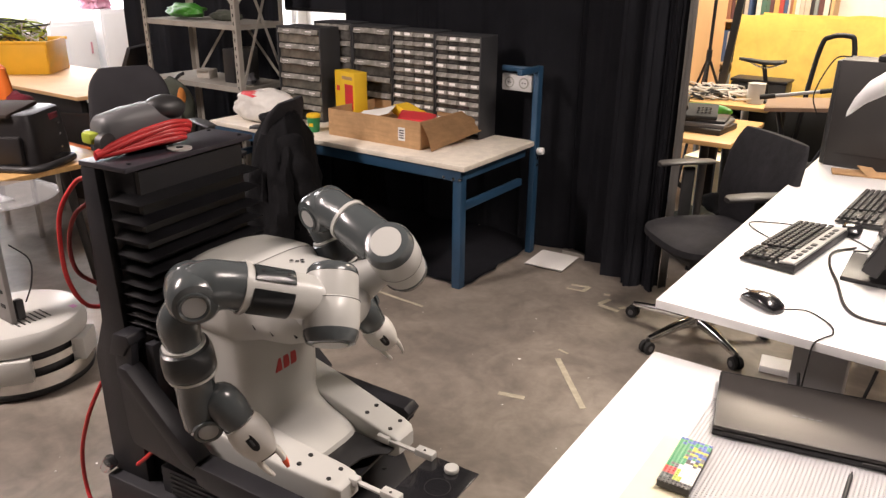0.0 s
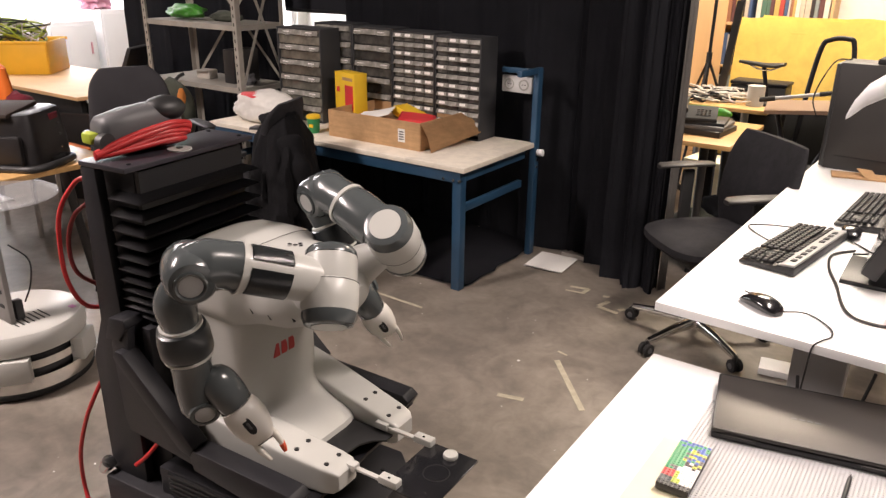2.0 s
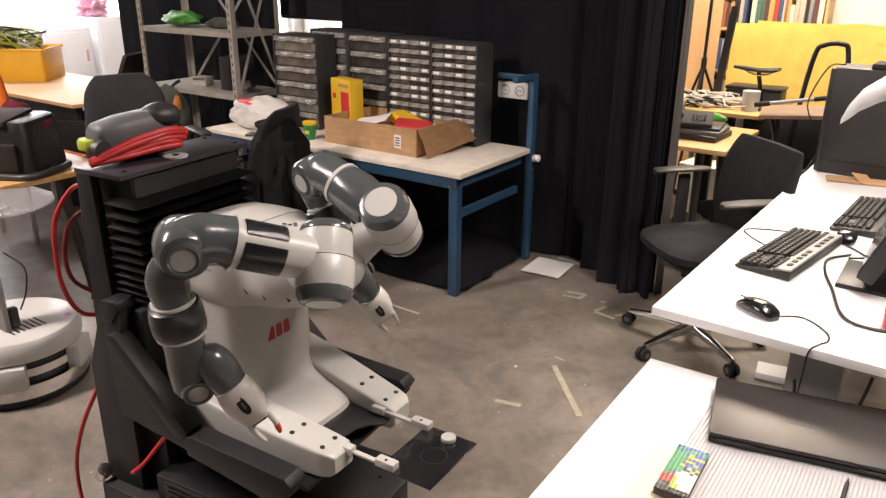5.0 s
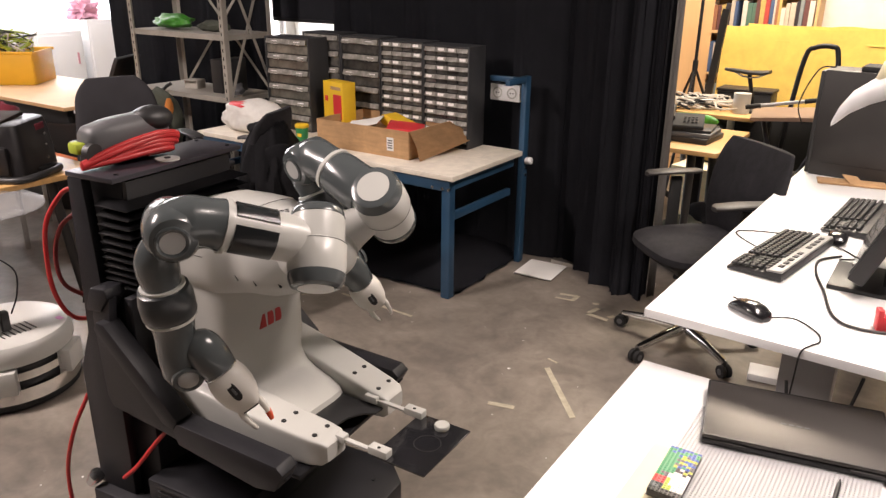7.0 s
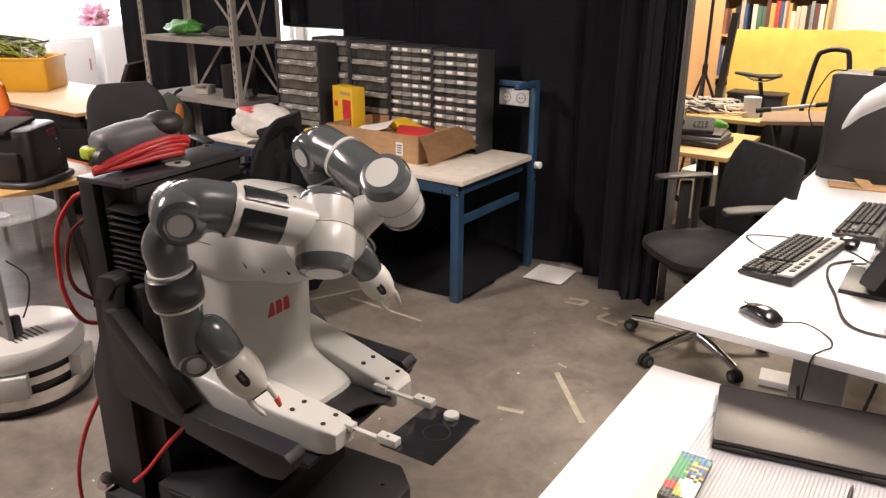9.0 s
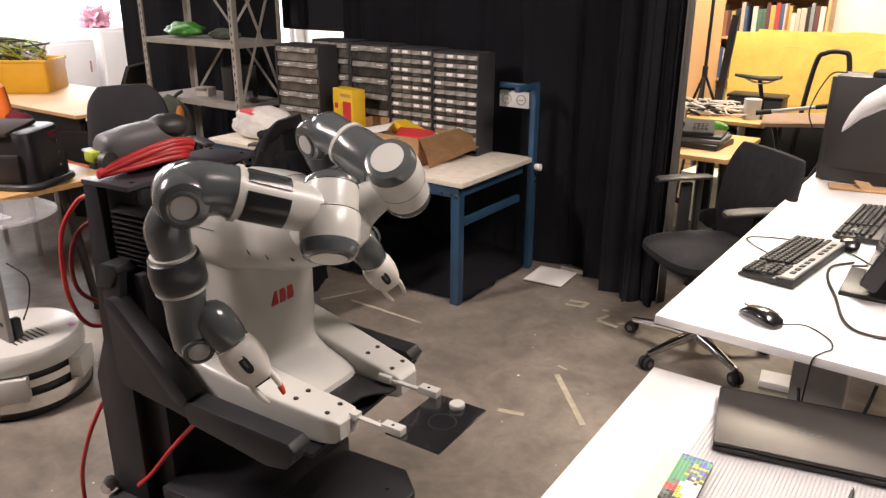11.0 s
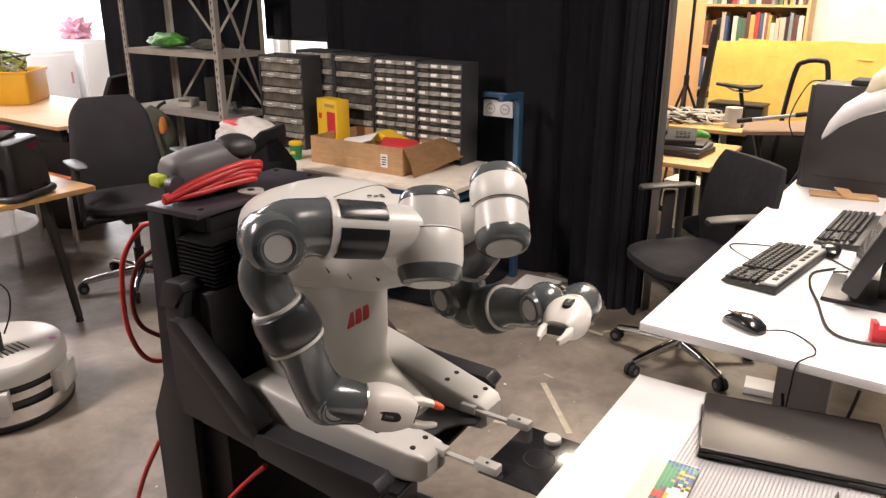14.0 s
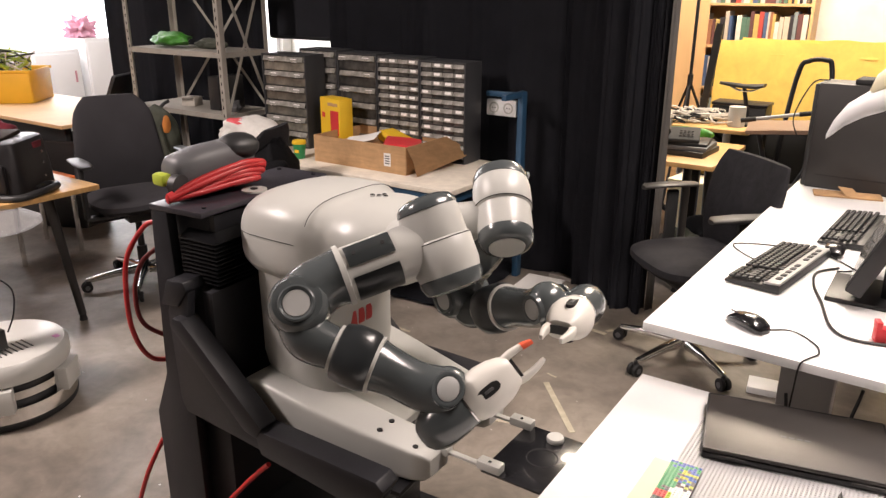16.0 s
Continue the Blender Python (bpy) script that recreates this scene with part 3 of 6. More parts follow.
# ---- steel rack ----
def make_rack():
    r = thing("steel_rack", pose(0, 0, 0), "grey perforated steel rack with cross braces", "rack")
    x0, x1, y0, y1 = -4.82, -3.86, 3.24, 3.64
    for x in (x0, x1):
        for y in (y0, y1):
            sx, sy = (1 if x == x0 else -1), (1 if y == y0 else -1)
            bm = bmx(((x + sx * 0.018, y, 1.05), (0.036, 0.003, 2.1)), ((x, y + sy * 0.018, 1.05), (0.003, 0.036, 2.1)))
            post = part("post", bm, M["grey_steel"], r)
            holes = bmesh.new()
            for k in range(40):
                bx(holes, (x + sx * 0.02, y - 0.0022 * (1 if y == y0 else -1), 0.1 + 0.05 * k), (0.008, 0.0012, 0.022))
            tagged(part("post_slots", holes, M["hole"], post), kind="stuff")
    for z in (0.18, 0.8, 1.19, 1.72):
        part("shelf", bmx((((x0 + x1) / 2, (y0 + y1) / 2, z), (x1 - x0 - 0.006, y1 - y0 - 0.006, 0.006)), (((x0 + x1) / 2, y0 + 0.006, z - 0.015), (x1 - x0 - 0.006, 0.005, 0.03)), ((x1 - 0.006, (y0 + y1) / 2, z - 0.015), (0.005, y1 - y0 - 0.02, 0.03))), M["grey_steel"], r)

    def brace(a, b):
        a, b = Vector(a), Vector(b)
        m = frame_of(a, b - a, (0, 1, 0) if abs((b - a).y) < 0.1 else (1, 0, 0))
        bm = bx(bmesh.new(), (0, 0, (b - a).length / 2), (0.003, 0.02, (b - a).length), m)
        part("brace", bm, M["grey_steel"], r)
    brace((x0, y1, 0.75), (x1, y1 + 0.006, 1.75))
    brace((x0, y1 + 0.004, 1.75), (x1, y1 + 0.01, 0.75))
    brace((x1, y0, 0.75), (x1 + 0.006, y1, 1.75))
    brace((x1 + 0.004, y0, 1.75), (x1 + 0.01, y1, 0.75))
    return r


make_rack()
lump("green_bag", pose(-4.55, 3.4, 1.193 + 0.05), 0.1, (1.7, 0.9, 0.5), "green_bag", "bright green plastic bag lying on the rack shelf", "bag", 8, 0.3)
# Dark lump in place of the shadow beside the green bag.
lump("dark_bundle", pose(-4.2, 3.45, 1.193 + 0.03), 0.07, (1.9, 0.8, 0.57), "olive", "small dark lump standing in for the shadow on the rack shelf", "cloth", 5, 0.25)
cb = thing("shelf_carton", pose(-4.42, 3.42, 0.803, 0, 0, 12), "pale open carton on the rack shelf", "carton")
part("carton_body", bmx(((0, 0, 0.03), (0.11, 0.09, 0.06)), bevel=0.003), M["white_cable"], cb)
part("carton_flap", bmx(((0.0, -0.06, 0.059), (0.1, 0.04, 0.003))), M["white_cable"], cb)
db = thing("dark_case", pose(-4.1, 3.46, 0.803), "dark upright file case on the rack shelf", "case")
part("case_body", bmx(((0, 0, 0.11), (0.1, 0.22, 0.22)), bevel=0.006), M["black_plastic"], db)
lump("small_parts_heap", pose(-3.98, 3.4, 0.803 + 0.03), 0.05, (1.3, 1, 0.8), "grey_plastic", "small grey hardware heap on the rack shelf", "hardware", 12, 0.4)
bp = thing("backpack", pose(-4.38, 3.1, 0.43), "worn olive canvas backpack hanging on the rack", "backpack")
lump("pack_body", pose(0, 0, 0.18), 0.17, (1.0, 0.65, 1.35), "olive", "", "", 21, 0.1, parent=bp)
lump("pack_pocket", pose(0.0, -0.1, 0.1), 0.1, (1.0, 0.5, 1.0), "olive", "", "", 22, 0.12, parent=bp)
part("strap", tube(bmesh.new(), spline([(-0.08, 0.06, 0.36), (-0.09, 0.12, 0.4), (-0.06, 0.14, 0.42)], 5), 0.012), M["black_plastic"], bp)
part("strap", tube(bmesh.new(), spline([(0.12, -0.08, 0.3), (0.2, -0.1, 0.1), (0.15, -0.06, -0.02)], 5), 0.012), M["olive"], bp)
lump("side_flap", pose(0.14, -0.04, 0.3), 0.06, (0.3, 0.5, 1.1), "tan", "orange side flap", "", 25, 0.1, parent=bp)


# ---- office chairs ----
def make_chair(m, label, seat_z=0.47, back_h=0.5, arms=True, spin=0.0, arm_mat="black_plastic", back_w=0.46, taper=0.82, round_top=0.34, back_z=0.1, arm_up=0.225, arm_on=0.0, cloth="chair"):
    c = thing("office_chair", m, label, "chair", group="office swivel chairs")
    bm = bmesh.new()
    loft(bm, [[(x, y, seat_z + z) for x, y in oval(0.0, 0, a, b, 3.4, 36)] for z, a, b in ((-0.055, 0.17, 0.17), (-0.045, 0.215, 0.215), (-0.02, 0.24, 0.24), (0.005, 0.238, 0.238), (0.02, 0.215, 0.215), (0.026, 0.16, 0.16))])
    part("seat", bm, M[cloth], c, "dark woven seat cushion")
    bm = bmesh.new()
    rows = []
    for k in range(15):
        f = 1 - (1 - k / 14) ** 1.8
        z = seat_z + back_z + back_h * f
        x = -0.235 - 0.035 * f + 0.03 * math.sin(f * math.pi)
        w = back_w / 2 * (1 + (taper - 1) * f) * (0.94 + 0.06 * math.sin(min(f * 6, 1.57))) * (1 - round_top * (max(f - 0.72, 0) / 0.28) ** 2.6)
        d = 0.032 * math.sin(math.pi * (0.12 + 0.8 * f)) + 0.006
        rows.append([(x + p + 0.03 * (q / 0.24) ** 2, q, z) for p, q in oval(0, 0, d, w, 3.0, 32)])
    loft(bm, rows)
    part("backrest", bm, M[cloth], c, "dark woven backrest", sharp=60)
    part("back_stem", tube(bmesh.new(), spline([(-0.05, 0, seat_z - 0.07), (-0.22, 0, seat_z - 0.06), (-0.285, 0, seat_z + 0.06), (-0.29, 0, seat_z + 0.3)], 6), 0.018), M["black_plastic"], c)
    part("mechanism", bmx(((0.0, 0, seat_z - 0.085), (0.24, 0.16, 0.06)), bevel=0.012), M["black_plastic"], c)
    part("lever", tube(bmesh.new(), [(0.05, 0, seat_z - 0.09), (0.06, -0.22, seat_z - 0.095), (0.06, -0.27, seat_z - 0.095)], 0.007), M["black_plastic"], c)
    part("gas_column", lathe(bmesh.new(), [(0.028, 0.08), (0.028, 0.22), (0.018, 0.222), (0.018, seat_z - 0.1)], seg=18), M["black_plastic"], c)
    part("hub", lathe(bmesh.new(), [(0.03, 0.06), (0.05, 0.066), (0.046, 0.1), (0.03, 0.105)], seg=20), M["chrome"], c)
    for k in range(5):
        a = radians(spin + 72 * k)
        u = Vector((math.cos(a), math.sin(a), 0))
        bm = bmesh.new()
        tube(bm, [u * 0.03 + Vector((0, 0, 0.085)), u * 0.15 + Vector((0, 0, 0.082)), u * 0.28 + Vector((0, 0, 0.068)), u * 0.305 + Vector((0, 0, 0.066))], 0.02, 12, radii=[0.026, 0.021, 0.016, 0.013])
        leg = part("star_leg", bm, M["chrome"], c, "polished metal star leg")
        n = Vector((-u.y, u.x, 0))
        bm = bmesh.new()
        for s in (-1, 1):
            lathe(bm, [(0.012, -0.009), (0.027, -0.008), (0.029, 0), (0.027, 0.008), (0.012, 0.009)], u * 0.307 + n * (0.014 * s) + Vector((0, 0, 0.0292)), n, 20)
        part("caster", bm, M["rubber"], leg, "black twin caster")
        part("caster_hub", cyl(bmesh.new(), u * 0.307 - n * 0.025 + Vector((0, 0, 0.0292)), u * 0.307 + n * 0.025 + Vector((0, 0, 0.0292)), 0.013, seg=14), M["grey_plastic"], leg)
        part("caster_stem", cyl(bmesh.new(), u * 0.305 + Vector((0, 0, 0.03)), u * 0.305 + Vector((0, 0, 0.07)), 0.008, seg=10), M["black_plastic"], leg)
    if arms:
        for s in (-1, 1):
            part("arm_post", bmx(((-0.03 + arm_on, s * 0.275, seat_z + 0.07 + (arm_up - 0.225) / 2), (0.055, 0.022, 0.27 + arm_up - 0.225)), bevel=0.006), M["rubber"], c)
            part("arm_bracket", bmx(((-0.03 + arm_on, s * 0.2, seat_z - 0.06), (0.06, 0.16, 0.02)), bevel=0.004), M["black_plastic"], c)
            bm = bmesh.new()
            loft(bm, [[(x + arm_on, s * 0.275 + y, z) for y, z in oval(0, seat_z + arm_up + dz, w, 0.009, 3, 18)] for x, w, dz in ((-0.15, 0.018, 0.0), (-0.14, 0.034, 0.002), (0.0, 0.042, 0.006), (0.1, 0.038, 0.004), (0.12, 0.02, -0.002))])
            part("arm_pad", bm, M[arm_mat], c, "armrest pad")
    return c


make_chair(pose(-0.81, 3.15, 0, 0, 0, -133), "black fabric swivel chair with flat armrests beside the white desk", 0.485, 0.47, spin=-112.7 + 133, arm_mat="sheet_grey", back_w=0.5, taper=0.96, round_top=0.13, arm_up=0.25, back_z=-0.045)
make_chair(pose(-3.62, 2.36, 0, 0, 0, -18), "dark grey high-backed swivel chair on a chrome base", 0.5, 0.52, spin=48, back_w=0.52, taper=0.76, back_z=0.0, arm_up=0.235, arm_on=0.12, cloth="chair_grey")
jc = make_chair(pose(-2.98, 2.5, 0, 0, 0, 200), "black swivel chair with a jacket hung over it", 0.5, 0.34, spin=20)


def jacket():
    bm = bmesh.new()
    rows = []
    for j in range(44):
        f = j / 43
        row = []
        for k in range(72):
            a = k * math.tau / 72
            rx = 0.07 + 0.05 * min(f * 6, 1) + 0.1 * f
            ry = 0.12 + 0.15 * min(f * 3.2, 1) ** 0.7 + 0.2 * f
            p = Vector((math.cos(a) * 1.6, math.sin(a) * 1.6, f * 1.4))
            fold = noise.noise(p * 1.7) * 0.055 + abs(noise.noise(p * 3.6 + Vector((4, 0, 0)))) * -0.05 + noise.noise(p * 7.5) * 0.012
            w = 1 + (fold * 3.2 + 0.09 * math.sin(6 * a + 5 * f + 2 * noise.noise(p))) * min(f * 5, 1)
            row.append((rx * w * math.cos(a), ry * w * math.sin(a), 0.875 - 0.73 * f + 0.03 * noise.noise(p * 2.2)))
        rows.append(row)
    loft(bm, rows)
    j = part("jacket", bm, M["jacket"], label="black padded jacket draped over a chair back", sharp=80)
    j["category"] = "jacket"
    j.matrix_world = pose(-2.765, 2.555, 0, 0, 0, 35)
    lump("hood", pose(0.0, 0.0, 0.84), 0.095, (1.0, 1.3, 0.6), "jacket", "", "", 31, 0.25, parent=j)
    sl = tube(bmesh.new(), spline([(0.05, -0.15, 0.78), (0.12, -0.24, 0.6), (0.14, -0.23, 0.42), (0.12, -0.24, 0.24)], 8), 0.07, 20, radii=[0.066 + 0.009 * math.sin(k * 1.35) + 0.005 * math.sin(k * 3.1) for k in range(25)])
    part("sleeve", sl, M["jacket"], j, sharp=80)
    part("lime_trim", bmx(((0.18, 0.1, 0.22), (0.03, 0.09, 0.07)), bevel=0.01), M["lime"], j, "lime-yellow trim")


jacket()


# ---- left side: tables, bag, little disc robot ----
def make_table(name, x0, x1, y0, y1, z, mat, label, leg="black", slant=0.0):
    t = thing(name, pose(0, 0, 0), label, "table")
    part("tabletop", bmx((((x0 + x1) / 2, (y0 + y1) / 2, z - 0.0125), (x1 - x0, y1 - y0, 0.025)), bevel=0.003), M[mat], t)
    for x, sx in ((x0, 1), (x1, -1)):
        for y, sy in ((y0, 1), (y1, -1)):
            a = Vector((x + sx * (0.16 + slant), y + sy * (0.13 + slant), z - 0.025))
            b = Vector((x + sx * 0.15, y + sy * 0.1, 0.03))
            part("leg", cyl(bmesh.new(), a, b, 0.024, 0.018, 14), M[leg], t)
            part("foot", cyl(bmesh.new(), b, b - Vector((0, 0, 0.03)), 0.014, 0.02, 12), M["rubber"], t)
    part("under_rail", bmx((((x0 + x1) / 2, y1 - 0.14, z - 0.045), (x1 - x0 - 0.34, 0.04, 0.04))), M[leg], t)
    return t


make_table("wooden_table", -4.75, -3.28, 0.7, 1.96, 0.70, "beech", "yellowish beech laminate table on dark slanted legs", "sheet_grey", 0.03)
make_table("long_table", -7.3, -4.72, 2.62, 3.45, 0.74, "pine", "pale wooden long table by the bright window", "sheet_grey")
lt = bpy.data.objects["long_table"]
# Added black panel that makes the space under the table a dark void.
part("modesty_panel", bmx(((-6.0, 2.72, 0.36), (2.3, 0.02, 0.66)), bevel=0.002), M["black_plastic"], lt, "black panel added to fill the dark void under the table")
blackbag = thing("black_equipment_bag", pose(-3.56, 1.62, 0.70, 0, 0, 35), "black leather-like equipment bag lying on the wooden table", "bag")
bm = bmesh.new()
loft(bm, [[(x, y, z) for x, y in oval(0, 0, a, b, 7, 36)] for z, a, b in ((0.0, 0.2, 0.16), (0.015, 0.215, 0.175), (0.1, 0.21, 0.172), (0.21, 0.198, 0.16), (0.238, 0.19, 0.152), (0.245, 0.175, 0.14))])
part("bag_body", bm, M["leather"], blackbag)
part("bag_trim", bmx(((0.192, 0.05, 0.205), (0.02, 0.08, 0.03)), bevel=0.006), M["maroon"], blackbag, "dark maroon trim")
part("bag_pocket", bmx(((0.02, -0.176, 0.09), (0.28, 0.03, 0.13)), bevel=0.012), M["leather"], blackbag, "black front pocket")
part("bag_flap", bx(bmesh.new(), (-0.03, -0.03, 0.252), (0.3, 0.27, 0.022), pose(0, 0, 0, 4, 0, 0), 0.009), plain("brown_flap", (0.02, 0.012, 0.009), 0.85), blackbag, "brownish worn top flap")
part("bag_strap", tube(bmesh.new(), spline([(0.05, -0.19, 0.015), (0.2, -0.2, 0.015), (0.26, -0.1, 0.02), (0.27, 0.03, 0.02), (0.22, 0.05, 0.02), (0.21, -0.05, 0.02)], 6), 0.016, 10), M["black_plastic"], blackbag)
for z in (0.06, 0.12, 0.17):
    part("buckle", bmx(((0.209, 0.06, z), (0.01, 0.014, 0.01)), bevel=0.003), M["steel"], blackbag)


def make_disc_robot():
    d = thing("round_delivery_robot", pose(-2.92, 1.23, 0, 0, 0, 0), "low round white mobile robot carrying a clear disc", "robot")
    part("skirt", lathe(bmesh.new(), [(0.22, 0.008), (0.25, 0.012), (0.255, 0.03), (0.25, 0.036)], seg=48), M["rubber"], d, "black rubber bumper")
    part("lower_ring", lathe(bmesh.new(), [(0.24, 0.036), (0.252, 0.037), (0.252, 0.092), (0.24, 0.093)], seg=48), M["chrome"], d, "brushed metal band")
    part("inner_drum", lathe(bmesh.new(), [(0.2, 0.09), (0.215, 0.092), (0.215, 0.185), (0.2, 0.186)], seg=40), M["black_plastic"], d)
    part("mid_ring", lathe(bmesh.new(), [(0.214, 0.118), (0.236, 0.12), (0.236, 0.152), (0.214, 0.153)], seg=48), M["chrome"], d, "brushed metal band")
    part("shell", lathe(bmesh.new(), [(0.2, 0.18), (0.242, 0.182), (0.247, 0.2), (0.245, 0.245), (0.232, 0.262), (0.2, 0.268), (0.001, 0.272)], seg=56), M["white_plastic"], d, "white plastic top shell")
    for k in range(7):
        part("vent_slot", bmx(((0.1 + 0.0 * k, -0.06 + 0.02 * k, 0.2708), (0.09, 0.005, 0.0022))), M["hole"], d)
    for a in (-35, 40, 130, 220):
        m = Matrix.Rotation(radians(a), 4, "Z")
        bm = bx(bmesh.new(), (0.238, 0, 0.128), (0.05, 0.13, 0.095), m, 0.006)
        part("side_cover", bm, M["white_plastic"], d, "white side cover")
    part("sticker", bmx(((0.13, 0.16, 0.2695), (0.03, 0.02, 0.0015))), plain("pink_sticker", (0.6, 0.25, 0.5)), d)
    part("post_plate", bmx(((0.06, -0.06, 0.502), (0.1, 0.02, 0.464)), bevel=0.003), M["lining"], d, "grey perforated post plate")
    for k in range(6):
        part("post_hole", bmx(((0.07, -0.071, 0.34 + 0.06 * k), (0.03, 0.003, 0.014))), M["hole"], d)
    part("cable", tube(bmesh.new(), spline([(0.1, -0.02, 0.58), (0.15, 0.02, 0.52), (0.13, 0.02, 0.42), (0.1, 0.0, 0.34)], 6), 0.003, 6), M["rubber"], d)
    part("plug", bmx(((0.1, -0.03, 0.32), (0.03, 0.03, 0.08)), bevel=0.004), M["black_plastic"], d)
    disc = lathe(bmesh.new(), [(0.001, 0.742), (0.2, 0.742), (0.202, 0.745), (0.2, 0.75), (0.001, 0.75)], (0.02, 0.02, 0), seg=56)
    part("clear_disc", disc, M["thin"], d, "clear acrylic disc").visible_shadow = False
    part("disc_bracket", bmx(((0.03, 0.0, 0.736), (0.12, 0.08, 0.01))), M["steel"], d)
    return d


make_disc_robot()
bn = thing("waste_bin", pose(-5.02, 2.8, 0, 0, 0, 24), "tall rectangular black plastic waste bin under the table", "bin")
bm = bmesh.new()
loft(bm, [[(x, y, z) for x, y in oval(0, 0, a, a * 0.8, 9, 32)] for z, a in ((0.0, 0.17), (0.006, 0.176), (0.3, 0.196), (0.6, 0.212), (0.602, 0.205), (0.3, 0.188), (0.02, 0.17))])
part("bin_body", bm, M["black_plastic"], bn)
bm = bmesh.new()
loft(bm, [[(x, y, z) for x, y in oval(0, 0, a, a * 0.8, 9, 32)] for z, a in ((0.596, 0.206), (0.598, 0.224), (0.612, 0.225), (0.615, 0.21), (0.6, 0.205))], cap=False)
part("bin_rim", bm, M["sheet_grey"], bn)
cr = thing("storage_crate", pose(-6.2, 3.02, 0.74, 0, 0, 40), "ochre-yellow plastic crate full of tangled cables", "crate")
for c, s in (((0, -0.2, 0.12), (0.6, 0.012, 0.24)), ((0, 0.2, 0.12), (0.6, 0.012, 0.24)), ((-0.3, 0, 0.12), (0.012, 0.39, 0.24)), ((0.3, 0, 0.12), (0.012, 0.39, 0.24))):
    part("crate_wall", bmx((c, s), bevel=0.003), M["ochre"], cr)
part("crate_bottom", bmx(((0, 0, 0.008), (0.58, 0.38, 0.012))), M["ochre"], cr)
for s in (-1, 1):
    part("crate_rim", bmx(((0, s * 0.208, 0.235), (0.63, 0.014, 0.022)), bevel=0.004), M["ochre"], cr)
rnd = random.Random(11)
for k in range(16):
    pts = [(rnd.uniform(-0.24, 0.24), rnd.uniform(-0.15, 0.15), 0.2 + rnd.uniform(0, 0.2)) for _ in range(8)]
    ob = part("cable", tube(bmesh.new(), spline(pts, 7), 0.006, 6), (plain("lime_cable", (0.3, 0.4, 0.06)), M["white_cable"], M["lime"], M["olive"])[k % 4], label="tangled thin cable heaped in the yellow crate")
    ob.matrix_world = cr.matrix_world
    tagged(ob, category="cable", group="cables in the crate")
dm = thing("dark_monitor", pose(-5.2, 3.33, 0.74, 0, 0, -60), "black monitor seen from behind on the long table", "monitor")
part("screen", bx(bmesh.new(), (0, 0, 0.15), (0.36, 0.03, 0.22), pose(0, 0, 0, -24), 0.006), M["black_plastic"], dm)
part("stand", bmx(((0, 0.03, 0.04), (0.06, 0.04, 0.08)), ((0, 0.03, 0.006), (0.2, 0.15, 0.012))), M["black_plastic"], dm)
oc = thing("orange_chair", pose(-4.62, 2.06, 0, 0, 0, 90), "orange upholstered chair with a maroon coat by the table", "chair")
bm = bmesh.new()
loft(bm, [[(x, y, z) for x, y in oval(0, 0, 0.05, b, 3, 24)] for z, b in ((0.55, 0.18), (0.6, 0.22), (0.9, 0.22), (1.0, 0.18), (1.02, 0.12))])
part("backrest", bm, M["orange_cloth"], oc)
part("seat", bmx(((0.22, 0, 0.45), (0.44, 0.46, 0.07)), bevel=0.02), M["orange_cloth"], oc)
for x in (0.04, 0.4):
    for y in (-0.2, 0.2):
        part("leg", cyl(bmesh.new(), (x, y, 0), (x, y, 0.42), 0.014, seg=10), M["chrome"], oc)
part("armrest", bmx(((0.1, 0.27, 0.68), (0.2, 0.05, 0.03)), bevel=0.01), M["lining"], oc)
part("back_stem", bmx(((0.03, 0, 0.5), (0.03, 0.06, 0.15))), M["black_plastic"], oc)
lump("maroon_coat", pose(-4.38, 2.09, 0.74), 0.12, (0.7, 0.8, 1.2), "maroon", "dark maroon coat hung on the orange chair", "coat", 41, 0.2)
for k, (y, h) in enumerate(((3.9, 1.0), (4.5, 0.95), (5.1, 1.05), (5.75, 0.9))):
    wc = thing("white_cabinet", pose(-8.2, y, 0), "pale cabinet washed out by window light", "cabinet", group="pale cabinets at the window")
    part("cabinet_body", bmx(((0, 0, h / 2), (0.45, 0.52, h)), bevel=0.006), M["white_top"], wc)
    part("cabinet_door", bmx(((0.232, 0, h / 2), (0.014, 0.48, h - 0.08)), bevel=0.003), M["white_top"], wc)
    part("door_handle", bmx(((0.246, 0.18, h * 0.7), (0.014, 0.015, 0.12))), plain("pink_edge", (0.6, 0.3, 0.35)), wc)
pf = lump("pink_bouquet", pose(-8.2, 4.95, 1.05 + 0.09), 0.12, (1, 1.3, 1.0), "bag", "pink artificial flower bunch on a cabinet, paled for window glare", "flowers", 51, 0.7, 9.0)
# Petal pink is made paler to show the window's overexposure.
pf.data.materials[0] = plain("glare_paled_petals", (0.75, 0.4, 0.52))
# ---- right side: two white desks ----
def make_desk(m, w, d, h, legs, label):
    t = thing("sit_stand_desk", m, label, "desk", group="white sit-stand desks")
    part("desktop", bmx(((w / 2, d / 2, h - 0.012), (w, d, 0.024)), bevel=0.0015), M["white_top"], t, "white laminate top")
    for y in legs:
        part("leg_column", bmx(((w / 2 - 0.02, y, h / 2 - 0.0), (0.13, 0.07, h - 0.07)), bevel=0.004), M["grey_paint"], t, "grey telescopic column")
        part("leg_bracket", bmx(((w / 2 - 0.02, y, h - 0.042), (0.2, 0.1, 0.035)), bevel=0.004), M["grey_paint"], t)
        part("leg_foot", bmx(((w / 2 - 0.02, y, 0.018), (0.62, 0.08, 0.035)), bevel=0.006), M["grey_paint"], t)
    part("cross_beam", bmx(((w / 2 - 0.02, (legs[0] + legs[1]) / 2, h - 0.05), (0.06, legs[1] - legs[0], 0.04))), M["grey_paint"], t)
    return t


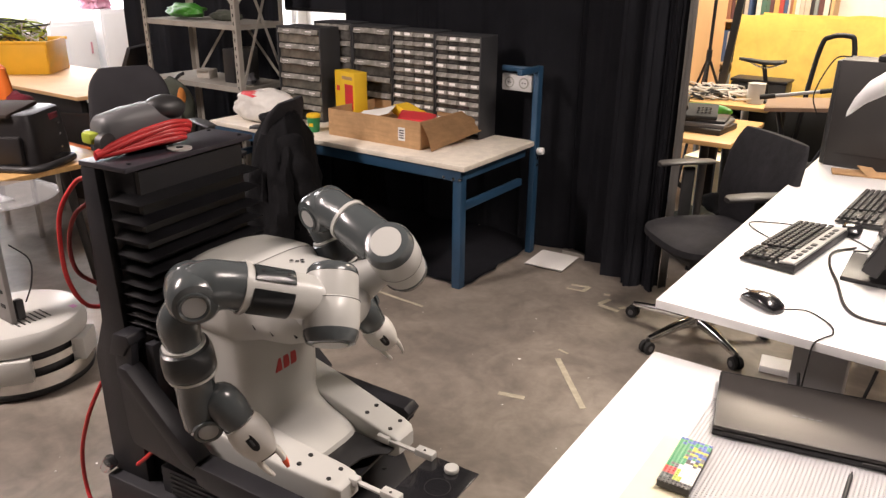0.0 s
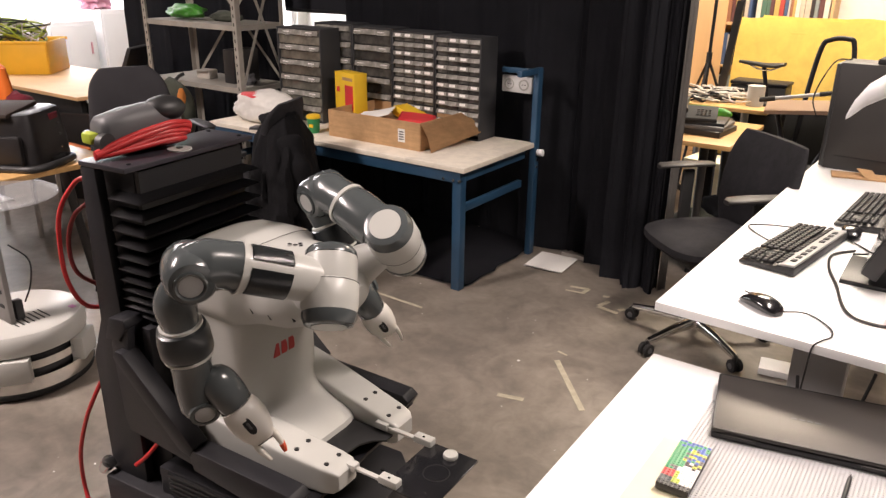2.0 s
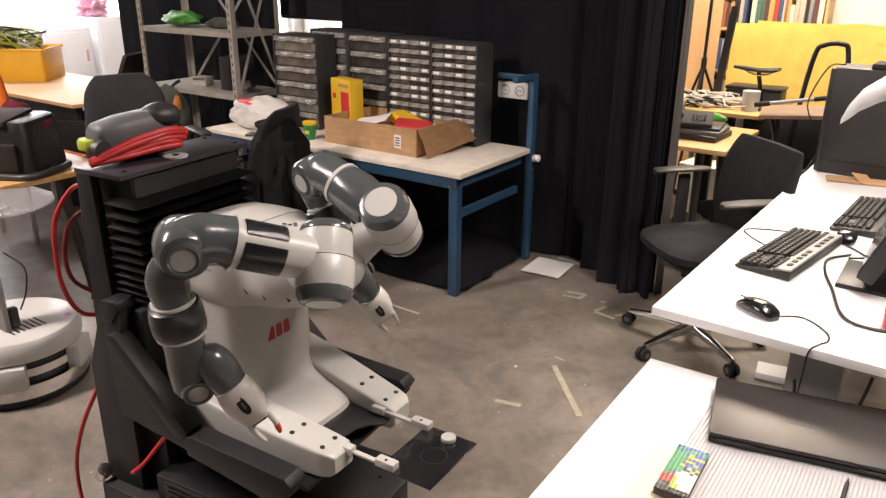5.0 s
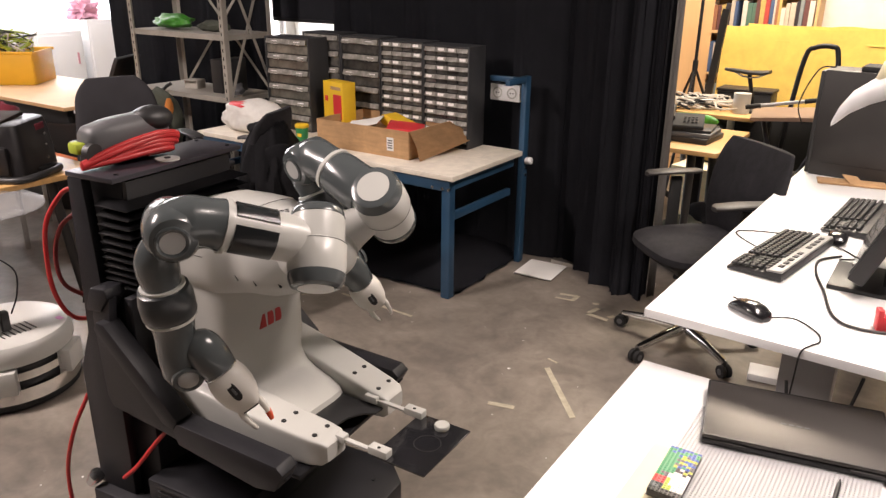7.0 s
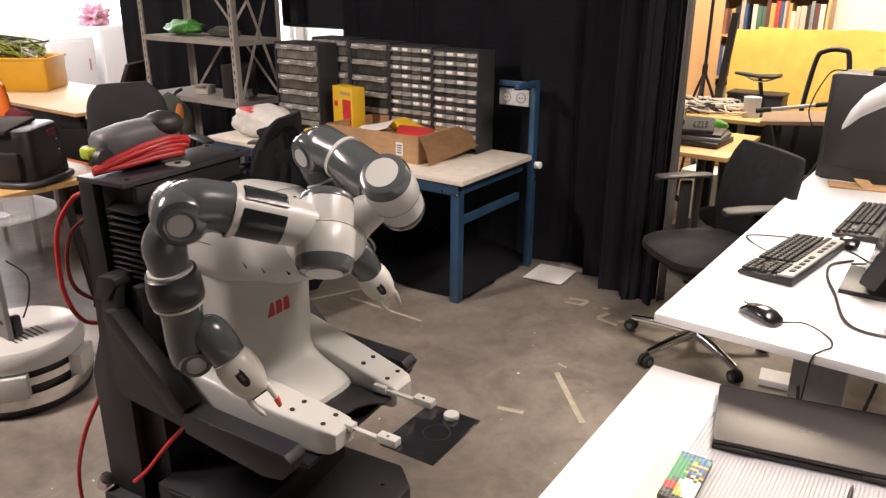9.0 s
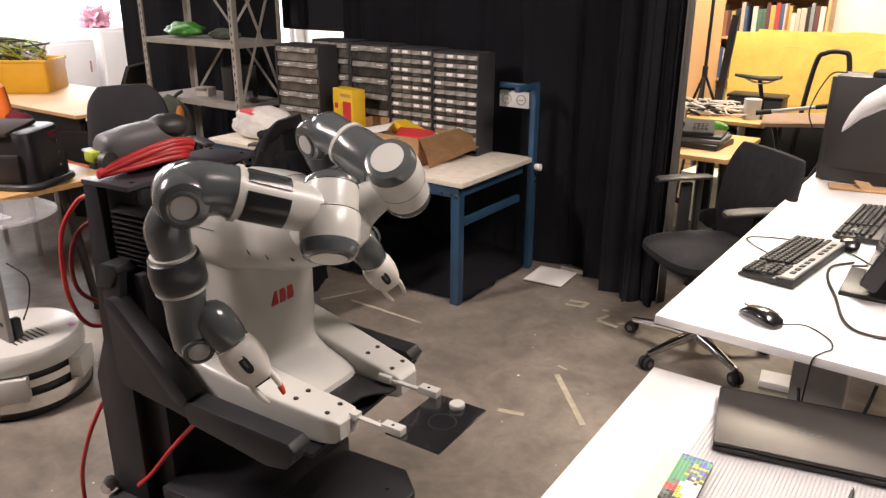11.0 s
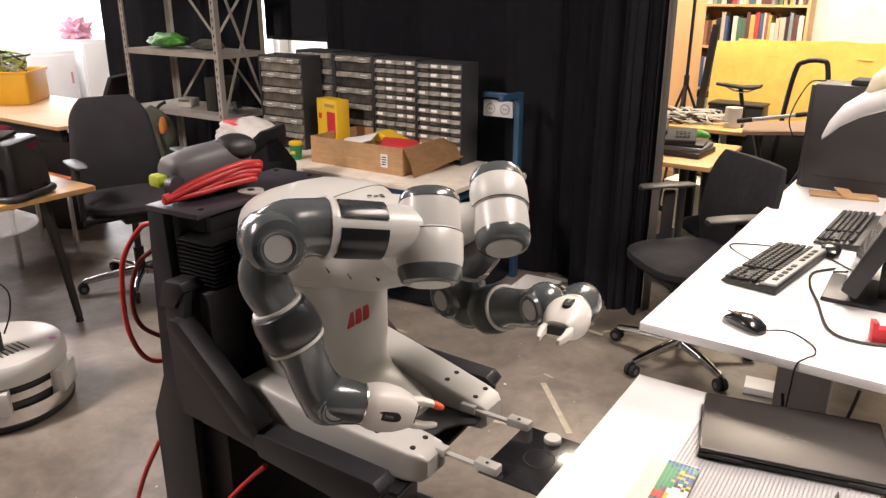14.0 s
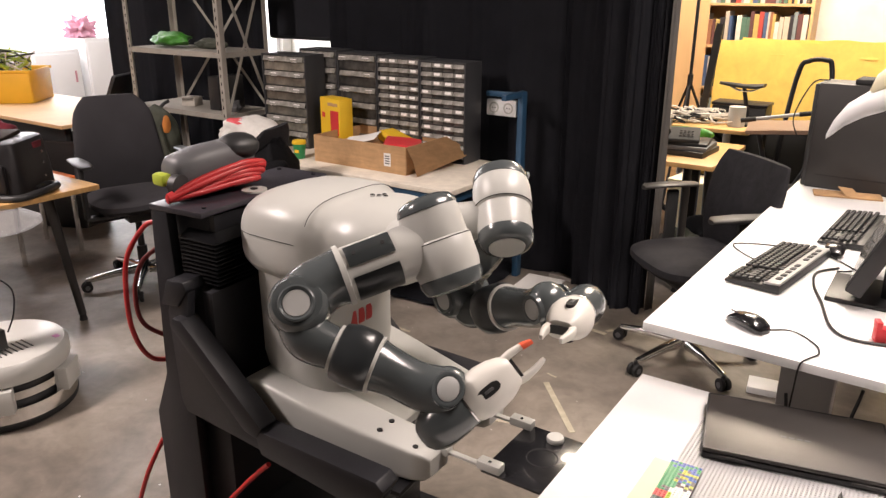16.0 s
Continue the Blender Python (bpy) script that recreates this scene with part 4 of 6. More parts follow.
make_desk(pose(-0.567, 1.78, 0, 0, 0, -1.38), 0.8, 2.1, 0.76, (0.22, 1.85), "white height-adjustable desk with keyboards and a monitor")
make_desk(pose(-0.533, 0.2, 0, 0, 0, 0.6), 0.8, 1.565, 0.62, (0.2, 1.3), "lower white desk with a laptop and a studded plate")
wb = thing("white_power_brick", pose(-0.44, 3.05, 0, 0, 0, 8), "white power block lying on the floor under the desk", "power supply")
part("brick_body", bmx(((0, 0, 0.016), (0.12, 0.11, 0.03)), bevel=0.004), M["white_top"], wb)
part("mains_cord", tube(bmesh.new(), spline([(0.06, 0.0, 0.03), (0.16, 0.0, 0.012), (0.26, -0.05, 0.008)], 6), 0.004, 6), M["rubber"], wb)


def make_keyboard(m, label, silver):
    k = thing("keyboard", m, label, "keyboard", group="keyboards on the desk")
    bm = bmesh.new()
    prism(bm, [(-0.078, 0.004), (-0.08, 0.012), (0.078, 0.026), (0.08, 0.004)], "y", -0.222, 0.222, 0.002)
    part("case", bm, M["black_plastic"], k)
    if silver:
        part("silver_strip", bx(bmesh.new(), (0.056, 0, 0.0205), (0.045, 0.43, 0.008), pose(0, 0, 0.003, 0, -5, 0), 0.002), M["disc"], k, "silver-grey rear strip")
    for s in (-1, 1):
        part("rear_foot", bmx(((0.06, s * 0.19, 0.003), (0.02, 0.03, 0.006))), M["black_plastic"], k)
    me = finish(bx(bmesh.new(), (0, 0, 0), (0.0155, 0.0165, 0.008), bevel=0.0025, seg=1), "keycap")
    for r in range(6):
        for c in range(21):
            y = 0.208 - c * 0.0205
            x = -0.066 + r * 0.0185 + (0.004 if r == 5 else 0)
            if silver and x > 0.034:
                continue
            if c in (15,) or (c in (16, 17, 18) and r in (2,)):
                continue
            cap = part("key", me, M["key"], k)
            cap.matrix_local = pose(x, y, 0.0205 + (x + 0.08) * 0.088, 0, -5, 0)
    if silver:
        hot = finish(bx(bmesh.new(), (0, 0, 0), (0.016, 0.022, 0.005), bevel=0.002, seg=1), "hot_key")
        for c in range(10):
            if c == 5:
                continue
            hk = part("hot_key", hot, M["key"], k)
            hk.matrix_local = pose(0.058, -0.17 + c * 0.037, 0.0335, 0, -5, 0)
    return k


make_keyboard(pose(-0.353, 2.396, 0.76, 0, 0, -9.3), "black keyboard with a silver-white top strip", True)
make_keyboard(pose(-0.205, 2.95, 0.76, 0, 0, -4), "plain black curved keyboard lying on the desk", False)


def make_mouse(m, label):
    o = thing("computer_mouse", m, label, "mouse", group="computer mice")
    bm = bmesh.new()
    loft(bm, [[(x, y, z) for y, z in oval(0, h / 2, w, h / 2, 2.4, 24)] for x, w, h in ((-0.058, 0.016, 0.014), (-0.05, 0.026, 0.024), (-0.03, 0.031, 0.033), (-0.005, 0.031, 0.037), (0.025, 0.029, 0.032), (0.045, 0.026, 0.022), (0.056, 0.018, 0.012))])
    part("shell", bm, M["tray"], o, "glossy black shell", sharp=60)
    part("wheel", lathe(bmesh.new(), [(0.001, -0.004), (0.009, -0.004), (0.009, 0.004), (0.001, 0.004)], (0.03, 0, 0.0235), (0, 1, 0), 14), M["lining"], o)
    part("button_gap", bmx(((0.042, 0, 0.0245), (0.03, 0.0015, 0.004))), M["hole"], o)
    return o


make_mouse(pose(-0.335, 1.905, 0.76, 0, 0, 150), "glossy black wired mouse on the white desk")
make_mouse(pose(-0.235, 2.66, 0.76, 0, 0, 95), "dark grey mouse between two keyboards")


def cable(points, r, mat, label):
    ob = part("cable", tube(bmesh.new(), spline(points, 8), r, 6), M[mat], label=label)
    return tagged(ob, category="cable", group="loose cables")


cable([(-0.285, 1.90, 0.765), (-0.23, 1.93, 0.764), (-0.17, 1.88, 0.764), (-0.155, 1.83, 0.764), (-0.17, 1.79, 0.765), (-0.185, 1.768, 0.752), (-0.19, 1.775, 0.68), (-0.2, 1.8, 0.5)], 0.0022, "rubber", "thin black mouse cable running over the desk edge")
cable([(-0.43, 2.43, 0.764), (-0.5, 2.5, 0.764), (-0.53, 2.56, 0.764), (-0.48, 2.6, 0.764), (-0.38, 2.63, 0.764)], 0.0022, "rubber", "thin dark cable looping behind the keyboard")
cable([(-0.2, 2.5, 0.765), (-0.25, 2.42, 0.765), (-0.24, 2.3, 0.765), (-0.2, 2.17, 0.765), (-0.15, 2.0, 0.765), (-0.08, 1.96, 0.765), (0.05, 2.0, 0.765)], 0.004, "sheet_grey", "grey video cable curving across the white desk")
cable([(-0.26, 2.62, 0.765), (-0.19, 2.55, 0.765), (-0.16, 2.5, 0.765), (-0.2, 2.46, 0.766)], 0.003, "rubber", "short black cable by the monitor foot")
cable([(-0.21, 1.83, 0.64), (-0.2, 1.8, 0.6), (-0.19, 1.8, 0.45), (-0.2, 1.83, 0.2)], 0.004, "rubber", "black cable hanging below the desk")
cable([(-0.05, 1.83, 0.7), (-0.07, 1.8, 0.55), (-0.05, 1.82, 0.3)], 0.004, "rubber", "black cable hanging below the desk")

mn = thing("monitor", pose(-0.07, 2.32, 0.76, 0, 0, 0), "black flat monitor seen edge-on, on a square foot", "monitor")
part("foot", bmx(((0.0, 0.0, 0.007), (0.26, 0.23, 0.014)), bevel=0.004), M["black_plastic"], mn, "black plastic foot")
part("neck", bx(bmesh.new(), (0, 0, 0.1), (0.04, 0.09, 0.2), pose(0.02, 0, 0, 0, 0, 0), 0.006), M["black_plastic"], mn)
part("panel", bx(bmesh.new(), (-0.0, 0.05, 0.22), (0.045, 0.42, 0.34), pose(-0.08, 0.0, 0.0, 0, 22, 0), 0.006), M["black_plastic"], mn)
part("screen_face", bx(bmesh.new(), (-0.024, 0.05, 0.22), (0.003, 0.4, 0.31), pose(-0.08, 0.0, 0.0, 0, 22, 0)), M["tray"], mn)
tw = thing("computer_tower", pose(-0.24, 3.66, 0.76, 0, 0, -3), "dark grey desktop computer tower standing on the desk", "computer")
part("case", bmx(((0, 0, 0.225), (0.48, 0.19, 0.45)), bevel=0.006), M["sheet_grey"], tw)
xd = thing("disk_drive", pose(-0.2, 3.655, 1.21, 0, 0, -3), "slim black external drive lying on the tower", "drive")
part("drive_body", bmx(((0, 0, 0.011), (0.3, 0.15, 0.022)), bevel=0.004), M["rubber"], xd)
part("drive_slot", bmx(((0.02, -0.0755, 0.012), (0.2, 0.002, 0.003))), M["hole"], xd)
part("front_bezel", bmx(((-0.247, 0, 0.225), (0.02, 0.185, 0.44)), bevel=0.006), M["black_plastic"], tw)
part("side_seam", bmx(((0.0, -0.0965, 0.06), (0.4, 0.002, 0.003))), M["hole"], tw)
cable([(-0.45, 3.6, 1.222), (-0.52, 3.63, 1.2), (-0.58, 3.66, 1.05), (-0.56, 3.7, 0.95)], 0.003, "rubber", "thin black cable hanging from the computer tower")
ev = thing("torn_envelope", pose(-0.3, 3.49, 0.76, 0, 0, 12), "torn orange-brown envelope lying by the tower", "envelope")
part("envelope_body", bmx(((0, 0, 0.006), (0.26, 0.09, 0.01)), bevel=0.003), M["card"], ev)
part("envelope_flap", bx(bmesh.new(), (0, 0, 0.02), (0.07, 0.07, 0.004), pose(0.0, 0, 0.0, 20, 10, 30)), M["card"], ev)
rc = thing("red_clamp", pose(-0.035, 2.0, 0.76, 0, 0, 20), "small red plastic clamp lying on the desk", "clamp")
part("clamp_body", bmx(((0, 0, 0.02), (0.05, 0.03, 0.04)), bevel=0.006), M["red_plastic"], rc)
part("clamp_jaw", bmx(((-0.018, 0, 0.046), (0.014, 0.03, 0.02)), bevel=0.003), M["red_plastic"], rc)
lp = thing("desk_lamp", pose(0, 0, 0), "white desk lamp with a curved beak-like head", "lamp")
bm = bmesh.new()
loft(bm, [[(Vector(c) + Vector((0, y, z))) for y, z in oval(0, 0, w, h, 2.4, 20)] for c, w, h in (((-0.275, 2.3, 1.2), 0.006, 0.008), ((-0.262, 2.3, 1.225), 0.022, 0.022), ((-0.235, 2.3, 1.262), 0.034, 0.03), ((-0.19, 2.3, 1.295), 0.04, 0.034), ((-0.1, 2.3, 1.335), 0.042, 0.036), ((0.02, 2.3, 1.385), 0.04, 0.034))])
part("head", bm, M["white_top"], lp, "white curved lamp head", sharp=60)
bm = bmesh.new()
loft(bm, [[(Vector(c) + Vector((0, y, z))) for y, z in oval(0, 0, w, h, 2.4, 20)] for c, w, h in (((-0.19, 2.3, 1.32), 0.01, 0.01), ((-0.178, 2.3, 1.345), 0.03, 0.028), ((-0.14, 2.3, 1.375), 0.04, 0.036), ((-0.07, 2.3, 1.4), 0.042, 0.036), ((0.02, 2.3, 1.42), 0.03, 0.028))])
# The cream colour stands in for yellowish light on the upper shell.
part("upper_shell", bm, M["cream"], lp, "upper shell, cream for the yellowish light on it", sharp=60)
part("arm", tube(bmesh.new(), spline([(0.0, 2.3, 1.38), (0.12, 2.32, 1.38), (0.18, 2.34, 1.2), (0.19, 2.34, 0.78)], 6), 0.014), M["white_top"], lp)
part("base", lathe(bmesh.new(), [(0.001, 0), (0.09, 0), (0.085, 0.018), (0.02, 0.024)], (0.19, 2.34, 0.7605)), M["white_top"], lp)

# lower desk: stud plate, laptop, brick-built toy, paper, pen
bp_ = thing("stud_plate", pose(-0.352, 1.235, 0.6215), "light grey toy building plate covered in studs", "toy plate")
part("plate", bmx(((0.192, 0.192, 0.0016), (0.384, 0.384, 0.0032))), M["baseplate"], bp_)
verts, faces = [], []
for i in range(48):
    for j in range(48):
        b0 = len(verts)
        for z in (0.0032, 0.0049):
            for k in range(8):
                verts.append((0.004 + 0.008 * i + 0.0024 * math.cos(k * math.pi / 4), 0.004 + 0.008 * j + 0.0024 * math.sin(k * math.pi / 4), z))
        faces += [(b0 + k, b0 + (k + 1) % 8, b0 + 8 + (k + 1) % 8, b0 + 8 + k) for k in range(8)] + [tuple(range(b0 + 8, b0 + 16))]
me = bpy.data.meshes.new("studs")
me.from_pydata(verts, [], faces)
tagged(part("studs", me, M["baseplate"], bp_), kind="stuff")
la = thing("laptop", pose(-0.311, 1.463, 0.625, 0, 0, 12.5), "closed dark brushed-metal laptop on the stud plate", "laptop")
part("body", bmx(((0.19, 0.125, 0.008), (0.38, 0.25, 0.014)), bevel=0.004), M["black_plastic"], la)
part("lid", bmx(((0.19, 0.127, 0.0205), (0.38, 0.252, 0.009)), bevel=0.0035, seg=3), M["laptop"], la, "brown-black brushed metal lid")
part("hinge_strip", bmx(((0.055, -0.0005, 0.012), (0.07, 0.006, 0.007)), bevel=0.001), M["sheet_grey"], la, "dull grey hinge strip")
part("hinge_strip", bmx(((0.325, -0.0005, 0.012), (0.07, 0.006, 0.007)), bevel=0.001), M["sheet_grey"], la, "dull grey hinge strip")
part("lid_border", bmx(((0.19, 0.0035, 0.0252), (0.372, 0.004, 0.0008)), ((0.19, 0.2495, 0.0252), (0.372, 0.004, 0.0008)), ((0.003, 0.127, 0.0252), (0.004, 0.24, 0.0008)), ((0.377, 0.127, 0.0252), (0.004, 0.24, 0.0008))), M["black_plastic"], la, "black rim round the lid")
for k in range(4):
    part("emblem_bar", bmx(((0.165 + 0.016 * k, 0.11, 0.0252), (0.011, 0.006, 0.0006))), M["grey_plastic"], la)
ty = thing("brick_toy", pose(-0.348, 1.228, 0.6249, 0, 0, 2), "phone-sized slab of coloured toy bricks", "toy")
part("brick_base", bmx(((0.032, 0.084, 0.007), (0.064, 0.168, 0.014)), bevel=0.003), BRICKS["black"], ty)
unit = bmx(((0, 0, 0.0016), (0.0077, 0.0077, 0.0032)))
cyl(unit, (0, 0, 0.0032), (0, 0, 0.0049), 0.0024, seg=8)
unit = finish(unit, "brick")
rnd = random.Random(3)
made = {}
for i in range(8):
    for j in range(21):
        if j < 2:
            c = "black"
        elif j < 4:
            c = "lime" if i in (3, 4) else ("white" if i > 4 else rnd.choice(("grey", "black")))
        elif j < 7:
            c = "red" if i < 3 else ("lime" if i == 3 else "white")
        elif j < 9:
            c = rnd.choice(("grey", "green")) if i < 3 else "white"
        elif j < 12:
            c = "green" if i < 4 else rnd.choice(("white", "black", "lime"))
        elif j < 18:
            c = "green" if i < 3 else rnd.choice(("green", "blue", "lime", "lime", "blue", "grey"))
        else:
            c = rnd.choice(("blue", "blue", "green"))
        if c not in made:
            made[c] = unit.copy()
        b = part("brick", made[c], BRICKS[c], ty)
        b.location = (0.004 + 0.008 * i, 0.004 + 0.008 * j, 0.0141)
pn = thing("pen", pose(-0.041, 1.36, 0.6285, 0, 0, 0), "slim black pen lying on the stud plate", "pen")
part("pen_body", lathe(bmesh.new(), [(0.002, -0.005), (0.0042, 0.0), (0.0045, 0.1), (0.004, 0.12), (0.0015, 0.132)], (0, 0, 0.0005), (0, 1, 0), 14), M["black_plastic"], pn)
part("pen_tip", lathe(bmesh.new(), [(0.0016, 0), (0.0006, 0.006)], (0, 0.132, 0.0005), (0, 1, 0), 10), M["steel"], pn)
part("note_paper", bmx(((-0.325, 1.27, 0.6206), (0.14, 0.29, 0.0012))), M["cream"], label="pale yellow sheet of paper on the white desk")["category"] = "paper"
cable([(-0.5, 0.95, 0.622), (-0.4, 0.9, 0.622), (-0.3, 0.95, 0.622)], 0.002, "rubber", "thin cable on the desk")


# ---- the store corner beyond the curtain ----
make_table("folding_table", -1.75, -1.03, 4.95, 5.62, 0.74, "beech", "light wooden worktable heaped with cables", "grey_paint")
make_table("side_table", -1.6, -0.94, 3.82, 4.5, 0.74, "beech", "light wooden table with a phone and papers", "sheet_grey")
rnd = random.Random(21)
for k in range(20):
    x, y = rnd.uniform(-1.62, -1.25), rnd.uniform(5.05, 5.35)
    pts = [(x + rnd.uniform(-0.16, 0.16), y + rnd.uniform(-0.12, 0.12), 0.745 + rnd.uniform(0, 0.07)) for _ in range(7)]
    cable(pts, 0.0055, "white_cable" if k % 3 else "rubber", "tangled pale cable heaped on the worktable")
mug = thing("mug", pose(-1.15, 5.12, 0.74), "plain white mug on the worktable", "mug")
part("mug_body", lathe(bmesh.new(), [(0.05, 0), (0.053, 0.003), (0.054, 0.125), (0.049, 0.125), (0.048, 0.01), (0.001, 0.01)], seg=28), M["white_plastic"], mug)
part("mug_rim", lathe(bmesh.new(), [(0.0485, 0.124), (0.0545, 0.1245), (0.0545, 0.127), (0.0485, 0.1275)], seg=28), M["white_plastic"], mug)
for k, (z, s, c) in enumerate(((0.74, (0.34, 0.26, 0.03), "sheet_grey"), (0.77, (0.33, 0.25, 0.022), "grey_plastic"), (0.792, (0.3, 0.22, 0.016), "black_plastic"))):
    st = part("document_folder" if k == 0 else "closed_laptop", bmx(((0, 0, s[2] / 2), s), bevel=0.004), M[c], label="grey document folder lying on the wooden table" if k == 0 else "closed laptop stacked on papers")
    st.matrix_world = pose(-1.2, 4.12, z, 0, 0, 6 * k - 4)
    st["category"] = "paper" if k == 0 else "laptop"
ph = thing("desk_phone", pose(-1.2, 4.1, 0.808, 0, 0, 15), "dark grey office phone with a coiled cord", "phone")
bm = bmesh.new()
prism(bm, [(-0.1, 0), (0.1, 0), (0.1, 0.055), (-0.1, 0.02)], "x", -0.1, 0.1, 0.006)
part("phone_body", bm, M["rubber"], ph)
part("handset", tube(bmesh.new(), spline([(-0.07, -0.07, 0.05), (-0.075, 0.0, 0.07), (-0.07, 0.08, 0.085)], 5), 0.02, 12), M["black_plastic"], ph)
for i in range(4):
    for j in range(4):
        part("phone_key", bmx(((0.0 + 0.02 * i, -0.06 + 0.024 * j, 0.034 + 0.0042 * j), (0.013, 0.014, 0.005))), M["key"], ph)
part("cord", tube(bmesh.new(), [(-0.12 + 0.012 * math.sin(k * 0.9) - 0.02 * math.sin(k / 14), -0.06 + 0.012 * math.cos(k * 0.9), 0.03 - 0.004 * k) for k in range(46)], 0.004, 6), M["rubber"], ph)
gb = lump("green_folder", pose(-1.27, 4.48, 0.782), 0.06, (2.5, 0.4, 0.6), "green_bag", "bright green folder standing between the tables", "folder", 61, 0.1)
gs = thing("folder_stand", pose(-1.2, 4.48, 0), "low dark stand behind the table", "stand")
part("stand_post", bmx(((0, 0, 0.375), (0.05, 0.05, 0.75)), bevel=0.006), M["sheet_grey"], gs)
part("stand_top", bmx(((-0.05, 0, 0.745), (0.26, 0.1, 0.01)), bevel=0.003), M["sheet_grey"], gs)


def bookcase(name, m, w, d, h, rows, label, seed):
    rnd = random.Random(seed)
    b = thing(name, m, label, "bookcase", group="light wood bookcases")
    for x in (-w / 2, w / 2):
        part("side_board", bmx(((x, 0, h / 2), (0.022, d, h))), M["pine"], b)
    part("back_board", bmx(((0, d / 2, h / 2), (w, 0.008, h))), M["pine"], b)
    for z in rows + [h - 0.02]:
        part("shelf_board", bmx(((0, 0, z), (w - 0.024, d - 0.012, 0.02))), M["pine"], b)
    for z in rows:
        x = -w / 2 + 0.03
        while x < w / 2 - 0.06:
            t, hh = rnd.uniform(0.014, 0.045), rnd.uniform(0.19, 0.27)
            if rnd.random() < 0.94:
                bk = part("book", bmx(((0, 0, hh / 2), (t * 0.94, 0.17, hh)), bevel=0.001, seg=1), SPINES[rnd.randrange(len(SPINES))], label="upright book on the bookcase shelf")
                bk.matrix_world = m @ pose(x + t / 2, -d / 2 + 0.1 + rnd.uniform(0, 0.02), z + 0.01)
                tagged(bk, category="book", group="books on the shelves")
            x += t
    return b


bookcase("bookcase", pose(-1.45, 6.72, 0, 0, 0, 0), 0.85, 0.28, 2.3, [0.45, 0.8, 1.14, 1.47, 1.8], "light wood bookcase filled with books behind the yellow boards", 2)
bookcase("bookcase", pose(-1.98, 6.0, 0, 0, 0, -105), 0.8, 0.28, 2.3, [0.4, 0.72, 1.04, 1.36, 1.68], "tall light wood bookcase half full of books", 4)
for x0, x1, zt, y, tilt in ((-1.5, -0.2, 1.24, 5.75, -5), (-1.38, 0.5, 1.25, 5.95, -4)):
    bm = bmx((((x1 - x0) / 2, 0, zt / 2), (x1 - x0, 0.05, zt)))
    bmesh.ops.subdivide_edges(bm, edges=[e for e in bm.edges if e.calc_length() > 0.1], cuts=23, use_grid_fill=True)
    for v in bm.verts:
        q = Vector((v.co.x * 3.1 + y, v.co.z * 3.1, tilt))
        v.co.y += 0.012 * noise.noise(q) + 0.005 * noise.noise(q * 3)
        v.co.z += (0.012 * noise.noise(q * 1.6) + 0.006 * noise.noise(q * 5)) * v.co.z / zt
    ob = part("foam_board", bm, M["foam"], label="large yellow foam board leaning against the wall")
    ob.matrix_world = pose(x0, y, 0, tilt, 0, 0)
    tagged(ob, category="board", group="yellow foam boards")
    for k in range(2):
        hole = part("handle_slot", bmx(((0.42 + 0.55 * k, -0.0255, zt - 0.09), (0.13, 0.003, 0.016)), bevel=0.001), M["foam"], ob)


def bike():
    b = thing("bicycle", pose(-1.18, 5.35, 0, 0, 0, 0), "black bicycle parked before the yellow boards", "bicycle")
    bm = bmesh.new()
    loft(bm, [[(x, y, z + zz) for y, z in oval(0, 0, w, h, 2.4, 16)] for x, w, h, zz in ((-0.16, 0.012, 0.01, 0.985), (-0.1, 0.022, 0.014, 0.98), (0.0, 0.035, 0.014, 0.972), (0.08, 0.06, 0.016, 0.975), (0.13, 0.05, 0.012, 0.985))])
    part("saddle", bm, M["black_plastic"], b, "black saddle", sharp=60)
    for s in (-1, 1):
        part("saddle_rail", tube(bmesh.new(), spline([(-0.1, s * 0.008, 0.972), (-0.03, s * 0.02, 0.945), (0.05, s * 0.024, 0.945), (0.11, s * 0.03, 0.97)], 5), 0.004, 6), M["steel"], b)
    part("seat_post", cyl(bmesh.new(), (0.0, 0, 0.97), (0.08, 0, 0.62), 0.014), M["black"], b)
    for a, c in (((0.05, 0, 0.76), (0.12, 0, 0.3)), ((0.06, 0, 0.72), (0.55, 0, 0.78)), ((0.12, 0, 0.3), (0.56, 0, 0.68)), ((0.12, 0, 0.3), (-0.3, 0, 0.34)), ((0.06, 0, 0.7), (-0.3, 0, 0.34)), ((0.56, 0, 0.85), (0.68, 0, 0.34))):
        part("frame_tube", cyl(bmesh.new(), a, c, 0.016), M["black"], b)
    for x in (-0.3, 0.68):
        w = part("wheel", tube(bmesh.new(), [(x + 0.32 * math.cos(k * math.tau / 40), 0, 0.34 + 0.32 * math.sin(k * math.tau / 40)) for k in range(41)], 0.02, 8), M["rubber"], b)
        for k in range(12):
            a = k * math.tau / 12
            part("spoke", cyl(bmesh.new(), (x, 0, 0.34), (x + 0.31 * math.cos(a), 0, 0.34 + 0.31 * math.sin(a)), 0.0015, seg=5), M["steel"], w)
    part("handlebar", cyl(bmesh.new(), (0.56, -0.25, 0.88), (0.56, 0.25, 0.88), 0.013), M["black"], b)
    return b


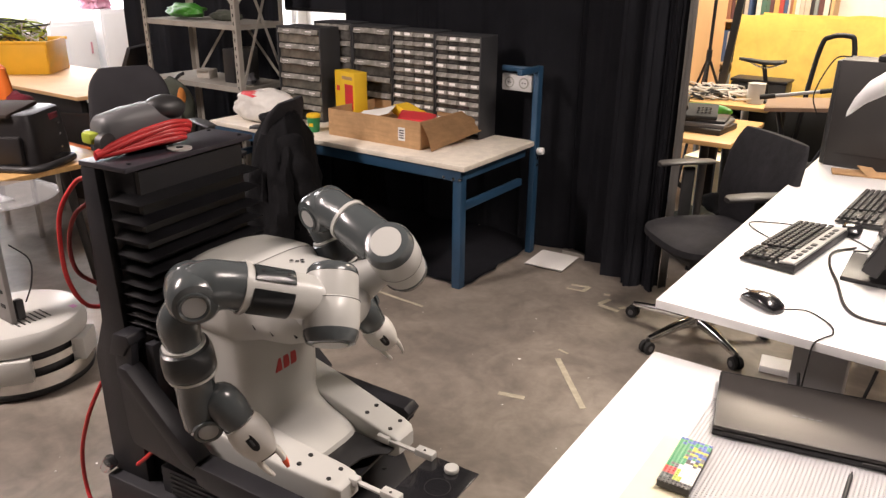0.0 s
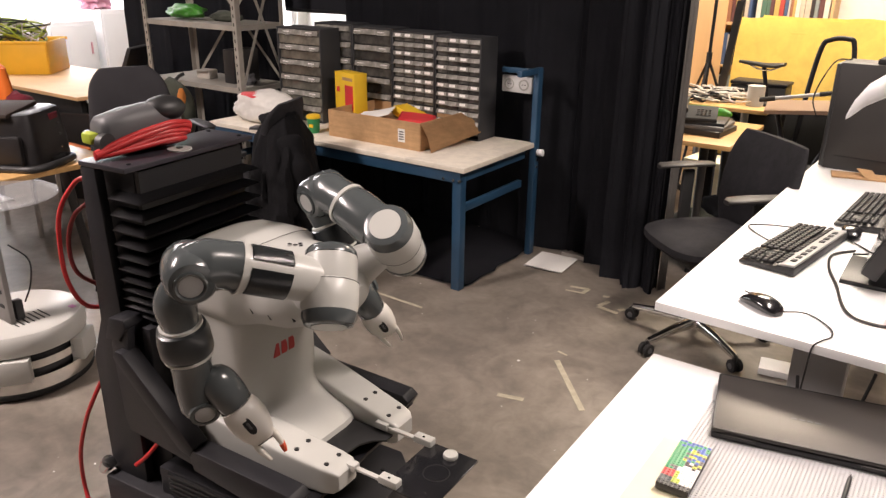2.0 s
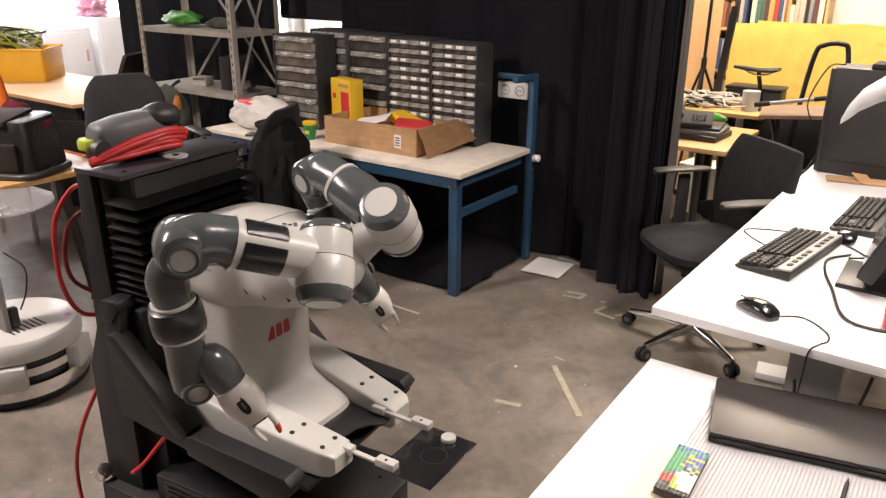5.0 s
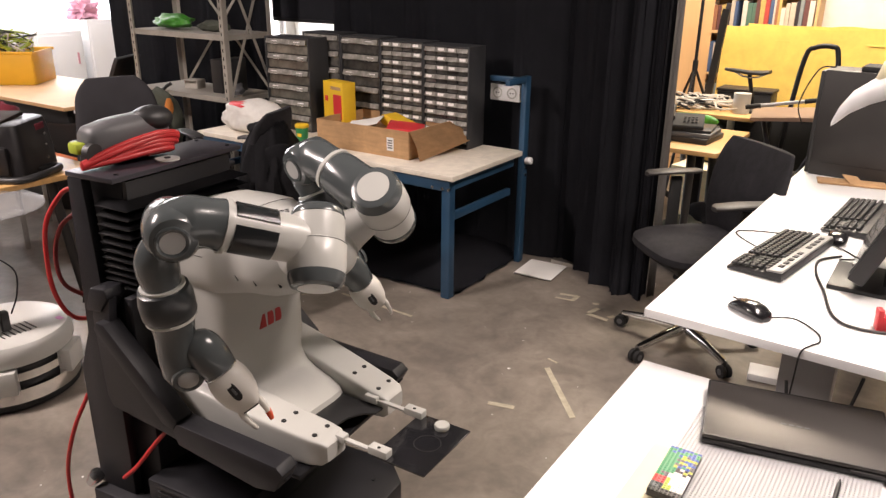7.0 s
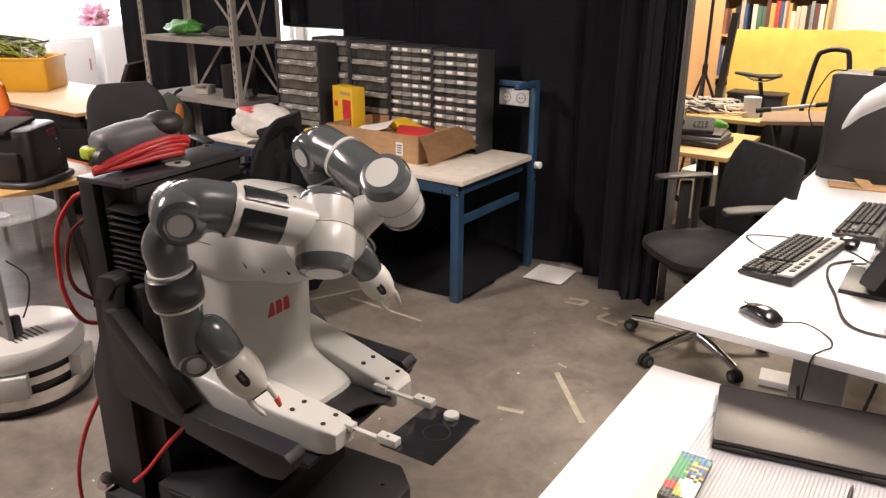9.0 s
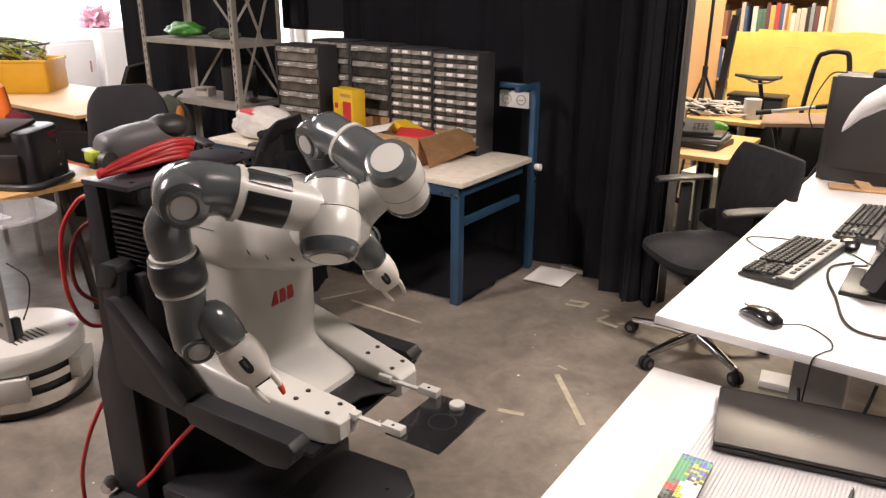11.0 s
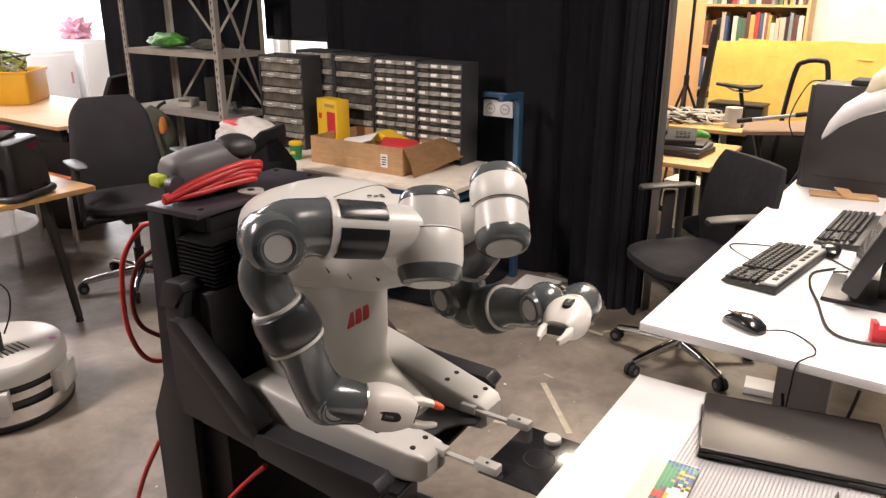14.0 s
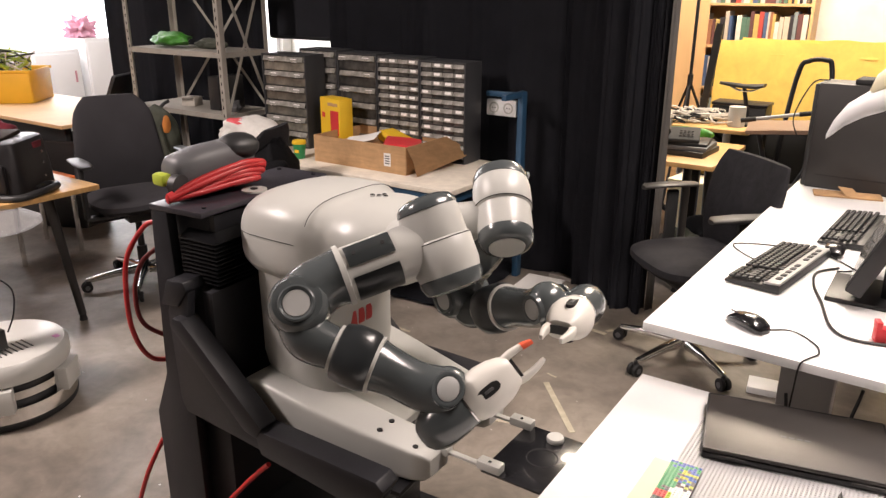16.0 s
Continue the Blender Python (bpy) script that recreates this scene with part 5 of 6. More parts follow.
bike()
fl = thing("folded_trolley", pose(-0.78, 5.15, 0, 0, 0, 0), "black tubular handle of a folding trolley", "trolley")
part("handle_tube", tube(bmesh.new(), spline([(-0.13, 0.0, 0.02), (-0.09, 0, 0.7), (-0.05, 0.02, 1.1), (0.0, 0.02, 1.17), (0.09, 0.02, 1.18), (0.13, 0.02, 1.14), (0.15, 0.0, 0.9), (0.16, 0, 0.02)], 8), 0.015, 12), M["black"], fl)
part("platform", bmx(((0.0, -0.12, 0.04), (0.34, 0.3, 0.03)), bevel=0.006), M["black"], fl)
bx_ = thing("black_flight_case", pose(-1.22, 5.55, 0), "black rectangular case behind the saddle", "case")
part("case_body", bmx(((0, 0, 0.41), (0.36, 0.2, 0.82)), bevel=0.008), M["black_plastic"], bx_)
part("case_lid", bmx(((0, 0, 0.833), (0.37, 0.21, 0.02)), bevel=0.004), M["black"], bx_)
tp = thing("tripod", pose(-1.62, 5.62, 0), "black light stand with spread legs", "tripod")
part("mast", cyl(bmesh.new(), (0, 0, 0.55), (0, 0, 1.95), 0.012), M["black"], tp)
part("collar", cyl(bmesh.new(), (0, 0, 0.92), (0, 0, 1.0), 0.02), M["black"], tp)
for k in range(3):
    a = radians(30 + 120 * k)
    part("leg", cyl(bmesh.new(), (0, 0, 0.95), (0.42 * math.cos(a), 0.42 * math.sin(a), 0.0), 0.01), M["black"], tp)
pl = thing("dark_plank", pose(-1.57, 5.62, 0, -2, 4.5, 0), "dark plank leaning on the bookcase", "plank")
part("plank_body", bmx(((0, 0, 0.68), (0.05, 0.025, 1.36))), M["black_plastic"], pl)
dt = thing("drawing_board", pose(-0.72, 4.75, 0), "pale board with an aluminium rail on black legs", "board")
part("board_panel", bx(bmesh.new(), (0, 0, 0), (0.55, 0.4, 0.02), pose(0, 0, 0.83, 0, -4, 10)), plain("brown_board", (0.2, 0.13, 0.09)), dt)
part("rail", cyl(bmesh.new(), (-0.2, -0.18, 0.884), (0.02, -0.155, 0.925), 0.01, seg=16), M["grey_paint"], dt, "dull aluminium rail")
part("rail_grip", cyl(bmesh.new(), (0.02, -0.155, 0.925), (0.3, -0.125, 0.978), 0.013, seg=16), M["rubber"], dt, "black rubber grip")
part("rail_grip", cyl(bmesh.new(), (-0.28, -0.19, 0.869), (-0.2, -0.18, 0.884), 0.014, seg=16), M["rubber"], dt, "black rubber grip")
for a, c in (((-0.2, -0.1, 0.82), (0.05, -0.1, 0)), ((0.18, -0.1, 0.83), (-0.18, -0.1, 0)), ((-0.2, 0.12, 0.82), (-0.2, 0.12, 0)), ((0.18, 0.12, 0.83), (0.18, 0.12, 0))):
    part("leg", cyl(bmesh.new(), a, c, 0.014), M["black"], dt)
for k, (x, y, s, m) in enumerate(((-1.0, 4.35, 0.2, "jacket"), (-0.85, 5.0, 0.24, "sheet_grey"), (-1.15, 4.15, 0.16, "olive"), (-0.75, 4.5, 0.2, "jacket"))):
    lump("equipment_sack", pose(x, y, s * 0.75), s, (1, 1, 1), m, "dark sack of equipment stored on the floor", "bundle", 70 + k, 0.35)
yc = thing("storage_box", pose(-1.3, 4.86, 0, 0, 0, -8), "pale yellow cardboard storage box on the floor under the table", "box")
part("box_body", bmx(((0, 0, 0.19), (0.26, 0.22, 0.38)), bevel=0.004), M["cream"], yc)
part("box_lid", bmx(((0, 0, 0.4), (0.27, 0.23, 0.05)), bevel=0.004), M["cream"], yc)
cable([(-1.36, 4.3, 0.012), (-1.28, 4.26, 0.03), (-1.2, 4.32, 0.05), (-1.12, 4.27, 0.03), (-1.05, 4.33, 0.012)], 0.007, "blue", "short blue cable coiled on the floor under the table")
lb = thing("blue_case", pose(-1.0, 4.75, 0.0, 0, 0, 20), "small blue plastic tool case on the floor", "case")
part("case_body", bmx(((0, 0, 0.2), (0.3, 0.2, 0.4)), bevel=0.01), M["blue"], lb)
part("case_handle", tube(bmesh.new(), spline([(-0.06, 0, 0.4), (-0.05, 0, 0.43), (0.05, 0, 0.43), (0.06, 0, 0.4)], 4), 0.008, 8), M["black_plastic"], lb)

# Black block added to hide the bright board in a dark region.
dk = thing("dark_chest", pose(-0.86, 5.28, 0, 0, 0, 4), "large black block added to fill the dark region beneath the leaning boards", "chest")
part("chest_body", bmx(((0, 0, 0.36), (0.66, 0.26, 0.72)), bevel=0.012), M["rubber"], dk)
part("chest_lid", bmx(((0, 0, 0.74), (0.68, 0.28, 0.04)), bevel=0.01), M["black_plastic"], dk)
# ---- the lift platform and its two-armed robot ----
DRIVE = [(0, -0.31), (10.8, -0.31), (11.1, -0.275), (11.3, -0.22), (11.5, -0.159), (11.7, -0.095), (11.9, -0.035), (12.05, -0.01), (12.3, 0.0), (16, 0.0)]
LIFT = [(0, 0.33), (0.3, 0.33), (0.5, 0.338), (1, 0.354), (2, 0.378), (3, 0.4), (4, 0.426), (6.5, 0.483), (7.5, 0.506), (9, 0.54), (10.8, 0.578),
        (11.5, 0.594), (12, 0.613), (12.3, 0.62), (16, 0.62)]
# turn of the whole machine about its tray end while it drives forward, in degrees
SWING = [(0, 2.4), (10.8, 2.4), (11.1, 2.1), (11.5, 1.2), (11.9, 0.3), (12.3, 0.0), (16, 0.0)]
HOME = Vector((-1.3, 1.28, 0))
TURN = Matrix.Rotation(radians(4), 4, "Z")


def level(rows, t):
    for (a, u), (b, v) in zip(rows, rows[1:]):
        if t <= b:
            return u + (v - u) * (t - a) / (b - a)
    return rows[-1][1]


def make_platform():
    p = thing("lift_platform", Matrix.Translation(HOME) @ TURN, "black steel lifting column on a mobile base, slowly raising a robot", "lift platform")
    bk = M["black"]
    bm = bmesh.new()
    prism(bm, [(-0.31, -0.27), (0.40, -0.27), (0.48, -0.19), (0.48, 0.19), (0.40, 0.27), (-0.31, 0.27)], "z", 0.04, 0.135, 0.008)
    base = part("base", bm, bk, p, "black powder-coated mobile base with a chamfered deck")
    part("housing", bmx(((0.06, -0.01, 0.178), (0.32, 0.46, 0.088)), bevel=0.004), bk, p)
    for k in range(5):
        part("vent_slat", bmx(((0.06, -0.243, 0.148 + 0.016 * k), (0.24, 0.008, 0.005))), M["black_plastic"], p)
    for x, y in ((0.40, -0.1), (0.44, 0.0), (0.40, 0.16), (0.2, 0.2)):
        part("screw", cyl(bmesh.new(), (x, y, 0.134), (x, y, 0.139), 0.007, seg=12), M["black_plastic"], p)
    for x in (-0.22, 0.33):
        for y in (-0.2, 0.2):
            part("wheel", lathe(bmesh.new(), [(0.03, -0.02), (0.05, -0.017), (0.05, 0.017), (0.03, 0.02)], (x, y, 0.05), (0, 1, 0), 18), M["rubber"], p)
    # column: back box, narrow above and flared behind below
    bm = bmesh.new()
    prism(bm, [(-0.24, 1.085), (-0.1, 1.085), (-0.1, 0.134), (-0.31, 0.134), (-0.31, 0.52), (-0.26, 0.64)], "y", -0.19, 0.18, 0.004)
    part("column", bm, bk, p, "black sheet-steel column with a flared foot")
    for s in (-1, 1):
        bm = bmesh.new()
        prism(bm, [(-0.243, 1.085), (-0.19, 1.085), (-0.17, 0.62), (-0.17, 0.134), (-0.315, 0.134), (-0.315, 0.52), (-0.262, 0.645)], "y", -0.008 + s * 0.212 - 0.014, -0.008 + s * 0.212 + 0.014, 0.003)
        part("side_panel", bm, bk, p)
    bm = bmx(((-0.16, -0.008, 1.093), (0.172, 0.455, 0.014)), bevel=0.003)
    top = part("top_plate", bm, M["black_top"], p, "black top plate with small bolts")
    for x, y in ((-0.1, -0.2), (-0.22, -0.2), (-0.1, 0.19), (-0.22, 0.19)):
        part("bolt", cyl(bmesh.new(), (x, y, 1.1), (x, y, 1.104), 0.006, seg=12), bk, top)
    bm = lathe(bmesh.new(), [(0.001, 0), (0.032, 0), (0.032, 0.004), (0.001, 0.0045)], (-0.115, -0.02, 1.1))
    disc = part("cap_disc", bm, M["white_plastic"], top, "round white cap")
    part("cap_ring", lathe(bmesh.new(), [(0.006, 0), (0.009, 0.001), (0.009, 0.003), (0.006, 0.0035)], (-0.115, -0.02, 1.104)), M["black_plastic"], top)
    # carriage that slides up the column and carries the robot
    c = new("carriage")
    c.parent = p
    c.empty_display_size = 0.05
    tagged(c, "black welded carriage bracket with diagonal arms")
    for s in (-1, 1):
        bm = bmesh.new()
        prism(bm, [(-0.175, 0.235), (-0.15, 0.29), (-0.1, 0.296), (-0.115, 0.203), (-0.1, 0.216), (0.1, 0.0), (0.42, -0.015), (0.44, -0.06), (0.40, -0.1),
                   (0.16, -0.075), (0.0, -0.05), (-0.15, -0.03), (-0.165, 0.0)], "y", s * 0.262 - 0.012, s * 0.262 + 0.012, 0.002)
        part("side_plate", bm, bk, c)
        bm = bmesh.new()
        prism(bm, [(-0.148, 0.212), (-0.134, 0.234), (-0.108, 0.232), (0.118, 0.016), (0.1, -0.014), (0.066, -0.006)], "y", s * 0.27 - 0.028, s * 0.27 + 0.026, 0.003)
        part("diagonal_bar", bm, bk, c)
        bm = bmesh.new()
        prism(bm, [(0.092, 0.008), (0.43, -0.012), (0.45, -0.03), (0.42, -0.085), (0.36, -0.095), (0.11, -0.055)], "y", s * 0.262 - 0.034, s * 0.262 + 0.026, 0.003)
        part("arm_bar", bm, bk, c)
        bm = bmesh.new()
        prism(bm, [(-0.19, 0.25), (-0.162, 0.318), (-0.108, 0.322), (-0.1, 0.3), (-0.133, 0.255)], "y", s * 0.25 - 0.03, s * 0.25 + 0.03, 0.004)
        part("shoulder_block", bm, bk, c)
    part("cross_plate", bmx(((0.2, 0, -0.075), (0.5, 0.47, 0.012)), bevel=0.002), bk, c)
    part("back_plate", bmx(((-0.075, 0, 0.11), (0.03, 0.48, 0.36)), bevel=0.003), bk, c)
    # bellows: each fold a slanted frame that closes up as the carriage rises
    folds = []
    for k in range(11):
        bm = bmesh.new()
        lo = [(-0.17, -0.19), (-0.085, -0.19), (-0.085, 0.18), (-0.17, 0.18)]
        hi = [(-0.17, -0.222), (-0.052, -0.222), (-0.052, 0.214), (-0.17, 0.21)]
        a = [bm.verts.new((*q, 0.016)) for q in lo]
        b = [bm.verts.new((*q, 0.0)) for q in hi]
        d = [bm.verts.new((*q, -0.0022)) for q in hi]
        e = [bm.verts.new((*q, -0.013)) for q in lo]
        for u, v in ((a, b), (b, d), (d, e)):
            for j in range(3):
                bm.faces.new((u[j], u[j + 1], v[j + 1], v[j]))
        bmesh.ops.solidify(bm, geom=bm.faces[:], thickness=0.001)
        folds.append(part("bellows_fold", bm, M["bellows"], p))
    part("bellows_core", bmx(((-0.11, -0.005, 0.82), (0.05, 0.365, 0.52))), M["bellows"], p)
    return p, c, folds


def make_robot():
    wp, dk, rg = M["white_plastic"], M["dark_plastic"], M["ring"]
    r = thing("two_armed_robot", Matrix.Translation(HOME + Vector((0, 0, 0.62))), "white and dark grey two-armed robot moving its arms", "robot")
    # trunk
    bm = bmesh.new()
    loft(bm, [[(x, y, z) for y, z in oval(0, (a + b) / 2, w, (b - a) / 2, n)] for x, w, a, b, n in (
        (-0.042, 0.11, 0.35, 0.455, 2.6), (-0.036, 0.14, 0.33, 0.484, 2.8), (-0.015, 0.165, 0.316, 0.508, 3.2), (0.02, 0.175, 0.31, 0.516, 3.6), (0.1, 0.178, 0.308, 0.519, 3.8), (0.165, 0.177, 0.307, 0.519, 3.8),
        (0.192, 0.166, 0.308, 0.516, 3.4), (0.212, 0.15, 0.309, 0.512, 3.0), (0.235, 0.143, 0.309, 0.513, 2.7), (0.275, 0.146, 0.31, 0.519, 2.4), (0.31, 0.146, 0.316, 0.518, 2.4), (0.37, 0.12, 0.336, 0.508, 2.3),
        (0.42, 0.092, 0.36, 0.493, 2.2), (0.455, 0.062, 0.385, 0.475, 2.1), (0.475, 0.03, 0.41, 0.455, 2))])
    chest = part("chest", bm, wp, r, "off-white moulded chest shell with seams")
    bm = bmesh.new()
    loft(bm, [[(x, y, z) for x, y in oval((a + b) / 2, 0, (b - a) / 2, w, n)] for z, a, b, w, n in (
        (0.335, -0.03, 0.215, 0.155, 3.6), (0.2, -0.03, 0.212, 0.153, 3.6), (0.12, -0.03, 0.212, 0.153, 3.6), (0.085, -0.028, 0.213, 0.15, 3.2), (0.06, -0.02, 0.222, 0.146, 3),
        (0.04, 0.01, 0.245, 0.135, 3), (0.02, 0.012, 0.29, 0.128, 3.2), (0.004, 0.012, 0.335, 0.128, 3.8), (-0.01, 0.01, 0.36, 0.13, 4.5), (-0.03, 0.01, 0.366, 0.13, 5))])
    part("waist", bm, wp, r, "off-white waist column flaring into a saddle")
    for s in (-1, 1):
        bm = bmesh.new()
        loft(bm, [[(x, s * yc + 0.016 + y, z) for y, z in oval(0, (a + b) / 2, w, (b - a) / 2, 11)] for x, yc, w, a, b in (
            (-0.012, 0.17, 0.05, -0.03, 0.03), (0.005, 0.17, 0.058, -0.06, 0.07), (0.05, 0.17, 0.06, -0.065, 0.078), (0.2, 0.16, 0.058, -0.065, 0.052), (0.35, 0.145, 0.053, -0.065, 0.028),
            (0.46, 0.132, 0.048, -0.065, 0.012), (0.492, 0.128, 0.043, -0.06, 0.006), (0.505, 0.126, 0.034, -0.05, -0.006))])
        foot = part("foot", bm, wp, r, "off-white foot with screw holes")
        for x, dy in ((0.37, -0.022), (0.37, 0.022), (0.462, -0.024), (0.462, 0.024)):
            z = 0.030 - (x - 0.33) * 0.155
            yc = 0.145 - (x - 0.35) * 0.118
            part("screw_hole", cyl(bmesh.new(), (x, s * yc + 0.016 + dy, z - 0.01), (x, s * yc + 0.016 + dy, z + 0.0035), 0.0066, seg=16), M["hole"], foot)
    # small slots and cross-head cluster on the chest, seams
    for k in range(3):
        x, w = ((0.237, 0.141), (0.298, 0.1405), (0.355, 0.118))[k]
        bm = bmesh.new()
        prism(bm, [(x - 0.006, 0.388), (x - 0.0045, 0.388), (x + 0.006, 0.374), (x + 0.0045, 0.374)], "y", -w - 0.0012, -w + 0.006)
        part("slot", bm, M["hole"], chest)
    for dx, dy in ((0, 0), (0.016, 0.004), (-0.016, -0.004), (0.004, 0.014)):
        part("chest_screw", cyl(bmesh.new(), (0.265 + dx, 0.0 + dy, 0.508), (0.265 + dx, 0.0 + dy, 0.5205), 0.0058, seg=12), M["steel"], chest)
    bm = tube(bmesh.new(), [(0.188, y, z) for y, z in oval(0, 0.4125, 0.1705, 0.1068, 3.4, 40)][3:18], 0.0008, 5)
    part("seam", bm, M["hole"], chest)
    bm = tube(bmesh.new(), [(x, -w - 0.0004, 0.43) for x, w in ((-0.015, 0.165), (0.02, 0.175), (0.1, 0.178), (0.165, 0.177))], 0.0008, 5)
    part("seam", bm, M["hole"], chest)
    # the maker's mark, three plain red blocks
    for k in range(3):
        y = -0.041 + 0.028 * k
        bm = bmesh.new()
        prism(bm, [(y - 0.014, 0.198), (y - 0.002, 0.236), (y + 0.007, 0.236), (y + 0.011, 0.198)] if k == 0 else [(y - 0.011, 0.198), (y - 0.011, 0.236), (y + 0.005, 0.236), (y + 0.009, 0.229), (y + 0.011, 0.206), (y + 0.008, 0.198)], "x", 0.2085, 0.2135)
        part("emblem_block", bm, M["red_paint"], r, "red emblem block")
    # plate between the feet, rods, tray
    bm = bmesh.new()
    prism(bm, [(0.28, -0.1), (0.465, -0.1), (0.455, -0.07), (0.442, -0.03), (0.445, 0.01), (0.465, 0.045), (0.495, 0.068), (0.495, 0.098), (0.28, 0.098)], "z", -0.03, -0.024, 0.001)
    part("front_plate", bm, M["black_plastic"], r, "black plate with a curved notch")
    for y, a, b in ((-0.09, 0.50, 0.6), (0.1, 0.46, 0.575)):
        part("rod", bmx((((a + b) / 2, y, -0.008), (b - a, 0.013, 0.007)), bevel=0.001), wp, r, "white tray rod")
        part("rod_block", bmx(((b + 0.022, y + 0.003, -0.004), (0.056, 0.026, 0.02)), bevel=0.002), wp, r, "white clamp block")
        part("rod_block", bmx(((a - 0.0, y, -0.006), (0.04, 0.024, 0.02)), bevel=0.002), wp, r, "white clamp block")
        part("clamp_screw", cyl(bmesh.new(), (b + 0.022, y, 0.005), (b + 0.022, y, 0.0075), 0.004, seg=12), M["steel"], r)
    bm = bmx(((0.682, 0.008, -0.016), (0.152, 0.218, 0.005)), bevel=0.001)
    tray = part("tray", bm, M["tray"], r, "glossy black acrylic tray with a circular cut-out line")
    part("tray_ring", tube(bmesh.new(), [(0.695 + 0.034 * math.cos(a), 0.012 + 0.034 * math.sin(a), -0.0135) for a in [k * math.tau / 36 for k in range(37)]], 0.0012, 5), M["hole"], tray)
    part("puck", lathe(bmesh.new(), [(0.001, 0), (0.0185, 0), (0.02, 0.003), (0.02, 0.009), (0.0185, 0.012), (0.001, 0.0125)], (0.69, 0.088, -0.0135)), wp, tray, "round white puck")

    def arm(side):
        parts = {}
        # shoulder joint: two-part white drum with dark end caps
        bm = bmesh.new()
        lathe(bm, [(0.03, -0.066), (0.052, -0.066), (0.055, -0.05), (0.0555, -0.004), (0.053, 0.0), (0.0515, 0.0005), (0.0515, 0.045), (0.05, 0.056), (0.03, 0.058)], seg=36)
        d = part("shoulder_drum", bm, wp, r, "off-white shoulder drum")
        if side < 0:
            dome = [(0.048, 0), (0.0515, 0.002), (0.05, 0.012), (0.043, 0.021), (0.03, 0.026), (0.001, 0.028)]
        else:
            dome = [(0.048, 0), (0.0515, 0.002), (0.0515, 0.014), (0.047, 0.026), (0.039, 0.031), (0.001, 0.031)]
            part("cap_disc", lathe(bmesh.new(), [(0.001, 0), (0.034, 0), (0.033, 0.003), (0.001, 0.0035)], (0, 0, 0.0845), seg=28), wp, d, "pale cap disc")
        part("drum_cap", lathe(bmesh.new(), dome, (0, 0, 0.054), seg=32), dk, d, "dark grey cap")
        part("drum_cap", lathe(bmesh.new(), [(0.05, 0), (0.0535, -0.003), (0.053, -0.014), (0.047, -0.028), (0.04, -0.031), (0.001, -0.031)], (0, 0, -0.062), seg=32), dk, d, "dark grey cap")
        part("cap_disc", lathe(bmesh.new(), [(0.001, 0), (0.033, 0), (0.034, -0.002), (0.001, -0.0025)], (0, 0, -0.0925), seg=28), wp, d, "pale cap disc")
        part("seam", lathe(bmesh.new(), [(0.0518, -0.001), (0.0558, -0.001), (0.0558, 0.0005), (0.0518, 0.0005)], (0, 0, -0.003), seg=36), M["hole"], d)
        parts["drum"] = d
        # neck that ties the drum to the chest
        bm = bmesh.new()
        tube(bm, [(0, 0, -0.01), (0, 0, 0.05), (0, 0, 0.1), (0, 0, 0.14)], 0.05, 28, radii=[0.036, 0.04, 0.05, 0.062])
        parts["neck"] = part("shoulder_neck", bm, wp, r, "off-white shoulder neck")
        # upper arm: white core, dark clip-on covers, pale ring
        bm = lathe(bmesh.new(), [(0.02, -0.02), (0.05, -0.018), (0.05, 0.02), (0.0525, 0.05), (0.053, 0.187), (0.036, 0.189)], seg=36)
        u = part("upper_arm", bm, wp, r, "off-white upper arm core")
        for lo, hi in ((-32, -82), (-103, -182)):
            bm = bmesh.new()
            grid = []
            for k in range(13):
                a = radians(lo + (hi - lo) * k / 12)
                edge = 0.0025 * abs(k - 6) / 6
                grid.append([(math.cos(a) * q, math.sin(a) * q, z) for z, q in ((0.082, 0.052), (0.082, 0.0565), (0.087, 0.0592 - edge), (0.167, 0.0592 - edge), (0.173, 0.0565), (0.173, 0.052))])
            sheet(bm, grid)
            bmesh.ops.solidify(bm, geom=bm.faces[:], thickness=0.002)
            part("arm_cover", bm, (M["dark_cover"] if lo < -100 else dk) if side < 0 else dk, u, "dark grey clip-on cover")
            if lo == -32:
                for z in (0.1, 0.157):
                    a = radians(-58)
                    part("cover_screw", cyl(bmesh.new(), (math.cos(a) * 0.055, math.sin(a) * 0.055, z), (math.cos(a) * 0.0602, math.sin(a) * 0.0602, z), 0.0042, seg=12), M["hole"], u)
        if side > 0:
            part("arm_cover", lathe(bmesh.new(), [(0.052, 0.06), (0.058, 0.062), (0.062, 0.09), (0.0615, 0.155), (0.0575, 0.178), (0.052, 0.179)], seg=36), dk, u, "dark grey arm shell")
        part("arm_ring", lathe(bmesh.new(), [(0.052, 0), (0.0598, 0.001), (0.0598, 0.011), (0.052, 0.012)], (0, 0, 0.18), seg=36), rg, u, "pale joint ring")
        parts["upper"] = u
        # elbow: bent dark shell set outside the joint, a raised cup and pale disc on each side
        bm = bmesh.new()
        line = spline([(-0.036, 0, -0.102), (-0.036, 0, -0.084), (-0.034, 0, -0.062), (-0.029, 0, -0.04), (-0.02, 0, -0.018), (-0.008, 0, -0.002), (0.004, 0, 0.006)], 5)
        n = len(line) - 1
        tube(bm, line, 0.05, 32, radii=[0.0575 - 0.004 * math.sin(min(k / n * 2, 1) * math.pi) - 0.009 * max(k / n - 0.6, 0) / 0.4 for k in range(n + 1)])
        e = part("elbow", bm, dk, r, "glossy dark grey elbow shell", sharp=60)
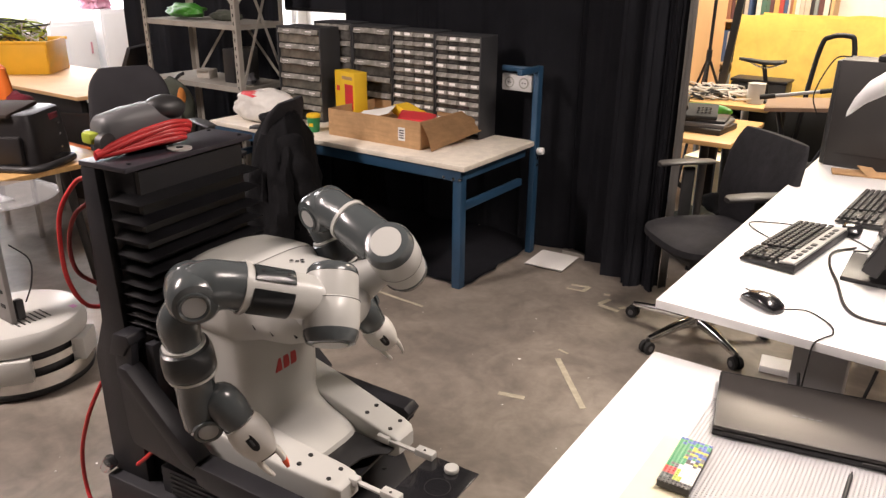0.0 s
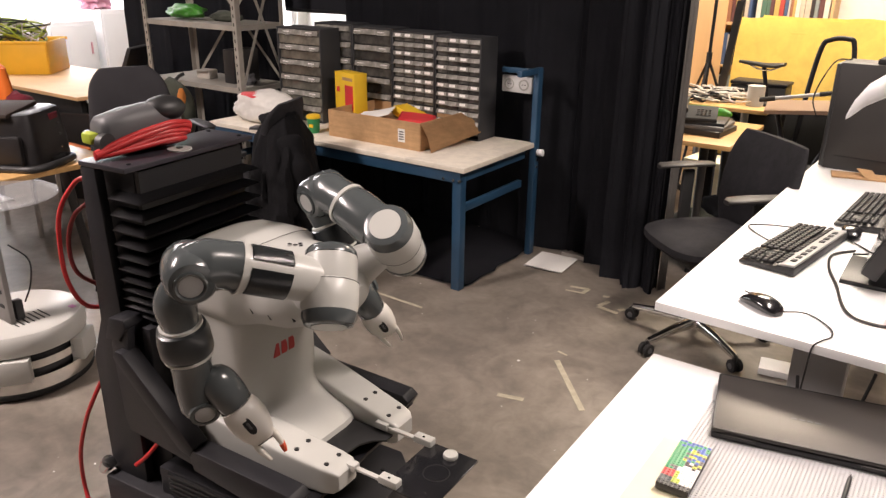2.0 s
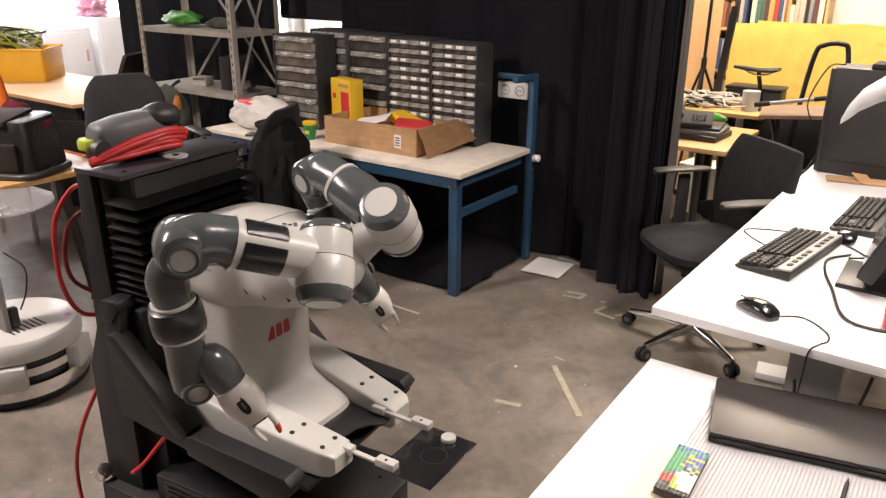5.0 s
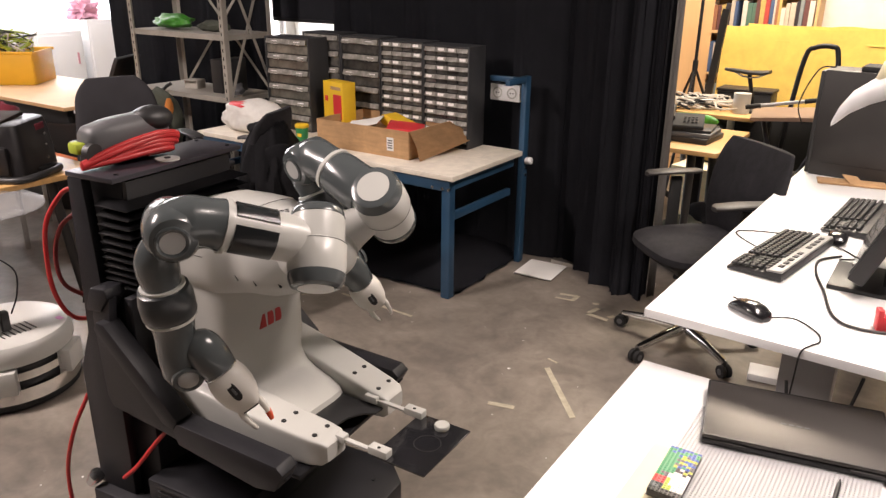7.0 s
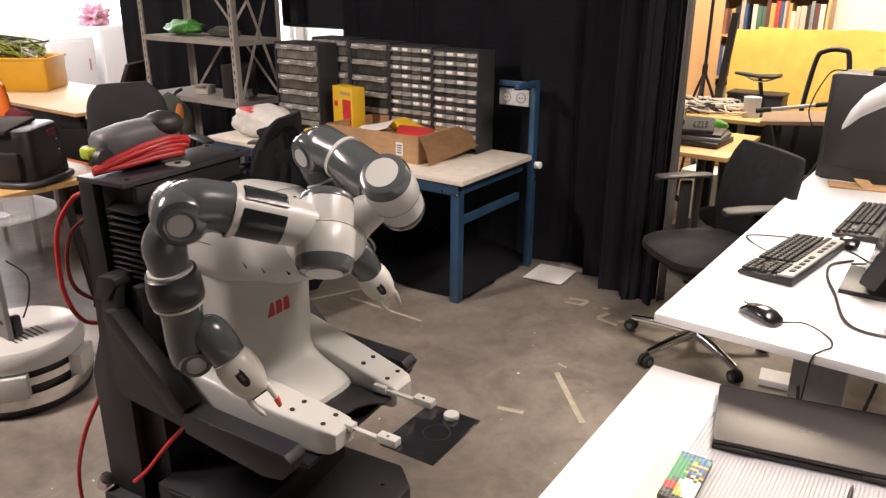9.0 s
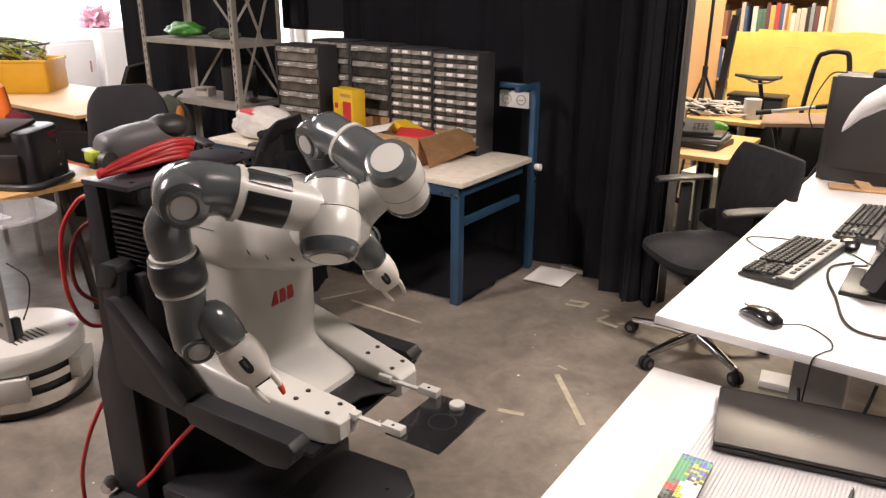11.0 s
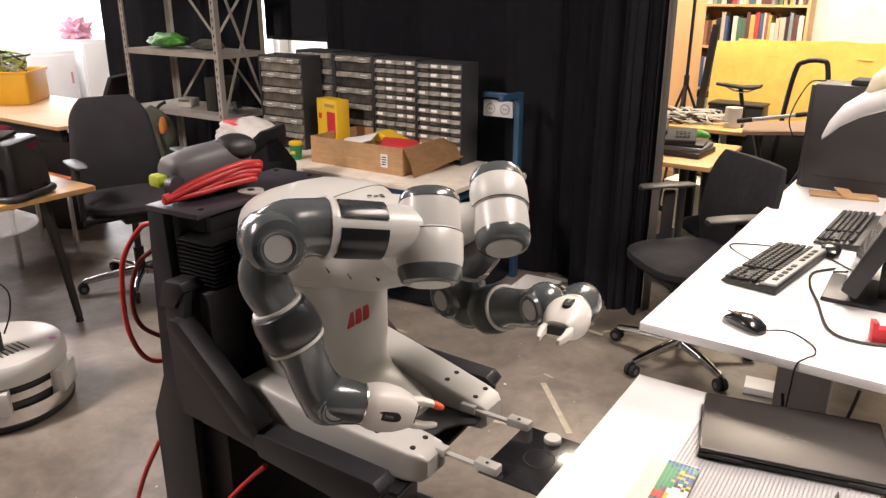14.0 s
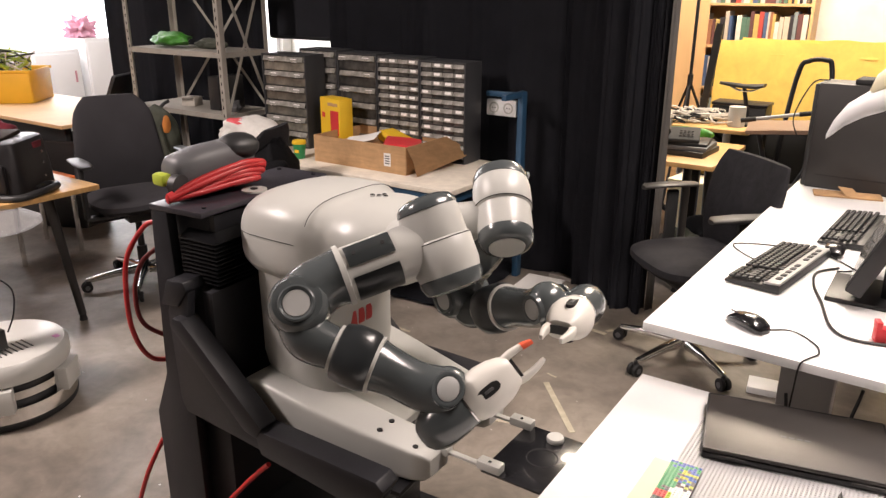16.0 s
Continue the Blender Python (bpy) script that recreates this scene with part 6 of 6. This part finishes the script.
        part("elbow_hub", lathe(bmesh.new(), [(0.03, -0.058), (0.046, -0.055), (0.054, -0.045), (0.0575, -0.02), (0.058, 0.0), (0.0575, 0.02), (0.054, 0.045), (0.046, 0.055), (0.03, 0.058)], (-0.006, 0, -0.004), (0, 1, 0), 36), dk, e, "rounded dark grey joint hub")
        for q in (-1, 1):
            part("elbow_cup", lathe(bmesh.new(), [(0.036, 0), (0.0345, q * 0.008), (0.031, q * 0.0095), (0.0265, q * 0.0075), (0.0255, q * 0.001)], (-0.002, q * 0.053, -0.002), (0, 1, 0), 32), dk, e)
            part("elbow_disc", lathe(bmesh.new(), [(0.001, 0), (0.0252, 0), (0.0252, q * 0.0058), (0.0242, q * 0.0068), (0.001, q * 0.007)], (-0.002, q * 0.053, -0.002), (0, 1, 0), 32), M["disc"], e, "pale grey cover disc")
        parts["elbow"] = e
        # forearm: collar, ring, faceted dark body, ring, tapering tube to the wrist
        bm = bmesh.new()
        tube(bm, spline([(0, -0.03, -0.012), (0, -0.012, 0.006), (0, -0.002, 0.028), (0, 0, 0.052), (0, 0, 0.08)], 5), 0.04, 32, radii=[0.036 + 0.004 * math.sin(k / 20 * math.pi) for k in range(21)])
        f = part("forearm", bm, dk, r, "dark grey forearm with pale rings")
        part("arm_ring", lathe(bmesh.new(), [(0.03, 0), (0.0415, 0.001), (0.0415, 0.007), (0.03, 0.008)], (0, 0, 0.08), seg=32), rg, f, "pale joint ring")
        bm = bmesh.new()
        loft(bm, [[(x, y, z) for x, y in oval(0, 0, q, q, n, 32)] for z, q, n in ((0.086, 0.04, 2), (0.09, 0.0465, 2.3), (0.115, 0.051, 3.0), (0.145, 0.051, 2.8), (0.155, 0.0485, 2.3), (0.16, 0.046, 2))])
        part("forearm_shell", bm, M["dark_cover"], f, "dark grey faceted forearm shell")
        part("arm_ring", lathe(bmesh.new(), [(0.03, 0), (0.0485, 0.001), (0.0485, 0.007), (0.03, 0.008)], (0, 0, 0.158), seg=32), rg, f, "pale joint ring")
        bm = bmesh.new()
        line = spline([(0, 0, 0.164), (0, 0.002, 0.2), (0.0, 0.006, 0.25), (0, 0.002, 0.3)], 5)
        tube(bm, line, 0.04, 28, radii=[0.044 - 0.006 * math.sin(k / (len(line) - 1) * math.pi) for k in range(len(line))])
        ball(bm, (0, 0, 0.302), 0.044, (0.95, 1, 1), 28, 16)
        part("forearm_tube", bm, dk, f, "dark grey forearm tube", sharp=60)
        part("cover_screw", cyl(bmesh.new(), (0, -0.04, 0.15), (0, -0.0505, 0.15), 0.004, seg=12), M["hole"], f)
        for s in (-1, 1):
            part("wrist_cup", lathe(bmesh.new(), [(0.031, 0), (0.029, s * 0.008), (0.026, s * 0.0095), (0.0215, s * 0.0085), (0.0205, s * 0.002)], (s * 0.036, 0, 0.302), (1, 0, 0), 28), dk, f)
            part("wrist_disc", lathe(bmesh.new(), [(0.001, 0), (0.02, 0), (0.02, s * 0.006), (0.0185, s * 0.007), (0.001, s * 0.0073)], (s * 0.0385, 0, 0.302), (1, 0, 0), 24), M["disc"], f, "pale grey cover disc")
        parts["forearm"] = f
        # wrist: dark boot that turns the line towards the hand
        bm = bmesh.new()
        lathe(bm, [(0.006, -0.054), (0.02, -0.0515), (0.032, -0.043), (0.0395, -0.03), (0.0435, -0.015), (0.0445, 0.0), (0.044, 0.02), (0.0415, 0.04), (0.0385, 0.052)], seg=32)
        parts["link"] = part("wrist_link", cyl(bmesh.new(), (0, 0, 0.006), (0, 0, 0.05), 0.028, 0.032, 28), dk, r, "dark grey wrist joint housing", sharp=60)
        parts["wrist"] = part("wrist", bm, dk, r, "dark grey wrist boot", sharp=60)
        part("arm_ring", lathe(bmesh.new(), [(0.03, 0), (0.0405, 0.001), (0.0405, 0.004), (0.03, 0.005)], (0, 0, 0.05), seg=28), M["steel"], parts["wrist"], "bright joint ring")
        # hand: white tapered body, slot, two fingers
        bm = bmesh.new()
        loft(bm, [[(x, y, z) for x, y in oval(0, 0, a, b, n, 32)] for z, a, b, n in (
            (0.052, 0.035, 0.034, 2.1), (0.056, 0.041, 0.039, 2.2), (0.075, 0.0465, 0.043, 2.4), (0.1, 0.0475, 0.0415, 2.6), (0.125, 0.0435, 0.035, 2.8), (0.145, 0.036, 0.0275, 3.0), (0.156, 0.0295, 0.022, 3.2), (0.16, 0.026, 0.019, 3.2))])
        h = part("hand", bm, M["hand"], r, "white moulded gripper hand")
        for s in (-1, 1):
            bm = bmesh.new()
            prism(bm, [(x, z) for x, z in oval(0.004, 0.1, 0.0105, 0.024, 2.6, 20)], "y", min(s * 0.0422, s * 0.03), max(s * 0.0422, s * 0.03))
            part("hand_slot", bm, M["hole"], h, "dark recessed slot")
            part("slot_knob", bmx(((0.004, s * 0.0422, 0.1), (0.006, 0.003, 0.018)), bevel=0.001), M["grey_plastic"], h)
        part("finger_rail", bmx(((0, 0, 0.164), (0.05, 0.018, 0.006)), bevel=0.001), M["black_plastic"], h)
        for s in (-1, 1):
            bm = bmesh.new()
            loft(bm, [[(s * xc + x, y, z) for x, y in oval(0, 0, a, b, 4, 16)] for z, xc, a, b in (
                (0.15, 0.024, 0.008, 0.011), (0.17, 0.027, 0.0075, 0.0105), (0.19, 0.026, 0.006, 0.009), (0.21, 0.022, 0.005, 0.0075), (0.216, 0.0205, 0.0035, 0.005))])
            part("finger", bm, M["hand"], h)
            if side < 0 and s > 0:
                bm = bmesh.new()
                loft(bm, [[(s * xc + x, y, z) for x, y in oval(0, 0, a, b, 4, 16)] for z, xc, a, b in (
                    (0.195, 0.0248, 0.0072, 0.0102), (0.208, 0.0225, 0.0064, 0.009), (0.217, 0.0205, 0.0045, 0.0062))])
                part("fingertip_pad", bm, M["orange"], h, "orange-red fingertip sleeve")
        parts["hand"] = h
        for name, k in (("forearm", (1.13, 1.13, 1)), ("hand", (0.97, 0.97, 1)), ("drum", (1.19, 1.19, 1.1))):
            for ob in (parts[name], *parts[name].children_recursive):
                ob.data.transform(Matrix.Diagonal((*k, 1)))
        return parts

    return r, arm(-1), arm(1)


# Arm joints over time in the robot's space: time, shoulder, elbow, wrist, fingertip, drum axis (dome end), finger spread
NEAR_ARM = [
    (0, (0.494, -0.13, 0.516), (0.325, -0.385, 0.586), (0.294, -0.359, 0.252), (0.435, -0.273, 0.111), (-0.355, 0.508, 0.78), (0.7, 0.7, 0.1)),
    (13.1, (0.494, -0.13, 0.516), (0.325, -0.385, 0.586), (0.294, -0.359, 0.252), (0.435, -0.273, 0.111), (-0.355, 0.508, 0.78), (0.7, 0.7, 0.1)),
    (13.7, (0.505, -0.13, 0.506), (0.331, -0.389, 0.546), (0.384, -0.352, 0.222), (0.51, -0.217, 0.144), (-0.34, 0.49, 0.8), (0.6, 0.3, 0.6)),
    (14.1, (0.501, -0.13, 0.511), (0.342, -0.400, 0.524), (0.433, -0.349, 0.215), (0.57, -0.21, 0.17), (-0.3, 0.42, 0.84), (0.1, 0.2, 1)),
    (14.5, (0.503, -0.13, 0.521), (0.347, -0.402, 0.504), (0.484, -0.345, 0.216), (0.622, -0.203, 0.188), (-0.25, 0.36, 0.9), (-0.1, 0.2, 1)),
    (15, (0.504, -0.13, 0.51), (0.358, -0.394, 0.465), (0.513, -0.296, 0.205), (0.681, -0.18, 0.237), (-0.3, 0.3, 0.9), (-0.5, 0.1, 0.9)),
    (15.5, (0.507, -0.13, 0.501), (0.352, -0.362, 0.413), (0.585, -0.292, 0.229), (0.711, -0.185, 0.292), (-0.42, 0.2, 0.89), (-0.7, -0.2, 0.6)),
    (16, (0.514, -0.13, 0.496), (0.357, -0.359, 0.387), (0.627, -0.267, 0.26), (0.722, -0.18, 0.303), (-0.47, 0.08, 0.88), (-0.8, -0.5, 0.25)),
]
FAR_ARM = [
    (0, (0.491, 0.13, 0.533), (0.21, 0.172, 0.602), (0.286, 0.221, 0.311), (0.335, 0.313, 0.14), (-0.163, 0.665, -0.7), (0.6, 0.7, 0.2)),
    (12.65, (0.491, 0.13, 0.533), (0.21, 0.172, 0.602), (0.286, 0.221, 0.311), (0.335, 0.313, 0.14), (-0.163, 0.665, -0.7), (0.6, 0.7, 0.2)),
    (12.8, (0.498, 0.13, 0.54), (0.218, 0.192, 0.596), (0.3, 0.25, 0.306), (0.384, 0.329, 0.14), (-0.163, 0.665, -0.7), (0.6, 0.6, 0.3)),
    (12.9, (0.501, 0.13, 0.533), (0.222, 0.207, 0.565), (0.325, 0.27, 0.29), (0.496, 0.331, 0.196), (-0.05, 0.68, -0.73), (0.6, 0.3, 0.6)),
    (13, (0.501, 0.13, 0.53), (0.232, 0.242, 0.524), (0.4, 0.24, 0.285), (0.575, 0.257, 0.224), (0.1, 0.7, -0.7), (0.7, 0.1, 0.6)),
    (13.1, (0.501, 0.13, 0.53), (0.256, 0.275, 0.48), (0.458, 0.26, 0.275), (0.585, 0.275, 0.258), (0.2, 0.7, -0.65), (0.4, 0.1, 0.9)),
    (13.2, (0.503, 0.13, 0.523), (0.325, 0.3, 0.36), (0.545, 0.205, 0.293), (0.705, 0.11, 0.32), (0.31, 0.55, -0.75), (0.2, 0.2, 1)),
    (13.3, (0.505, 0.13, 0.516), (0.362, 0.27, 0.298), (0.61, 0.165, 0.318), (0.745, 0.045, 0.338), (0.42, 0.35, -0.84), (0.6, 0.4, 0.6)),
    (13.5, (0.513, 0.13, 0.501), (0.387, 0.223, 0.255), (0.66, 0.13, 0.35), (0.757, 0.015, 0.348), (0.45, -0.35, -0.78), (0.85, 0.5, 0.1)),
    (13.75, (0.513, 0.13, 0.496), (0.38, 0.2, 0.245), (0.657, 0.1, 0.325), (0.74, -0.05, 0.315), (0.465, -0.55, -0.7), (0.83, 0.55, 0.0)),
    (14, (0.513, 0.13, 0.493), (0.375, 0.179, 0.24), (0.655, 0.086, 0.318), (0.74, -0.062, 0.323), (0.465, -0.6, -0.68), (0.83, 0.55, 0.0)),
    (16, (0.513, 0.13, 0.493), (0.375, 0.179, 0.24), (0.655, 0.086, 0.318), (0.74, -0.062, 0.323), (0.465, -0.6, -0.68), (0.83, 0.55, 0.0)),
]


def arm_at(keys, t):
    for a, b in zip(keys, keys[1:]):
        if t <= b[0]:
            k = (t - a[0]) / (b[0] - a[0])
            return [Vector(p) * (1 - k) + Vector(q) * k for p, q in zip(a[1:], b[1:])]
    return [Vector(p) for p in keys[-1][1:]]


# Step from the wrist joint to the hand's root, time by time
NEAR_STEP = [(0, (0.059, 0.033, 0.012)), (13.1, (0.059, 0.033, 0.012)), (14.5, (0.022, 0.02, -0.012)), (16, (0.026, 0.004, -0.03))]
FAR_STEP = [(0, (0.02, 0.0, -0.02)), (12.65, (0.02, 0.0, -0.02)), (13.1, (0.04, 0.02, 0.02)), (13.5, (0.06, 0.04, 0.0)), (16, (0.063, 0.042, -0.005))]


def arm_poses(keys, t, side):
    s, e, w0, tip, axis, spread = arm_at(keys, t)
    w = w0 + arm_at(NEAR_STEP if side < 0 else FAR_STEP, t)[0]
    up, fore = (e - s).normalized(), (w0 - e).normalized()
    # both arm lines run outside the elbow joint
    outer = e + (up * up.dot(fore) - fore).normalized() * 0.036
    lower = e + (up - fore * up.dot(fore)).normalized() * 0.04
    up, low = (outer - s).normalized(), (w0 - lower).normalized()
    normal = up.cross(fore).normalized()
    hand = (tip - w).normalized()
    root = Vector((0.36, side * 0.05, 0.43))
    palm = w - hand * (0.034 if side < 0 else 0.008)
    return {
        "drum": frame_of(s, axis, up),
        "neck": frame_of(s, root - s, (0, 0, 1)),
        "upper": frame_of(outer - up * 0.292, up, axis if axis.z > 0 else -axis),
        "elbow": frame_of(e, up, fore),
        "forearm": frame_of(w0 - low * 0.302, low, normal),
        "link": frame_of(w0, w - w0, normal),
        "wrist": frame_of(palm, hand, normal),
        "hand": frame_of(palm, hand, spread),
    }


platform, carriage, folds = make_platform()
robot, near_arm, far_arm = make_robot()
# ---- what rides on the lift platform ----
def rider(name, local, label, category):
    m = Matrix.Translation(HOME) @ TURN @ local
    ob = thing(name, m, label, category)
    riders.append((ob, m))
    return ob


pd = rider("control_pendant", pose(-0.215, -0.06, 1.1, 0, 0, -8), "grey handheld control pendant with a lime strap", "pendant")
bm = bmesh.new()
loft(bm, [[(x, y, z) for x, z in oval(0, h / 2 + z0, w, h / 2, 3, 28)] for y, w, h, z0 in ((-0.12, 0.03, 0.06, 0.03), (-0.105, 0.045, 0.09, 0.012), (-0.04, 0.05, 0.115, 0.0), (0.05, 0.05, 0.12, 0.0), (0.1, 0.04, 0.1, 0.01), (0.12, 0.02, 0.06, 0.02))])
part("pendant_body", bm, M["grey_plastic"], pd, "grey moulded body", sharp=60)
bm = bmesh.new()
ball(bm, (0.01, 0.075, 0.098), 0.06, (0.8, 1.0, 0.6))
part("grip", bm, M["black_plastic"], pd, "black rubber grip", sharp=60)
part("strap", bmx(((-0.006, -0.135, 0.05), (0.045, 0.03, 0.03)), bevel=0.008), M["lime"], pd, "lime green strap")
part("strap_clip", lathe(bmesh.new(), [(0.001, 0), (0.026, 0), (0.026, 0.02), (0.001, 0.022)], (0.03, -0.125, 0.04), (1, 0.2, 0), 18), M["black_plastic"], pd)
hs = rider("red_hose", pose(0, 0, 0), "bundled red hose lying on top and hanging down the column", "hose")
rnd = random.Random(8)
for k in range(5):
    dz, dx = 0.0095 * k, 0.010 * (k % 3)
    pts = [(-0.19 - 0.2 * dx, -0.222, 1.108 + dz * 0.3), (-0.155 - dx * 0.5, -0.13, 1.118 + dz * 0.8), (-0.135 - dx * 0.4, -0.055, 1.128 + dz), (-0.13, -0.01, 1.13 + dz * 1.1), (-0.14, 0.022 + 0.007 * k, 1.122 + dz * 0.9), (-0.158, 0.01, 1.115 + dz * 0.4), (-0.165, -0.04, 1.112 + dz * 0.2)]
    part("hose_loop", tube(bmesh.new(), spline([(x + rnd.uniform(-0.004, 0.004), y, z + rnd.uniform(-0.003, 0.003)) for x, y, z in pts], 8), 0.0078, 10), M["hose"], hs)
part("hose_line", tube(bmesh.new(), spline([(-0.25, -0.21, 1.05), (-0.29, -0.225, 1.03), (-0.32, -0.262, 0.95), (-0.315, -0.28, 0.82), (-0.3, -0.275, 0.74), (-0.285, -0.25, 0.69), (-0.27, -0.2, 0.67)], 8), 0.0062, 10), M["hose"], hs)
part("hose_line", tube(bmesh.new(), spline([(-0.27, -0.2, 0.98), (-0.3, -0.235, 0.94), (-0.32, -0.25, 0.86), (-0.31, -0.245, 0.78), (-0.27, -0.2, 0.73)], 8), 0.006, 10), plain("dark_red_hose", (0.2, 0.02, 0.02)), hs)
part("hose_line", tube(bmesh.new(), spline([(-0.33, -0.22, 0.42), (-0.38, -0.25, 0.3), (-0.43, -0.26, 0.15), (-0.4, -0.28, 0.02), (-0.25, -0.34, 0.012)], 8), 0.0062, 10), M["hose"], hs)
part("hose_line", tube(bmesh.new(), spline([(0.05, -0.215, 0.47), (0.0, -0.21, 0.42), (-0.08, -0.215, 0.33), (-0.15, -0.23, 0.24), (-0.2, -0.24, 0.19)], 8), 0.0065, 10), M["hose"], hs)
part("connector", lathe(bmesh.new(), [(0.012, 0), (0.018, 0.004), (0.018, 0.03), (0.022, 0.034), (0.022, 0.05), (0.012, 0.054)], (-0.34, -0.25, 0.13), (0.4, 0.0, 0.5), 14), M["steel"], hs, "steel hose connector")
# ---- what moves ----
def motions():
    times = sorted({t for t, _ in DRIVE} | {t for t, _ in LIFT} | {t for t, _ in SWING})
    def swing(t, d):
        c = HOME + Vector((d + 0.7, 0, 0))
        return Matrix.Translation(c) @ Matrix.Rotation(radians(level(SWING, t)), 4, "Z") @ Matrix.Translation(-c)

    along = [(t, level(DRIVE, t), level(LIFT, t)) for t in times]
    walk(platform, [(t, swing(t, d) @ Matrix.Translation(HOME + Vector((d, 0, 0))) @ TURN) for t, d, h in along])
    walk(carriage, [(t, pose(0, 0, h)) for t, d, h in along])
    n = len(folds)
    for k, fold in enumerate(folds):
        # the folds close up from below, evenly once the carriage is high
        def height(h):
            steep = 0.55 * (0.62 - h) / 0.29
            f = (k + 0.5) / n
            return h + 0.3 + (1.03 - h - 0.3) * (f * (1 - steep) + f * f * steep)
        walk(fold, [(t, pose(0, 0, height(h))) for t, d, h in along])
    walk(robot, [(t, swing(t, d) @ Matrix.Translation(HOME + Vector((d, 0, h)))) for t, d, h in along])
    for keys, arm, side in ((NEAR_ARM, near_arm, -1), (FAR_ARM, far_arm, 1)):
        steps = [0] + [keys[1][0] + 0.1 * k for k in range(60) if keys[1][0] + 0.1 * k < 16] + [16]
        poses = [(t, arm_poses(keys, t, side)) for t in steps]
        for name, ob in arm.items():
            walk(ob, [(t, p[name]) for t, p in poses])
    for ob, m in riders:
        walk(ob, [(t, swing(t, d) @ Matrix.Translation((d, 0, 0)) @ m) for t, d, h in along])


motions()
